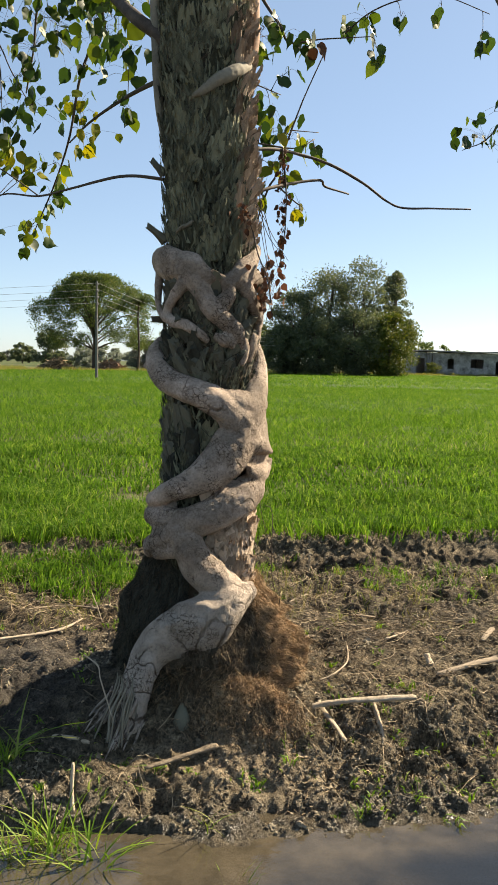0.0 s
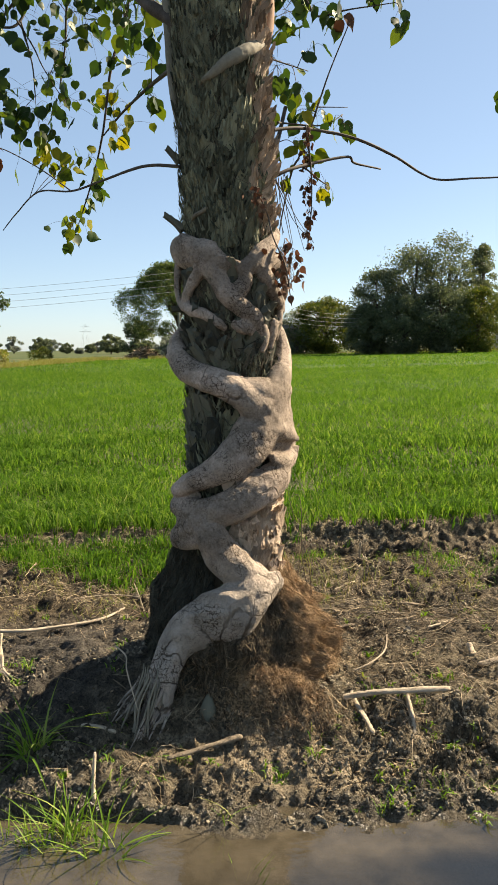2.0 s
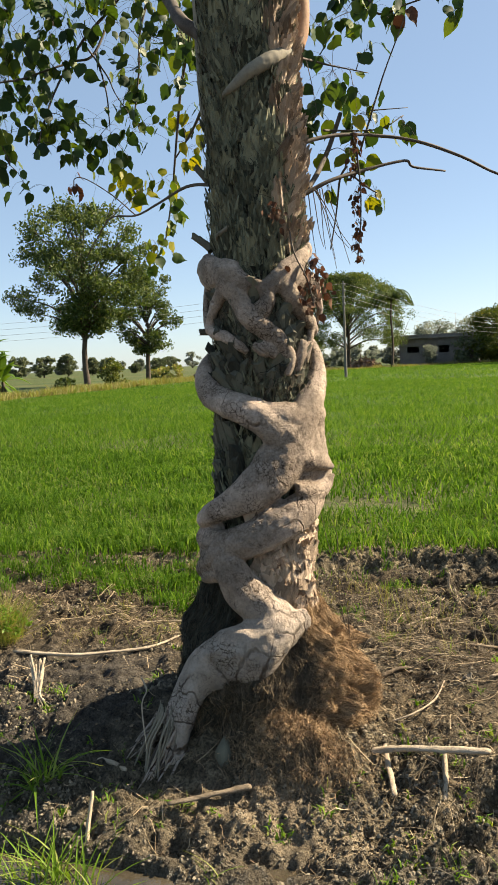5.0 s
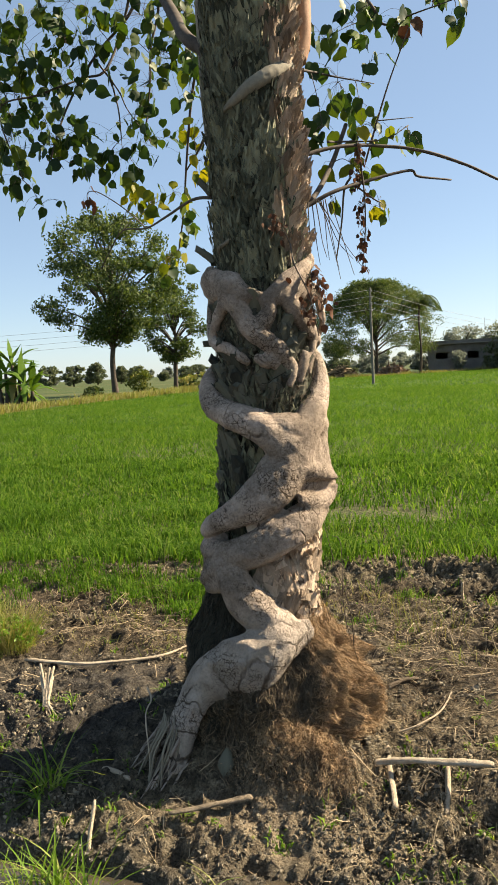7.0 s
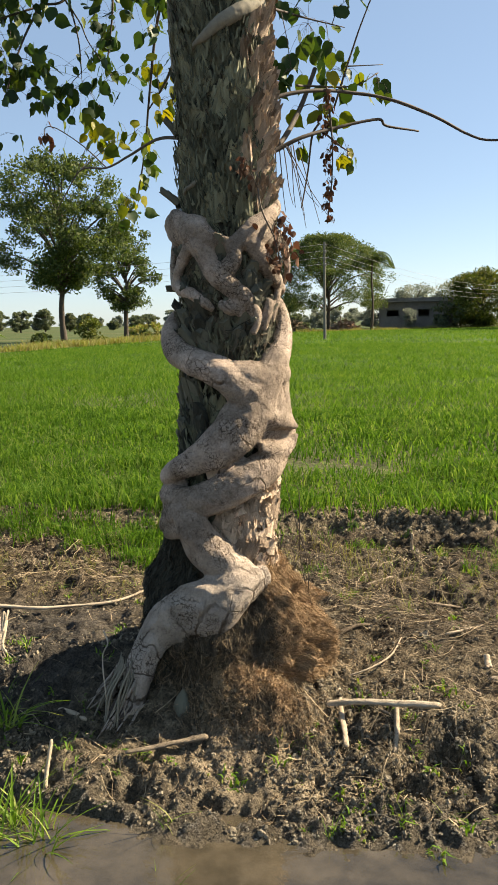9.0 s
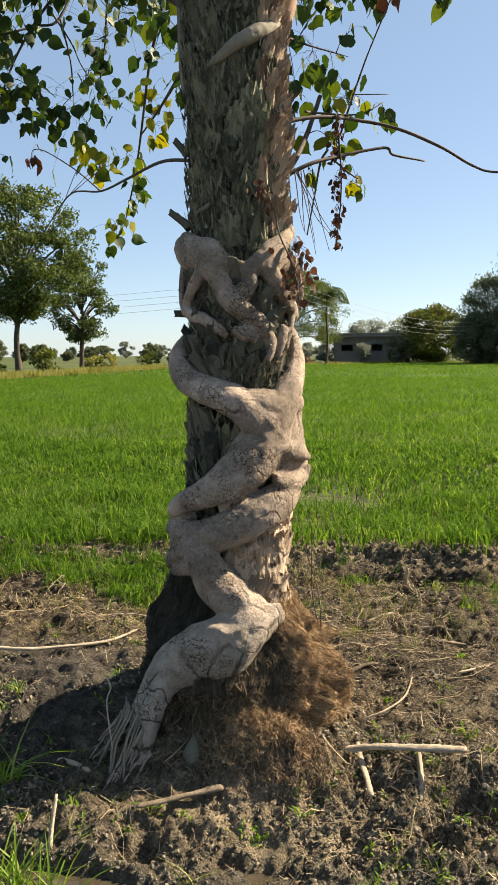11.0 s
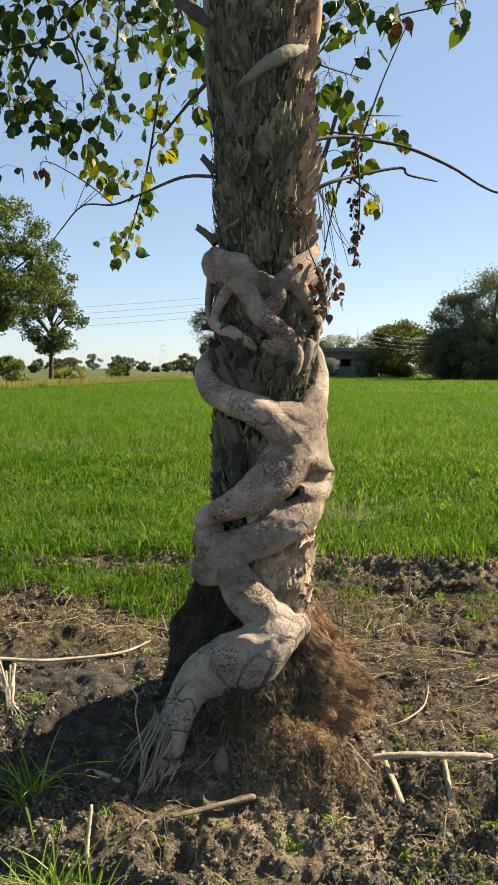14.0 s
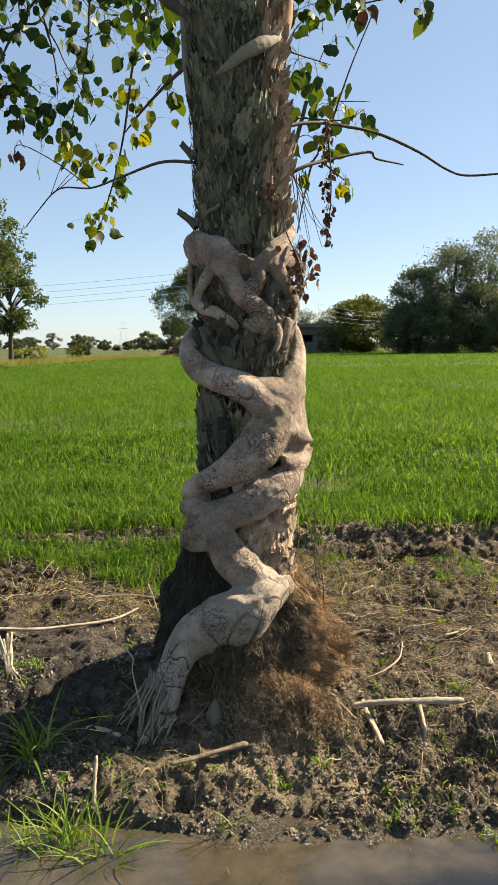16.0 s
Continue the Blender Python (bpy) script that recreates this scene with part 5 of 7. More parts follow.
    # the sunny side
    arch = branch("branch", [(-0.14, 3.3, 2.28), (-0.05, 3.42, 2.37), (0.07, 3.55, 2.42), (0.19, 3.7, 2.44), (0.35, 3.8, 2.42), (0.52, 3.9, 2.36), (0.65, 4.0, 2.3), (0.74, 4.05, 2.28), (0.9, 4.1, 2.29), (1.10, 4.15, 2.30)], 0.009, 0.004, "bare arching branch", 1)
    bare = branch("branch", [(-0.14, 3.3, 2.12), (-0.05, 3.42, 2.18), (0.05, 3.5, 2.24), (0.17, 3.65, 2.3), (0.3, 3.76, 2.34), (0.33, 3.8, 2.32), (0.45, 3.9, 2.31)], 0.010, 0.004, "bare crooked branch", 1)
    spike = branch("twig", [(0.11, 3.8, 2.41), (0.18, 3.8, 2.61), (0.23, 3.8, 2.74), (0.31, 3.8, 2.92)], 0.0045, 0.0025)
    stub = branch("branch", [(-0.10, 3.42, 2.16), (-0.04, 3.5, 2.23), (-0.01, 3.7, 2.4), (0.02, 3.85, 2.59)], 0.012, 0.009)
    dead = branch("twig", [(0.12, 3.6, 2.44), (0.14, 3.6, 2.26), (0.14, 3.6, 2.1), (0.12, 3.6, 1.92)], 0.004, 0.002, "hanging twig of withered leaves")
    thin = branch("twig", [(-0.01, 3.7, 2.0), (0.02, 3.7, 2.15), (0.06, 3.6, 2.26), (0.09, 3.6, 2.31)], 0.003, 0.005)
    high = branch("twig", [(-0.16, 3.45, 2.74), (-0.09, 3.8, 2.81), (-0.02, 3.9, 2.81), (0.12, 4.0, 2.79)], 0.007, 0.002)
    branch("twig", [(0.16, 3.8, 2.57), (0.3, 3.9, 2.59)], 0.003, 0.0015)
    mid = branch("twig", [(0.0, 3.6, 2.46), (0.03, 3.7, 2.48), (0.19, 3.8, 2.49), (0.28, 3.9, 2.56)], 0.005, 0.002)
    top = branch("branch", [(-0.14, 3.6, 3.4), (0.0, 4.1, 3.31), (0.11, 4.1, 3.15), (0.16, 4.1, 3.07), (0.3, 4.0, 3.05), (0.5, 3.7, 2.95)], 0.010, 0.002)
    small = branch("twig", [(0.11, 3.6, 2.27), (0.18, 3.6, 2.21), (0.21, 3.6, 2.19)], 0.004, 0.002)
    reach = branch("branch", [(1.22, 4.5, 3.75), (1.24, 4.5, 3.55), (1.33, 4.5, 3.34), (1.38, 4.5, 3.0), (1.28, 4.5, 2.76), (1.13, 4.5, 2.68)], 0.009, 0.002)
    end = branch("branch", [(0.40, 3.85, 3.02), (0.52, 3.8, 3.10), (0.68, 3.8, 3.16), (0.86, 3.85, 3.19), (1.08, 3.9, 3.14)], 0.004, 0.0018)
    leaves(end, (0.50, 3.8, 3.06), 4, 0.06, 90, G)
    leaves(end, (0.65, 3.8, 3.08), 2, 0.03, 91, G)
    leaves(end, (0.84, 3.82, 3.11), 1, 0.02, 92, M)
    leaves(end, (1.04, 3.86, 3.04), 3, 0.04, 93, G)
    leaves(top, (0.01, 4.1, 3.11), 8, 0.10, 41, G)
    leaves(top, (0.11, 4.1, 3.10), 6, 0.07, 42, G)
    leaves(top, (0.24, 4.0, 3.01), 3, 0.05, 43, G + B)
    leaves(top, (0.52, 3.6, 2.85), 2, 0.03, 44, G)
    leaves(top, (0.43, 3.9, 3.07), 2, 0.03, 45, M)
    leaves(top, (-0.07, 3.9, 2.98), 5, 0.06, 46, G)
    leaves(high, (-0.02, 3.9, 2.78), 8, 0.08, 47, G)
    leaves(high, (0.07, 3.9, 2.69), 4, 0.07, 48, G)
    leaves(spike, (0.13, 3.8, 2.55), 7, 0.07, 49, M)
    leaves(high, (-0.07, 3.8, 2.58), 4, 0.05, 50, G)
    leaves(stub, (0.08, 3.7, 2.38), 4, 0.05, 51, Y)
    leaves(mid, (0.28, 3.9, 2.52), 3, 0.04, 52, G)
    leaves(small, (0.20, 3.6, 2.19), 4, 0.03, 53, Y, (0.04, 0.07))
    leaves(bare, (0.03, 3.5, 2.21), 2, 0.02, 54, Y, (0.05, 0.07))
    leaves(high, (0.13, 3.9, 2.85), 2, 0.04, 55, G)
    leaves(reach, (1.24, 4.5, 2.74), 8, 0.10, 56, G)
    leaves(reach, (1.34, 4.5, 2.90), 6, 0.08, 57, G)
    for k in range(11):
        z = 2.42 - k * 0.048
        leaves(dead, (0.125 + 0.01 * math.sin(k * 2), 3.6, z), 3, 0.014, 60 + k, B, (0.018, 0.034))
    # withered leaves caught on the trunk
    dry = branch("twig", [(0.0, 3.02, 1.98), (0.02, 3.0, 1.9), (0.06, 3.02, 1.8), (0.08, 3.05, 1.66)], 0.003, 0.002, "withered creeper clinging to the palm")
    leaves(dry, (0.05, 3.10, 1.86), 8, 0.05, 80, B, (0.02, 0.04))
    leaves(dry, (0.07, 3.10, 1.74), 7, 0.04, 81, B, (0.02, 0.04))
    leaves(dry, (-0.04, 2.985, 2.04), 9, 0.025, 82, B, (0.018, 0.032))
    leaves(dry, (0.075, 3.10, 1.80), 12, 0.05, 83, B, (0.018, 0.035))
    for k in range(9):
        rr = random.Random(500 + k)
        x, y = rr.uniform(-0.06, 0.05), rr.uniform(3.36, 3.5)
        s = rr.uniform(-0.02, 0.10)
        branch("aerial_rootlet", [(x, y, 2.2), (x + s * 0.5, y, 2.12), (x + s, y, 2.03), (x + s * 1.7, y, 1.93 + rr.uniform(-0.05, 0.06))], 0.0022, 0.001)
    for k in range(2):
        rr = random.Random(520 + k)
        x = 0.09 + 0.03 * k
        branch("creeper_stem", [(x + 0.05, 3.12, 0.42), (x + rr.uniform(-0.02, 0.04), 3.14, 0.65), (x - 0.02, 3.15, 0.85 + 0.05 * k), (x - 0.05, 3.14, 1.0 - 0.06 * k)], 0.002, 0.001)
    leaf_mass()


make_crown()


# ---- loose things on the bank ----
def make_clods():
    rng = np.random.RandomState(12)
    vs, fs, off = [], [], 0
    for level, n, x0, x1, y0, y1, s0, s1, power in ((1, 13500, -1.25, 1.5, 2.2, 3.0, 0.0028, 0.0085, 1.6), (2, 900, -1.2, 1.4, 2.25, 2.95, 0.006, 0.013, 2.5), (1, 10000, -1.7, 1.7, 2.9, 4.8, 0.003, 0.010, 1.5),
                                                    (2, 700, -1.7, 1.7, 2.95, 4.8, 0.006, 0.018, 2.5), (1, 6000, -2.4, 2.4, 4.5, 5.7, 0.003, 0.012, 1.5), (2, 400, -2.4, 2.4, 4.5, 5.7, 0.006, 0.016, 2.0)):
        bm = bmesh.new()
        bmesh.ops.create_icosphere(bm, subdivisions=level, radius=1)
        v0 = np.array([v.co[:] for v in bm.verts])
        f0 = np.array([[v.index for v in f.verts] for f in bm.faces])
        bm.free()
        x, y = rng.uniform(x0, x1, n), rng.uniform(y0, y1, n)
        if y0 > 4:
            y = field_edge(x) + rng.normal(-0.10, 0.22, n)
        keep = (y - shore(x) > 0.02) & (np.hypot(x - AXIS_X, y - 3.1) > 0.29) & (fbm(x * 2.5, y * 2.5, 3, 40) - 0.12 * ledge(x, y) - 0.2 * np.exp(-(((x + 1.0) / 0.5) ** 2 + ((y - 2.95) / 0.45) ** 2)) > rng.uniform(0.36, 0.52, n))
        x, y = x[keep], y[keep]
        n, k = len(x), len(v0)
        s = s0 + (s1 - s0) * rng.uniform(0, 1, n) ** power
        at = np.stack([x, y, ground_height(x, y) + 0.1 * s], 1)
        v = v0[None] * s[:, None, None] * rng.uniform(0.5, 1.3, (n, k, 1)) * rng.uniform(0.65, 1.2, (n, 1, 3)) + at[:, None]
        vs.append(v.reshape(-1, 3)), fs.append((f0[None] + (np.arange(n) * k)[:, None, None]).reshape(-1, 3) + off)
        off += n * k
    tagged(new("mud_clods", mesh_of("mud_clods", np.concatenate(vs), np.concatenate(fs), CLOD)), "crumbly dark brown mud clods on the bank", "clods", kind="stuff")


make_clods()


def make_litter():
    rng = np.random.RandomState(17)
    n = 8500
    x = rng.uniform(-2.0, 2.0, n)
    y = np.where(rng.uniform(0, 1, n) < 0.6, rng.uniform(3.0, 4.8, n), rng.uniform(2.35, 3.2, n))
    keep = (np.hypot(x - AXIS_X, y - 3.1) > 0.40) & (y - shore(x) > 0.05) & (fbm(x * 2, y * 2, 3, 55) > 0.42) & ~((x < -0.45) & (y > 2.5) & (y < 3.5) & (rng.uniform(0, 1, n) < 0.85))
    x, y = x[keep], y[keep]
    n = len(x)
    az, ln = rng.uniform(0, 2 * np.pi, n), rng.uniform(0.02, 0.13, n) * rng.uniform(0.4, 1.3, n)
    s = np.linspace(-0.5, 0.5, 4)[None, :]
    bend = rng.normal(0, 0.18, (n, 1)) * (s ** 2) * ln[:, None]
    px = x[:, None] + np.cos(az)[:, None] * s * ln[:, None] - np.sin(az)[:, None] * bend
    py = y[:, None] + np.sin(az)[:, None] * s * ln[:, None] + np.cos(az)[:, None] * bend
    pz = ground_height(px, py) + 0.006 + (s + 0.5) * rng.uniform(0, 0.03, (n, 1))
    beds = []
    for k, cx, cy, rx, ry, flat, l0, l1 in ((180, 0.22, 3.70, 0.30, 0.09, 0.7, 0.05, 0.18), (180, 0.80, 3.62, 0.30, 0.10, 0.5, 0.05, 0.16), (550, -1.08, 3.66, 0.40, 0.14, 0.8, 0.02, 0.09), (300, 0.30, 4.02, 0.14, 0.07, 1.5, 0.03, 0.09)):
        bx, by, ba, bl = rng.normal(cx, rx, k), rng.normal(cy, ry, k), rng.normal(0.1, flat, k), rng.uniform(l0, l1, k)
        qx, qy = bx[:, None] + np.cos(ba)[:, None] * s * bl[:, None], by[:, None] + np.sin(ba)[:, None] * s * bl[:, None]
        qz = np.maximum(ground_height(qx, qy), ground_height(bx, by)[:, None] - 0.004) + rng.uniform(0.003, 0.030, (k, 1)) + (s ** 2) * rng.normal(0, 0.03, (k, 1))
        beds.append(np.stack([qx, qy, qz], 2))
    beds = np.concatenate([np.stack([px, py, pz], 2)] + beds)
    v, f = strands(beds, rng.uniform(0.0008, 0.0034, len(beds)), rng)
    tagged(new("straw_litter", mesh_of("straw_litter", v, f, STRAW)), "scattered dry straw and stalk bits on mud", "straw", kind="stuff")


make_litter()


def make_soil_fibres():
    """Short brown root bits trodden into the soil round the mat and down the bank."""
    rng = np.random.RandomState(29)
    n = 9000
    x, y = rng.uniform(-0.5, 1.2, n), rng.uniform(2.32, 3.7, n)
    d = np.hypot(x - 0.0, y - 2.85)
    keep = (y - shore(x) > 0.05) & (rng.uniform(0, 1, n) < np.exp(-(d / 0.55) ** 2) * 0.9 + 0.12) & (fbm(x * 4, y * 4, 3, 45) > 0.38) & (rng.uniform(0, 1, n) > 0.8 * ledge(x, y))
    x, y = np.concatenate([x[keep], rng.normal(0.03, 0.11, 3000)]), np.concatenate([y[keep], rng.normal(2.77, 0.07, 3000)])
    n = len(x)
    az, ln = rng.uniform(0, 2 * np.pi, (n, 1)) + np.cumsum(rng.normal(0, 0.5, (n, 5)), 1), rng.uniform(0.004, 0.012, (n, 1))
    px, py = x[:, None] + np.cumsum(np.cos(az) * ln, 1), y[:, None] + np.cumsum(np.sin(az) * ln, 1)
    pz = ground_height(px, py) + 0.004 + np.abs(np.cumsum(rng.normal(0, 0.004, (n, 5)), 1))
    v, f = strands(np.stack([px, py, pz], 2), rng.uniform(0.0008, 0.0026, n), rng)
    tagged(new("soil_fibres", mesh_of("soil_fibres", v, f, SOILBIT)), "short brown root bits strewn over the mud", "root bits", kind="stuff")


make_soil_fibres()


def make_stalks():
    """Long thin dry stalks lying across the litter strip."""
    rng = np.random.RandomState(37)
    n = 420
    x = np.where(rng.uniform(0, 1, n) < 0.66, rng.uniform(0.12, 1.5, n), rng.uniform(-1.8, -0.45, n))
    y = np.where(x > 0, rng.uniform(3.1, 4.7, n), rng.uniform(3.35, 4.4, n))
    az, ln = rng.uniform(0, 2 * np.pi, (n, 1)) + np.cumsum(rng.normal(0, 0.16, (n, 8)), 1), rng.uniform(0.008, 0.034, (n, 1))
    px, py = x[:, None] + np.cumsum(np.cos(az) * ln, 1), y[:, None] + np.cumsum(np.sin(az) * ln, 1)
    bare = (x < -0.45) & (y < 3.62)
    px, py, n = px[~bare], py[~bare], int((~bare).sum())
    pz = ground_height(px, py) * 0.5 + ground_height(px, py).max(1)[:, None] * 0.5 + 0.008 + np.abs(np.cumsum(rng.normal(0, 0.006, (n, 8)), 1))
    bm = bmesh.new()
    for k in range(n):
        r = rng.uniform(0.0008, 0.0024)
        tube(bm, [(Vector((px[k, i], py[k, i], pz[k, i])), r * (1 - 0.06 * i)) for i in range(8)], 4)
    tagged(new("dry_stalks", from_bm("dry_stalks", bm, STRAW)), "long thin dry stalks tangled over the soil", "stalks", kind="stuff")


make_stalks()


def make_bark_bits():
    """Small flat bits of bark and dead leaf on the soil."""
    rng = np.random.RandomState(53)
    n = 5200
    x, y = rng.uniform(-1.9, 1.9, n), rng.uniform(2.5, 4.8, n)
    keep = (np.hypot(x - AXIS_X, y - 3.1) > 0.34) & (y - shore(x) > 0.12) & (fbm(x * 3, y * 3, 3, 58) > 0.46)
    x, y = x[keep], y[keep]
    n = len(x)
    a, ln, wd = rng.uniform(0, 2 * np.pi, (n, 1)), rng.uniform(0.003, 0.014, (n, 1)), rng.uniform(0.002, 0.006, (n, 1))
    d, e = np.concatenate([np.cos(a), np.sin(a), rng.normal(0, 0.3, (n, 1))], 1) * ln, np.concatenate([-np.sin(a), np.cos(a), rng.normal(0, 0.3, (n, 1))], 1) * wd
    c = np.stack([x, y, ground_height(x, y) + 0.007], 1)
    v = np.stack([c - d, c - e * rng.uniform(0.5, 1.2, (n, 1)), c + d * rng.uniform(0.6, 1.1, (n, 1)), c + e], 1).reshape(-1, 3)
    tagged(new("bark_bits", mesh_of("bark_bits", v, np.arange(4 * n).reshape(n, 4), SOILBIT)), "small dry bits of bark and leaf on soil", "litter", kind="stuff")


make_bark_bits()


def stick(label, pts, r0, r1, split=False, material=None, level=None):
    """A fallen stick along the ground: x, y and height above the ground."""
    (x0, y0, h0), (x1, y1, h1) = pts[0], pts[-1]
    z0, z1 = on_ground(x0, y0), on_ground(x1, y1)
    whole = math.hypot(x1 - x0, y1 - y0)
    if level:
        z0, z1 = level
    p = [Vector((x, y, z0 + (z1 - z0) * min(1, math.hypot(x - x0, y - y0) / whole) + h)) for x, y, h in pts]
    bm = bmesh.new()
    n = len(p)
    path = spline(p, [r0 + (r1 - r0) * i / (n - 1) for i in range(n)], 9)
    knots = random.Random(int(x0 * 977 + y0 * 331))
    path = [(q + Vector((knots.gauss(0, r * 0.04), knots.gauss(0, r * 0.04), knots.gauss(0, r * 0.03))), r * (knots.uniform(0.93, 1.06) if 0 < i < len(path) - 1 else 0.6)) for i, (q, r) in enumerate(path)]
    tube(bm, path, 11, 0.4, len(label))
    mid = p[n // 2]
    if r1 > 0.0095:                                   # weathered wood splits flat, with jagged ends
        for v in bm.verts:
            near = min(path, key=lambda q: (q[0] - v.co).length_squared)[0]
            v.co.z = near.z + (v.co.z - near.z) * 0.62
    ob = new("stick", from_bm("stick", bm, material or STICK))
    return tagged(ob, label, "stick", "sticks on the bank")


def make_sticks():
    stick("thick pale broken stick lying on dark mud", [(0.245, 2.88, 0.0), (0.33, 2.878, 0.006), (0.43, 2.868, 0.008), (0.53, 2.858, 0.004), (0.64, 2.85, 0.0)], 0.0155, 0.0145, material=PALEWOOD, level=(0.225, 0.285))
    stick("short grey stick under a thicker pale stick", [(0.278, 2.99, 0.0), (0.305, 2.88, -0.012), (0.335, 2.77, 0.0), (0.361, 2.678, 0.004)], 0.008, 0.010, level=(0.236, 0.190))
    stick("short thin stick half sunk in mud", [(0.49, 2.91, 0.002), (0.50, 2.82, 0.004), (0.502, 2.74, 0.0)], 0.008, 0.009)
    stick("split pale stick lying at the root mat", [(-0.315, 2.475, 0.008), (-0.23, 2.525, 0.010), (-0.14, 2.58, 0.013), (-0.085, 2.61, 0.016)], 0.010, 0.015, True, level=(0.178, 0.186))
    stick("long curved dry stalk lying on bare mud", [(-0.745, 3.57, 0.012), (-0.81, 3.42, 0.010), (-0.94, 3.33, 0.010), (-1.13, 3.25, 0.010), (-1.40, 3.24, 0.01)], 0.007, 0.012, material=PALEWOOD)
    bm = bmesh.new()
    rs = random.Random(77)
    frayed = thing("frayed_stalk", "broken frayed pale stalk leaning on the mud", "stick", (-1.08, 2.95, on_ground(-1.08, 2.95)), "sticks on the bank")
    for k in range(9):                                # a torn stalk of flat fibres, splayed at both ends
        o = (k - 4) * 0.0042
        p = [Vector((-1.14 + o * 1.8 + rs.gauss(0, 0.008), 3.04 + rs.gauss(0, 0.01), on_ground(-1.14, 3.04) + 0.075 + rs.gauss(0, 0.012))), Vector((-1.09 + o, 2.96, on_ground(-1.09, 2.96) + 0.035)),
             Vector((-1.055 + o * 0.7, 2.90, on_ground(-1.055, 2.90) + 0.018)), Vector((-1.02 + o * 3.2 + rs.gauss(0, 0.012), 2.85 + rs.gauss(0, 0.02), on_ground(-1.02, 2.85) + 0.006))]
        bm = bmesh.new()
        tube(bm, spline(p, [0.005, 0.006, 0.0055, 0.0015], 5), 6, 0.3, k)
        part("strip", local(from_bm("strip", bm, PALEWOOD), Matrix.Translation(-frayed.location)), frayed)
    stick("thin upright stick at the edge of the shade", [(-0.53, 2.40, 0.07), (-0.525, 2.36, 0.03), (-0.515, 2.32, 0.0)], 0.006, 0.008)
    stick("small pale stub standing in the mud", [(0.775, 3.30, 0.03), (0.78, 3.275, 0.012), (0.785, 3.25, 0.0)], 0.012, 0.014)
    stick("dark flat stick on the mud", [(0.21, 3.36, 0.008), (0.26, 3.43, 0.016), (0.31, 3.49, 0.008)], 0.010, 0.007)
    stick("thin bent twig on the mud", [(0.43, 2.885, 0.02), (0.55, 2.88, 0.014), (0.62, 2.84, 0.008), (0.69, 2.79, 0.0)], 0.004, 0.003)
    stick("thin curved twig on the mud", [(0.30, 3.06, 0.008), (0.37, 3.10, 0.02), (0.43, 3.22, 0.014), (0.45, 3.40, 0.0)], 0.004, 0.003)
    stick("long pale split stick lying on dry soil", [(0.79, 3.16, 0.014), (0.90, 3.215, 0.02), (1.0, 3.27, 0.02), (1.13, 3.34, 0.014)], 0.014, 0.017)
    stick("short whitish stick on the soil", [(1.07, 3.50, 0.01), (1.11, 3.56, 0.018), (1.16, 3.63, 0.02)], 0.012, 0.014)
    stick("thin pale twig lying on the soil", [(0.72, 3.12, 0.008), (0.82, 3.07, 0.014), (0.93, 3.00, 0.006)], 0.005, 0.003)
    stick("pale sloping stalk in the litter strip", [(0.55, 4.30, 0.0), (0.60, 4.22, 0.03), (0.63, 4.12, 0.07)], 0.007, 0.006)
    stick("pale dry stalk in the litter strip", [(0.50, 3.75, 0.004), (0.58, 3.80, 0.012), (0.66, 3.90, 0.004)], 0.006, 0.005)
    stick("pale dry stalk in the litter strip", [(0.20, 3.95, 0.004), (0.27, 4.05, 0.022), (0.33, 4.12, 0.03)], 0.005, 0.004)
    stick("dry forked stalk lying in the straw", [(0.62, 3.42, 0.02), (0.70, 3.50, 0.02), (0.76, 3.62, 0.006)], 0.006, 0.004)
    stick("small white stub at the crop's edge", [(0.37, 4.62, 0.0), (0.37, 4.61, 0.05), (0.375, 4.60, 0.10)], 0.008, 0.006)
    stick("wilted stalk standing in the straw", [(-0.66, 3.62, 0.0), (-0.69, 3.64, 0.08), (-0.72, 3.66, 0.14)], 0.003, 0.002)
    stick("dry straw stalk lying on the ground", [(-1.05, 3.75, 0.01), (-0.85, 3.78, 0.015), (-0.66, 3.74, 0.006)], 0.004, 0.003)
    stick("thin pale root thread by the fig's foot", [(-0.60, 2.90, 0.10), (-0.53, 2.80, 0.14), (-0.50, 2.70, 0.16), (-0.44, 2.60, 0.10)], 0.003, 0.002)
    stick("short dead stick lying in the shade", [(-0.66, 2.66, 0.006), (-0.58, 2.63, 0.010), (-0.52, 2.60, 0.006)], 0.009, 0.007)


make_sticks()


def blade_mesh(seed):
    """One long grass blade, a unit high, bent over at the tip."""
    rng = random.Random(seed)
    vs, fs = [], []
    bend = rng.uniform(0.25, 0.9)
    for i in range(6):
        t = i / 5
        w = 0.014 * (1 - t) ** 0.6 * (0.6 + 0.8 * min(t * 4, 1)) + 0.0005
        x, z = bend * t * t, t * (1 - 0.25 * bend * t)
        vs += [(x, -w, z), (x, 0, z - 0.006), (x, w, z)]
    for i in range(5):
        o = 3 * i
        fs += [(o, o + 1, o + 4, o + 3), (o + 1, o + 2, o + 5, o + 4)]
    return mesh_of("blade", np.array(vs), np.array(fs), TUFT, True)


TUFT_BLADES = [blade_mesh(s) for s in range(5)]


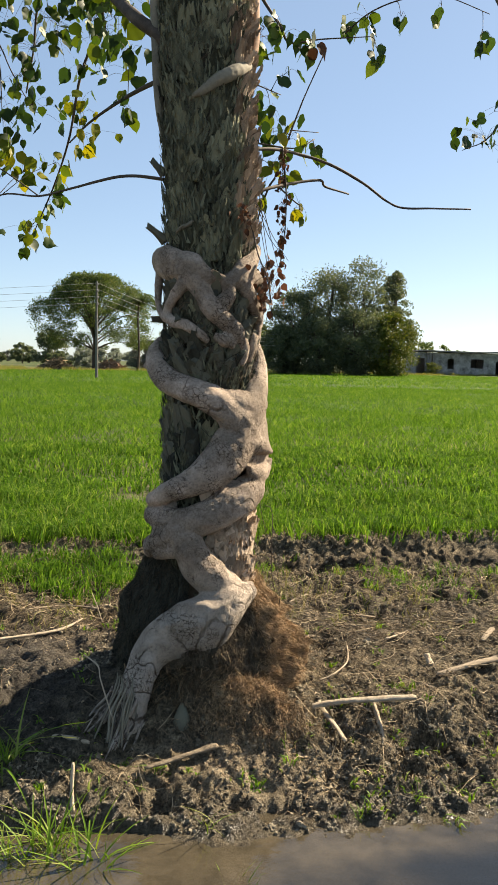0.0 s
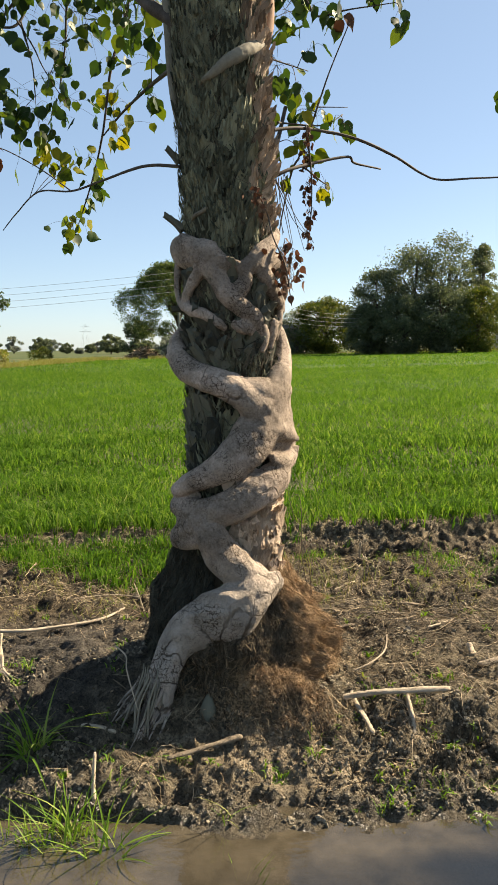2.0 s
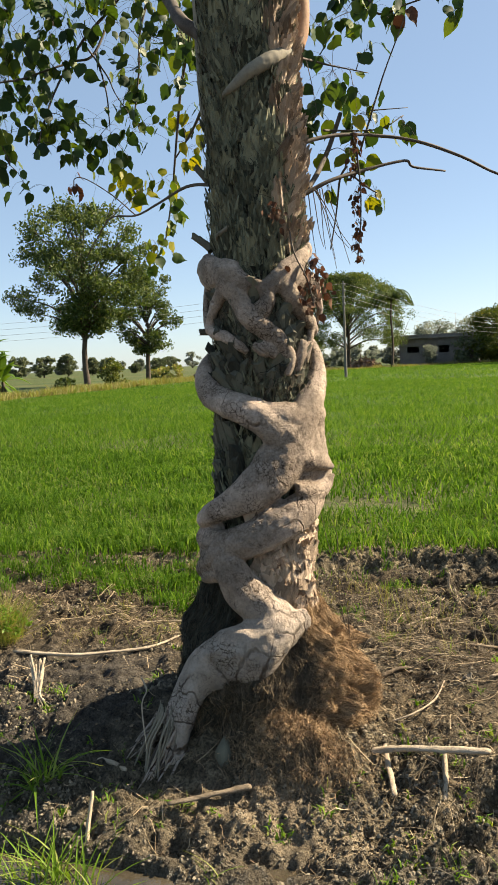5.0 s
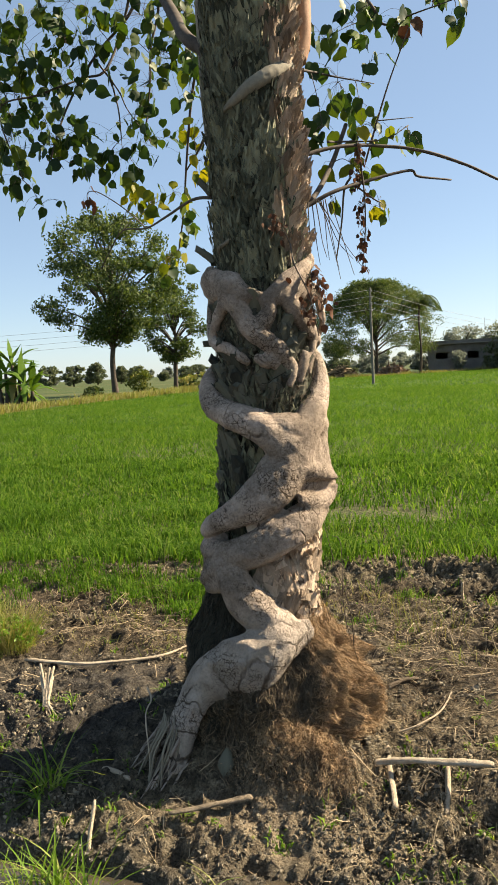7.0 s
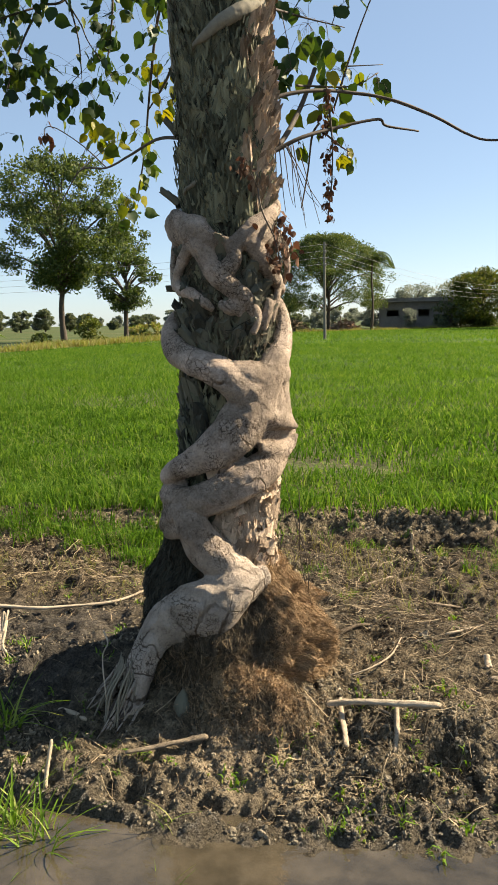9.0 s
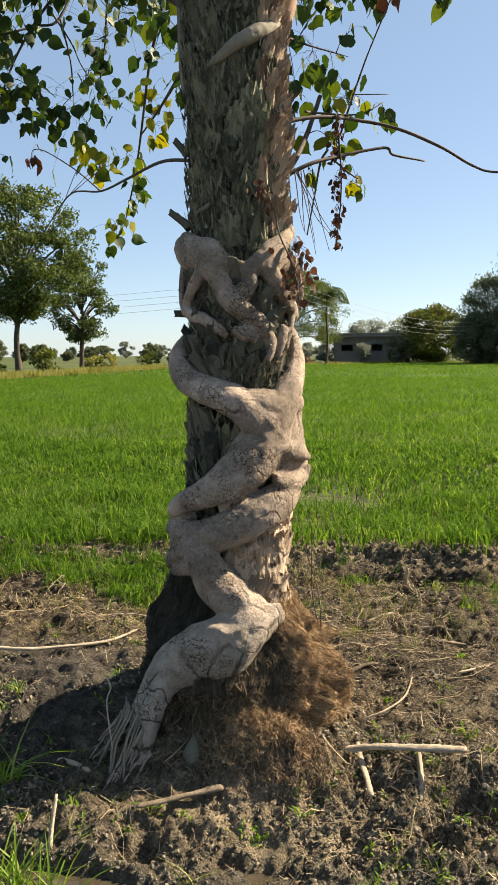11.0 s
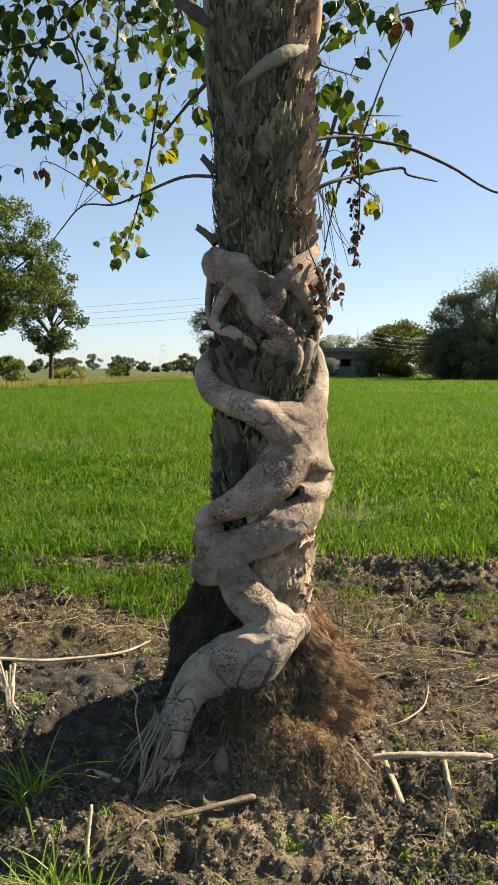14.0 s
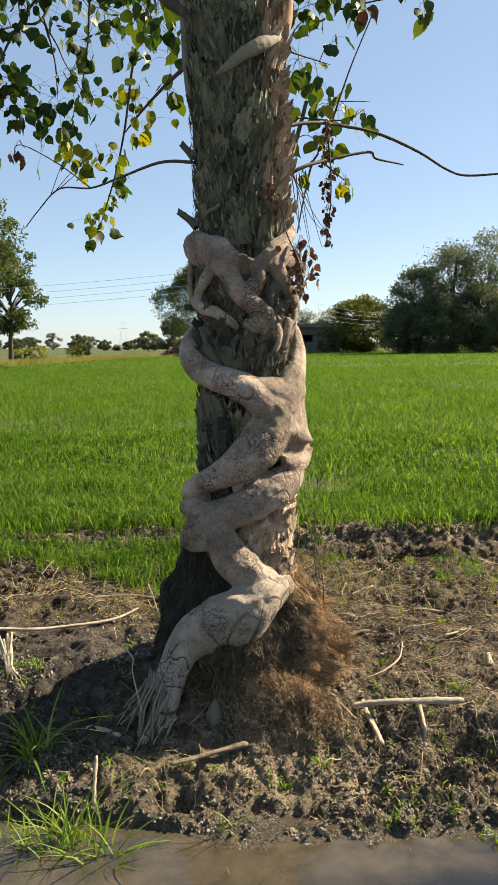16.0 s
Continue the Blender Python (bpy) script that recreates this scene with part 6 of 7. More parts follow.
def tuft(label, at, count, height, spread, seed, lean=0.35):
    """A grass tuft of single blades."""
    rng = random.Random(seed)
    z = max(on_ground(*at), 0.04)
    t = thing("grass_tuft", label, "grass", (*at, z), "grass tufts on the bank")
    for i in range(count):
        b = part("blade", TUFT_BLADES[i % 5], t)
        s = height * rng.uniform(0.45, 1.1)
        m = pose(rng.gauss(0, spread), rng.gauss(0, spread), -0.01, 0, 0, rng.uniform(0, 360)) @ pose(0, 0, 0, 0, 90 * abs(rng.gauss(0, lean)), 0)
        b.matrix_local = m @ Matrix.Diagonal((s, s * 1.05, s, 1))


def sparse_grass(name, label, category, spots, material):
    """Small weeds or grass that nobody could count, as one object."""
    vs, fs, off = [], [], 0
    for i, (x, y, count, height, spread, wid, lean) in enumerate(spots):
        rng = np.random.RandomState(900 + i)
        bx, by = x + rng.normal(0, spread, count), y + rng.normal(0, spread, count)
        base = np.stack([bx, by, np.maximum(ground_height(bx, by), 0.03) - 0.005], 1)
        v, f = blades(base, rng.uniform(0.45, 1.0, count) * height, rng.uniform(0.6, 1.3, count) * wid, rng.uniform(*lean, count), rng)
        vs.append(v), fs.append(f + off)
        off += len(v)
    tagged(new(name, mesh_of(name, np.concatenate(vs), np.concatenate(fs), material)), label, category, kind="stuff")


def weed_bush(at, seed):
    """A dry wispy weed with fine stalks and a skirt of small green leaves."""
    x, y = at
    z = on_ground(x, y)
    w = thing("weed_bush", "wispy half-dry weed growing beside the muddy bank", "weed", (x, y, z))
    r = np.random.RandomState(seed)
    n = 900
    a, q = r.uniform(0, 2 * np.pi, (n, 1)), r.uniform(0, 0.13, (n, 1))
    s = np.linspace(0, 1, 5)[None, :]
    h, lean = r.uniform(0.06, 0.26, (n, 1)), r.uniform(0.02, 0.13, (n, 1))
    px, py = np.cos(a) * (q + lean * s ** 1.5) + np.cumsum(r.normal(0, 0.006, (n, 5)), 1), np.sin(a) * (q + lean * s ** 1.5) + np.cumsum(r.normal(0, 0.006, (n, 5)), 1)
    v, f = strands(np.stack([px, py, h * s * (1 - 0.2 * s)], 2), r.uniform(0.001, 0.0028, n), r)
    tagged(part("stalk", mesh_of("stalk", v, f, DRYGRASS), w, "thin straw-coloured stalks"), kind="stuff")
    me, _ = crown_mesh("leaves", 0.07, (0.19, 0.07), "round", 60, 22, 0.011, 0.03, WEED, r)
    tagged(part("leaves", me, w, "small yellowish green leaves"), kind="stuff")


def make_tufts():
    tuft("bright grass tuft growing at the water's edge", (-0.56, 2.21), 60, 0.19, 0.03, 1, 0.22)
    tuft("bright grass tuft trailing into the water", (-0.43, 2.15), 64, 0.20, 0.035, 2, 0.55)
    tuft("thin grass tuft standing in shallow water", (-0.68, 2.15), 36, 0.14, 0.04, 3)
    tuft("long dark grass tuft in the tree's shade", (-0.78, 2.50), 50, 0.24, 0.02, 4, 0.5)
    tuft("small leafy grass tuft in the shade", (-0.88, 2.64), 22, 0.13, 0.05, 5)
    tuft("small grass shoot at the water's edge", (0.37, 2.36), 7, 0.08, 0.006, 6, 0.2)
    tuft("small grass shoot at the water's edge", (0.56, 2.45), 6, 0.07, 0.006, 7, 0.2)
    tuft("small grass shoot at the water's edge", (0.68, 2.49), 8, 0.08, 0.008, 8, 0.2)
    tuft("thin grass tuft on the muddy bank", (-0.10, 2.28), 10, 0.11, 0.012, 9, 0.3)
    tuft("submerged grass stems near the shore", (0.02, 2.05), 12, 0.12, 0.03, 10, 0.4)
    weed_bush((-1.58, 3.36), 5)
    weed_bush((-1.86, 3.50), 6)
    rng = random.Random(3)
    weeds, patches, dry = [], [], []
    for i in range(210):
        x, y = rng.uniform(-1.2, 1.4), (rng.uniform(2.36, 3.1) if i % 3 else rng.uniform(3.2, 4.4))
        if math.hypot(x - AXIS_X, y - 3.1) > 0.45:
            weeds.append((x, y, rng.randint(5, 14), rng.uniform(0.02, 0.055), rng.uniform(0.008, 0.02), 0.006, (0.4, 1.3)))
    for i in range(300):                              # the lush band on the shaded side of the furrow
        x = rng.uniform(-2.5, -0.42)
        y = rng.uniform(3.80, 4.75) + 0.05 * (x + 1.2)
        if rng.random() < -0.25 + 1.0 * (y - 3.80) + 1.5 * (vnoise(np.array([x * 2.3]), np.array([y * 3.0]), 44)[0] - 0.35):
            patches.append((x, y, rng.randint(24, 60), rng.uniform(0.08, 0.15), rng.uniform(0.03, 0.07), 0.0055, (0.3, 1.1)))
    for i in range(46):                               # few tufts on the broken soil
        x, y = rng.uniform(-0.15, 2.2), rng.uniform(4.05, 4.95)
        patches.append((x, y, rng.randint(8, 26), rng.uniform(0.06, 0.13), rng.uniform(0.02, 0.05), 0.0045, (0.3, 1.0)))
    for i in range(12):
        dry.append((rng.uniform(0.02, 0.34), rng.uniform(3.6, 4.5), 9, rng.uniform(0.10, 0.24), 0.05, 0.0022, (0.2, 0.9)))
    for i in range(90):
        dry.append((rng.uniform(-2.0, 2.0), rng.uniform(3.5, 4.7), 16, rng.uniform(0.05, 0.12), 0.06, 0.003, (0.6, 1.4)))
    sparse_grass("bank_weeds", "tiny green weeds sprouting from the mud", "weeds", weeds, WEED)
    sparse_grass("edge_grass", "patchy green grass before the crop's edge", "grass", patches, BLADE)
    sparse_grass("withered_grass", "wispy dry grass on the litter strip", "grass", dry, DRYGRASS)


make_tufts()


# ---- distance ----
def far_tree(label, x, y, height, width, clear, seed, shape="round", clumps=70, per=70, leaf=0.22, material=None, trunk=0.22, name="tree", group="", fork=0.3, limbs=14, clump=None):
    """A tapered trunk, forked limbs that reach into the crown, and a crown of many leaves."""
    rng = np.random.RandomState(seed)
    z0 = on_ground(x, y) - 0.05
    t = thing(name, label, "tree", (x, y, z0), group)
    half = (width / 2, (height - clear) / 2)
    me, c = crown_mesh("crown", clear + half[1], half, shape, clumps, per, leaf, clump or min(half) * 0.34, material or CROWN, rng)
    part("crown", me, t)
    bm = bmesh.new()
    top = Vector((rng.uniform(-0.3, 0.3), 0, clear + half[1] * 1.1))
    f = Vector((rng.uniform(-0.15, 0.15), 0, height * fork))
    tube(bm, spline([(0, 0, -0.1), f, f.lerp(top, 0.5) + Vector((0.2, 0, 0)), top], [trunk * 1.25, trunk, trunk * 0.7, trunk * 0.3], 5), 9, 0.15, seed)
    for k in range(min(limbs, clumps)):
        e = Vector(c[k])
        s = f.lerp(top, min(0.9, max(0.0, (e.z - f.z) / max(top.z - f.z, 0.1) * 0.45)))
        m = s.lerp(e, 0.5) + Vector((0, 0, 0.1 * (e - s).length))
        tube(bm, spline([s, m, e], [trunk * 0.5, trunk * 0.32, trunk * 0.1], 4), 6)
    part("trunk", from_bm("trunk", bm, TRUNK), t)
    return t


def make_far_trees():
    # by the left side of the field
    far_tree("tall airy tree with forked trunk on a field bund", -27.3, 49.0, 12.2, 9.8, 4.0, 1, "round", 165, 170, 0.125, CROWN, 0.19, fork=0.2, limbs=44, clump=0.95)
    far_tree("slender leafy tree on a field bund", -28.5, 61.0, 9.6, 5.8, 2.6, 2, "tall", 80, 150, 0.13, CROWN, 0.17, fork=0.25, limbs=24, clump=0.7)
    far_tree("spreading umbrella-shaped acacia behind the field", -20.2, 104.0, 11.6, 16.0, 3.0, 3, "umbrella", 420, 180, 0.115, ACACIA, 0.24, fork=0.14, limbs=44, clump=1.05)
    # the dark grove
    for i, (x, y, h, w, c, m, s) in enumerate(((5.4, 97, 9.6, 7.4, 0.4, CROWN_HAZED, "round"), (9.6, 99, 12.6, 9.0, 0.5, CROWN_HAZED, "round"), (13.4, 98, 13.4, 8.6, 0.5, CROWN_HAZED, "round"), (17.6, 100, 12.6, 4.6, 0.5, CROWN_HAZED, "tall"),
                                              (16.2, 94, 7.0, 6.5, 0.2, CROWN_LIGHT, "round"), (8.0, 94, 6.5, 7.0, 0.2, CROWN_HAZED, "round"), (12.4, 94, 7.5, 7.0, 0.2, CROWN_HAZED, "round"), (3.8, 96, 5.5, 5.0, 0.2, CROWN_HAZED, "round"))):
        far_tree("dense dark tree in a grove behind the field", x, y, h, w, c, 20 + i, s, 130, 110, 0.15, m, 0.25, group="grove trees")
    far_tree("rounded bushy tree beside the grove", -1.2, 108.0, 7.0, 9.0, 0.3, 40, "round", 150, 150, 0.17, CROWN_LIGHT, 0.2, group="grove trees")
    far_tree("low bush beside a grey house", -5.0, 106.0, 3.4, 4.5, 0.1, 41, "round", 34, 60, 0.2, CROWN_HAZED, 0.1, name="bush")
    far_tree("small broad tree behind a ruined shed", 41.0, 160.0, 4.4, 7.0, 0.8, 42, "round", 40, 60, 0.25, CROWN, 0.2)
    far_tree("tree behind a ruined shed", 33.0, 150.0, 5.6, 9.0, 0.8, 43, "round", 40, 60, 0.25, CROWN, 0.2)
    far_tree("pale bushy tree behind the acacia", -15.5, 118.0, 3.6, 7.0, 0.3, 44, "round", 70, 110, 0.16, HAZE_PALE, 0.15)
    far_tree("scrubby tree beside the acacia", -24.5, 125.0, 3.2, 8.0, 0.2, 45, "round", 70, 110, 0.16, HAZE_PALE, 0.15)
    far_tree("grey-green tree behind a farm house", -11.5, 128.0, 6.2, 8.5, 0.6, 46, "round", 80, 110, 0.18, HAZE_PALE, 0.2)
    far_tree("grey-green tree behind a farm house", -4.5, 126.0, 6.8, 9.0, 0.6, 47, "round", 80, 110, 0.18, HAZE_PALE, 0.2)
    # tree line along the horizon
    rng = random.Random(9)
    for i in range(34):
        a = -0.86 + i * 0.0265 + rng.uniform(-0.008, 0.008)
        d = rng.uniform(230, 420)
        h = rng.uniform(0.008, 0.021) * d
        if abs(a + 0.33) < 0.02:
            h *= 0.5
        far_tree("distant round tree on the horizon", a * d, d, h, h * rng.uniform(0.9, 1.6), h * 0.15, 60 + i, "round", 26, 44, 0.65, HAZE_PALE, 0.35, group="horizon trees", limbs=5)
    # single trees standing in the fields at middle distance
    for i, (x, y, high, wide) in enumerate(((-107, 156.8, 6.0, 8.3), (-99.6, 155.7, 5.5, 6.0), (-100.3, 167, 6.3, 5.0), (-97.9, 174, 5.1, 4.2), (-91.8, 172, 5.0, 5.0), (-93.2, 188, 2.7, 3.6), (-90.7, 195, 4.3, 6.7),
                                      (-99.8, 185, 4.2, 5.9), (-93.5, 210, 4.9, 7.3), (-77.6, 206, 5.4, 6.5), (-84.2, 246, 4.0, 5.5), (-80.3, 258, 3.4, 4.6), (-54.7, 192.6, 5.7, 7.1),
                                      (-38, 150, 7.5, 8.0), (-33.5, 142, 3.0, 5.5), (-29.5, 140, 2.6, 3.5))):
        h, w = high * 0.8, wide * 0.88
        far_tree("round tree standing in far fields", x, y, h, w, h * 0.15, 140 + i, "round", 50, 60, 0.30, CROWN_HAZED, 0.16, group="field trees", limbs=8)


make_far_trees()


def make_pole():
    x, y = -10.15, 53.0
    z = on_ground(x, y)
    p = thing("utility_pole", "slim grey cement power pole in the field", "pole", (x, y, z))
    bm = bmesh.new()
    bmesh.ops.create_cone(bm, cap_ends=True, segments=10, radius1=0.10, radius2=0.07, depth=6.4, matrix=Matrix.Translation((0, 0, 3.1)))
    part("post", from_bm("post", bm, POLE, False), p)
    for k in range(4):
        bm = bmesh.new()
        bmesh.ops.create_cone(bm, cap_ends=True, segments=8, radius1=0.045, radius2=0.03, depth=0.14, matrix=Matrix.Translation((0.11, -0.05, 6.1 - 0.42 * k)))
        part("insulator", from_bm("insulator", bm, WHITEWASH), p)
    for k in range(4):
        for ex, ey, ez, sag in ((-66.0, 47.0, 6.4, 1.3), (3.4, 96.0, 5.0, 0.9)):
            a, b = Vector((x + 0.11, y - 0.05, z + 6.17 - 0.42 * k)), Vector((ex, ey, ez - 0.42 * k))
            pts = [(a.lerp(b, i / 16) - Vector((0, 0, sag * 4 * (i / 16) * (1 - i / 16))), 0.009) for i in range(17)]
            bm = bmesh.new()
            tube(bm, pts, 5)
            tagged(new("power_line", from_bm("power_line", bm, WIRE)), "thin sagging power line over the field", "cable", "power lines")


make_pole()


def wall(bm, w, h, t, holes, y=0.0):
    """A wall along x of width w, built round its openings (x0, x1, z0, z1)."""
    xs = sorted({0.0, w, *[v for o in holes for v in o[:2]]})
    zs = sorted({0.0, h, *[v for o in holes for v in o[2:]]})
    for x0, x1 in zip(xs, xs[1:]):
        for z0, z1 in zip(zs, zs[1:]):
            cx, cz = (x0 + x1) / 2, (z0 + z1) / 2
            if not any(o[0] < cx < o[1] and o[2] < cz < o[3] for o in holes):
                box(bm, (cx, y, cz), (x1 - x0, t, z1 - z0))
    bmesh.ops.remove_doubles(bm, verts=bm.verts, dist=0.001)


def make_house():
    x, y = -14.6, 111.0
    z = on_ground(x, y) - 0.05
    h = thing("farm_house", "low unplastered grey house with a flat roof", "house", (x, y, z))
    for nm, yy, holes in (("wall", 0.0, [(1.0, 2.6, 1.7, 2.5), (5.2, 6.6, 1.6, 2.6)]), ("wall", 6.0, [])):
        bm = bmesh.new()
        wall(bm, 10.4, 3.6, 0.25, holes, yy)
        part(nm, from_bm(nm, bm, PLASTER, False), h)
    for xx in (0.12, 10.28):
        bm = bmesh.new()
        box(bm, (xx, 3.0, 1.8), (0.25, 5.75, 3.6))
        part("wall", from_bm("wall", bm, PLASTER, False), h)
    bm = bmesh.new()
    box(bm, (5.2, 2.9, 3.68), (11.4, 7.4, 0.16))
    part("roof", from_bm("roof", bm, ROOFING, False), h)
    bm = bmesh.new()
    box(bm, (5.2, -0.62, 3.93), (11.2, 0.14, 0.34))
    part("parapet", from_bm("parapet", bm, PLASTER, False), h)
    for x0, w in ((1.0, 1.6), (5.2, 1.4)):
        bm = bmesh.new()
        box(bm, (x0 + w / 2, -0.17, 2.6), (w + 0.4, 0.3, 0.08))
        part("window_hood", from_bm("window_hood", bm, PLASTER, False), h)
    bm = bmesh.new()
    tube(bm, [(Vector((0.2, 0.5, 3.7)), 0.035), (Vector((1.2, 0.5, 6.0)), 0.03)], 6)
    part("roof_mast", from_bm("roof_mast", bm, TRUNK), h)
    bm = bmesh.new()
    tube(bm, [(Vector((7.2, 3.5, 3.7)), 0.03), (Vector((7.2, 3.5, 7.0)), 0.02)], 6)
    part("antenna", from_bm("antenna", bm, WIRE), h)


make_house()


def make_shed():
    x, y = 24.6, 125.0
    z = on_ground(x, y) - 0.05
    h = thing("ruined_shed", "long ruined shed with peeling whitewash and a broken roof", "shed", (x, y, z))
    bm = bmesh.new()
    wall(bm, 18.0, 3.5, 0.3, [(1.2, 2.5, 0.0, 2.7), (6.0, 7.0, 1.0, 2.6), (9.6, 11.6, 1.2, 2.6), (13.5, 14.4, 0.0, 2.3)])
    part("wall", from_bm("wall", bm, WHITEWASH, False), h)
    for xx in (0.15, 5.0, 12.0, 17.85):
        bm = bmesh.new()
        box(bm, (xx, 2.6, 1.75), (0.3, 4.9, 3.5))
        part("wall", from_bm("wall", bm, WHITEWASH, False), h)
    bm = bmesh.new()
    wall(bm, 18.0, 3.5, 0.3, [], 5.2)
    part("wall", from_bm("wall", bm, PLASTER, False), h)
    for x0, w, tilt in ((1.6, 8.6, 1.2), (10.4, 7.8, -1.4)):
        bm = bmesh.new()
        box(bm, (x0 + w / 2, 2.4, 3.72), (w, 6.6, 0.18), (0, tilt, 0))
        part("roof_slab", from_bm("roof_slab", bm, ROOFING, False), h)
    for xx in (2.9, 3.8):
        bm = bmesh.new()
        box(bm, (xx, -0.4, 1.75), (0.35, 0.35, 3.5))
        part("pillar", from_bm("pillar", bm, PLASTER, False), h)


make_shed()


def make_far_palm():
    x, y = -13.75, 98.0
    z = on_ground(x, y) - 0.05
    t = thing("palm_tree", "slim feathery palm behind the field", "tree", (x, y, z))
    bm = bmesh.new()
    tube(bm, spline([(0, 0, 0), (0.15, 0, 3), (0.0, 0, 6), (0.1, 0, 8.3)], [0.17, 0.13, 0.11, 0.12], 5), 9, 0.1)
    part("trunk", from_bm("trunk", bm, TRUNK), t)
    rng = random.Random(2)
    for k in range(30):
        a, up = k * 2.4, rng.uniform(-0.5, 1.0)
        d = Vector((math.cos(a), math.sin(a), 0))
        base = Vector((0.1, 0, 8.25))
        p = [base, base + d * 0.9 + Vector((0, 0, 0.75 * up + 0.3)), base + d * 1.9 + Vector((0, 0, 0.7 * up)), base + d * 2.5 + Vector((0, 0, 0.1 * up - 0.8))]
        sp = spline(p, [0.03, 0.025, 0.018, 0.01], 12)
        vs, fs = [], []
        side = d.cross(Vector((0, 0, 1)))
        for i, (q, _) in enumerate(sp[2:]):
            for s in (-1, 1):
                e = q + side * s * 0.42 + d * 0.2 - Vector((0, 0, 0.22 + 0.1 * rng.random()))
                n = len(vs)
                vs += [q - d * 0.05, q + d * 0.05, e]
                fs.append((n, n + 1, n + 2))
        bm = bmesh.new()
        tube(bm, sp, 4)
        fr = part("frond", from_bm("frond", bm, CROWN_LIGHT), t)
        tagged(part("leaflet", mesh_of("leaflet", np.array([v[:] for v in vs]), np.array(fs), CROWN), fr), kind="stuff")


make_far_palm()


def make_banana():
    x, y = -27.6, 38.0
    z = on_ground(x, y)
    t = thing("banana_plant", "clump of banana plants with torn drooping leaves", "plant", (x, y, z))
    rng = random.Random(6)
    for s in range(6):
        sx, sy, h = -1.0 + 0.45 * s, rng.uniform(-0.4, 0.4), (1.0, 1.9, 2.3, 1.5, 1.2, 0.8)[s]
        bm = bmesh.new()
        tube(bm, spline([(sx, sy, -0.05), (sx + 0.05, sy, h * 0.5), (sx, sy, h)], [0.16, 0.13, 0.08], 5), 9)
        part("stem", from_bm("stem", bm, TRUNK), t, "dark sheathed stem")
        for k in range(9):
            a, up = rng.uniform(0, 6.28), (84, 62, 50, 40, 30, 12, -10, -35, -60)[k] + rng.uniform(-8, 8)
            b, ln = Vector((sx, sy, h * (1.0 if k < 6 else 0.75))), rng.uniform(1.7, 2.5) * (1.0 if k < 6 else 0.6)
            d = Vector((math.cos(a) * math.cos(radians(up)), math.sin(a) * math.cos(radians(up)), math.sin(radians(up)))) * ln
            sag = 0.25 + 0.5 * math.cos(radians(up))
            sp = spline([b, b + d * 0.2 + Vector((0, 0, 0.08)), b + d * 0.6 - Vector((0, 0, sag * 0.15)), b + d - Vector((0, 0, sag))], [0.03, 0.18, 0.23, 0.02], 7)
            side = Vector((-math.sin(a), math.cos(a), 0))
            vs, fs = [], []
            for q, w in sp:
                tear = rng.uniform(0.72, 1.1)
                vs += [q - side * w * tear - Vector((0, 0, w * 0.4)), q, q + side * w * tear - Vector((0, 0, w * 0.4))]
            for i in range(len(sp) - 1):
                o = 3 * i
                fs += [(o, o + 1, o + 4, o + 3), (o + 1, o + 2, o + 5, o + 4)]
            part("leaf", mesh_of("leaf", np.array([v[:] for v in vs]), np.array(fs), BANANA if k < 8 else DRYGRASS, True), t)


make_banana()


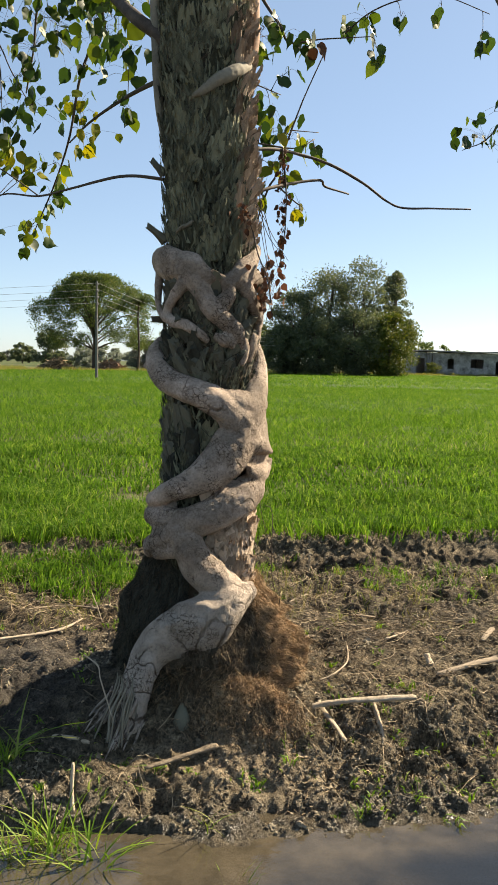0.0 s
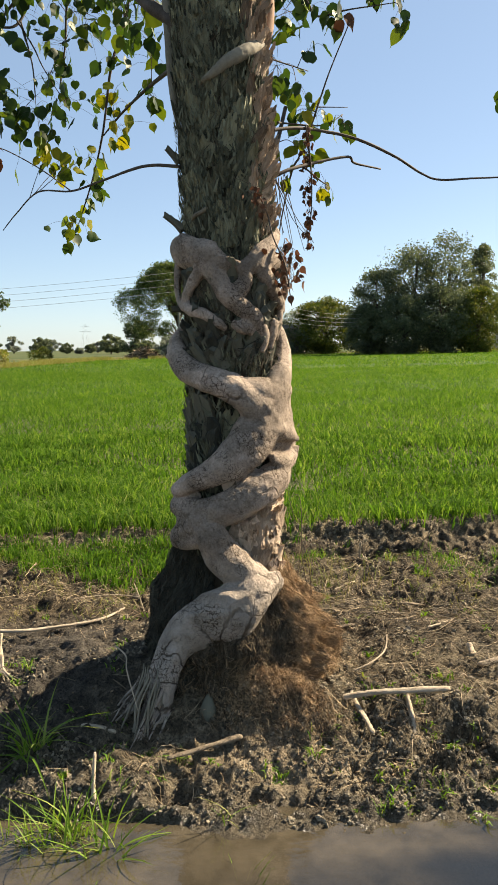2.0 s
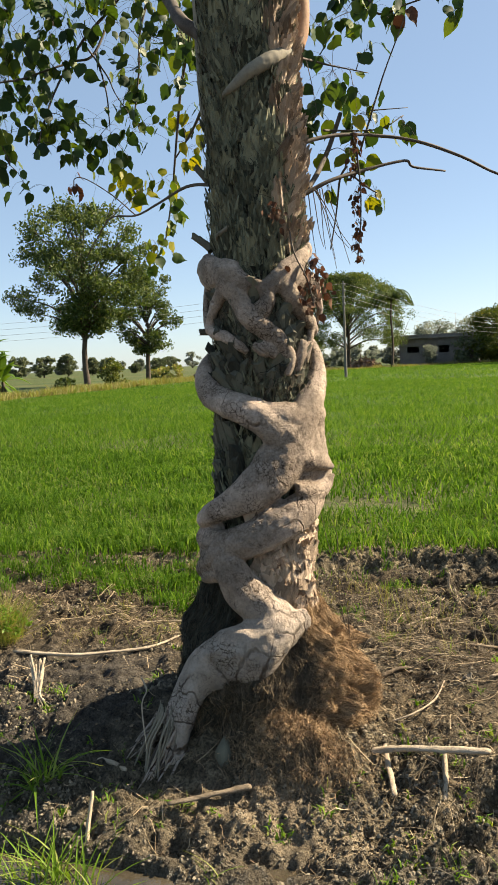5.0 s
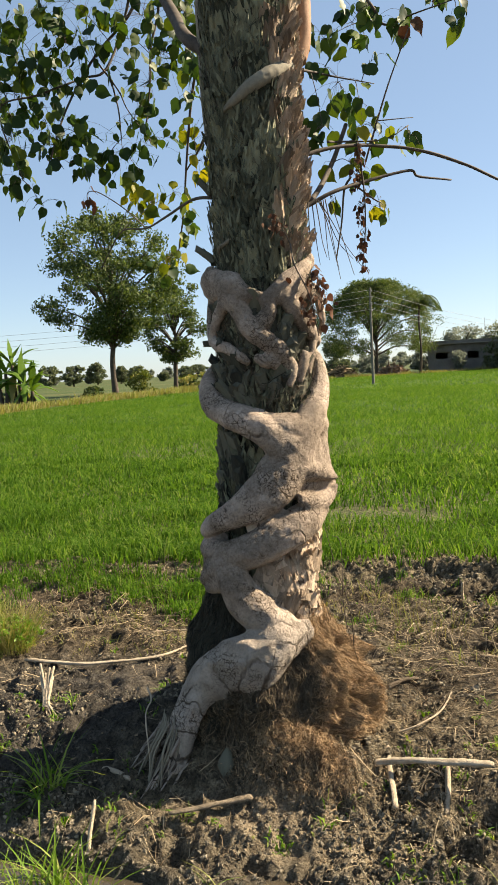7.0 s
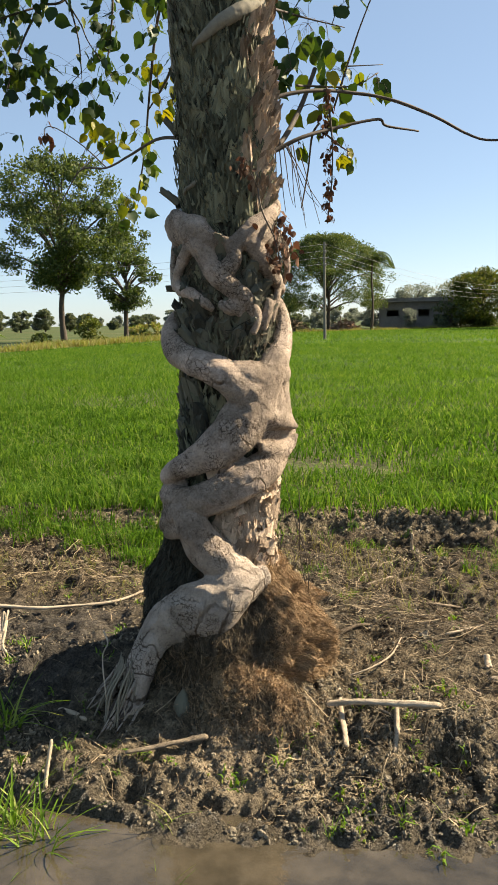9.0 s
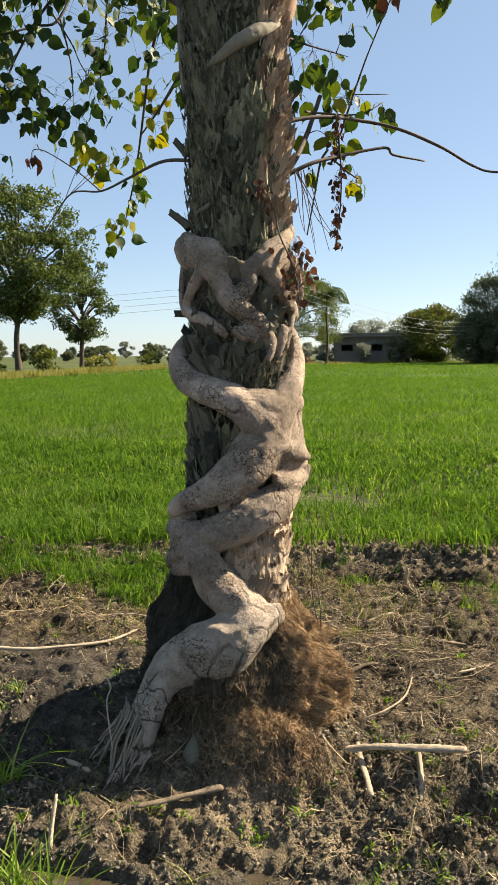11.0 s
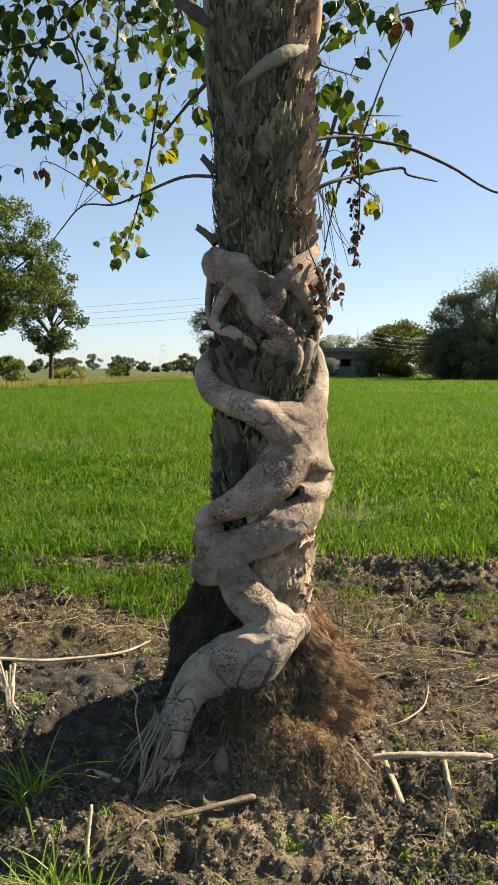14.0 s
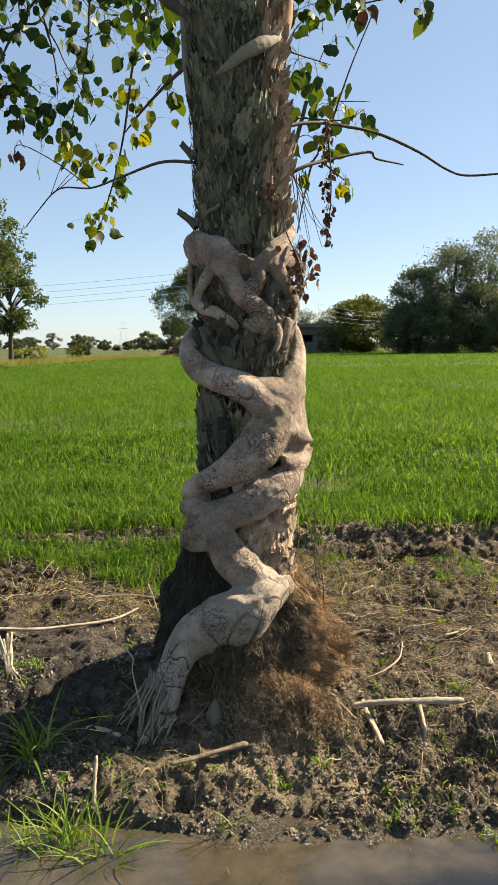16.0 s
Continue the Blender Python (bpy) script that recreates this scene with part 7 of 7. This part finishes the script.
def make_verges():
    """Rough dry grass along the bunds round the field, and the low scrub on them."""
    rng = np.random.RandomState(23)
    n = 26000
    y = rng.uniform(24, 90, n)
    x = left_edge(y) - np.abs(rng.normal(0, 1.6, n)) - 0.2
    n2 = 14000
    x2 = rng.uniform(-26, 42, n2)
    y2 = rear_edge(x2) + np.abs(rng.normal(0, 1.3, n2))
    x, y = np.concatenate([x, x2]), np.concatenate([y, y2])
    keep = fbm(x * 0.5, y * 0.5, 3, 70) > 0.40
    x, y = x[keep], y[keep]
    h = rng.uniform(0.15, 0.5, len(x)) * (0.4 + fbm(x * 0.3, y * 0.3, 3, 71))
    base = np.stack([x, y, ground_height(x, y) - 0.02], 1)
    v, f = blades(base, h, rng.uniform(0.04, 0.10, len(x)), rng.uniform(0.2, 0.8, len(x)), rng, 1)
    tagged(new("verge_grass", mesh_of("verge_grass", v, f, DRYGRASS)), "straw-coloured rough grass along the field bunds", "grass", kind="stuff")
    for i, (bx, by, w, h, m, lab, nm) in enumerate(((-31.5, 72, 3.2, 1.3, DRYGRASS, "dry brown shrub on a field bund", "shrub"), (-34, 75, 2.4, 1.1, CROWN, "low green shrub on a field bund", "shrub"), (-29.0, 56, 2.6, 1.6, CROWN_LIGHT, "leggy green shrub on a field bund", "shrub"),
                                               (-26.0, 44, 1.6, 0.7, CROWN, "low shrub beside a tree", "shrub"), (-36, 96, 3.0, 1.5, CROWN_LIGHT, "small green shrub behind the crop", "shrub"), (27.5, 122, 3.0, 1.6, CROWN_LIGHT, "green bush before a ruined shed", "bush"), (-10.2, 108.5, 1.3, 2.4, HAZE_PALE, "green bush before a grey house", "bush"))):
        r = np.random.RandomState(400 + i)
        me, _ = crown_mesh("shrub", h * 0.5, (w / 2, h / 2), "round", 26, 40, 0.14, h * 0.3, m, r)
        ob = new(nm, me)
        ob.location = (bx, by, on_ground(bx, by) + 0.05)
        tagged(ob, lab, "shrub")
    # heap of brushwood and rubble by the acacia
    r = np.random.RandomState(90)
    for (px, py, w, h, lab) in ((-24.8, 103, 5.0, 1.6, "heap of cut brushwood behind the field"), (-17.6, 101, 4.0, 1.5, "heap of reddish rubble behind the field")):
        k = 500
        a, q = r.uniform(0, 6.28, k), r.uniform(0, 1, k) ** 0.6
        cx, cy = px + np.cos(a) * q * w / 2, py + np.sin(a) * q * 1.2
        cz = on_ground(px, py) + h * (1 - q ** 1.3) * r.uniform(0.1, 1, k)
        d = r.normal(size=(k, 3)) * np.array([1, 1, 0.45])
        d = d / np.linalg.norm(d, axis=1, keepdims=True) * r.uniform(0.2, 0.7, k)[:, None]
        c = np.stack([cx, cy, cz], 1)
        p = np.stack([c - d, c, c + d], 1)
        v, f = strands(p, r.uniform(0.06, 0.22, k), r)
        nm = "brushwood_heap" if "brush" in lab else "rubble_heap"
        tagged(new(nm, mesh_of(nm, v, f, STRAW if nm[0] == "b" else BRICKRUBBLE)), lab, "heap", kind="stuff")


make_verges()


def make_tower():
    a, d = -0.318, 420.0
    t = thing("lattice_tower", "faint lattice power tower on the horizon", "tower", (a * d, d, 0.3))
    for sx in (-1, 1):
        for sy in (-1, 1):
            bm = bmesh.new()
            tube(bm, [(Vector((2.0 * sx, 2.0 * sy, 0)), 0.045), (Vector((0.3 * sx, 0.3 * sy, 15)), 0.03)], 4)
            part("leg", from_bm("leg", bm, WIRE), t)
    for z, w in ((11, 3.2), (13.5, 2.4)):
        bm = bmesh.new()
        box(bm, (0, 0, z), (w * 2, 0.07, 0.07))
        part("crossarm", from_bm("crossarm", bm, WIRE, False), t)


make_tower()
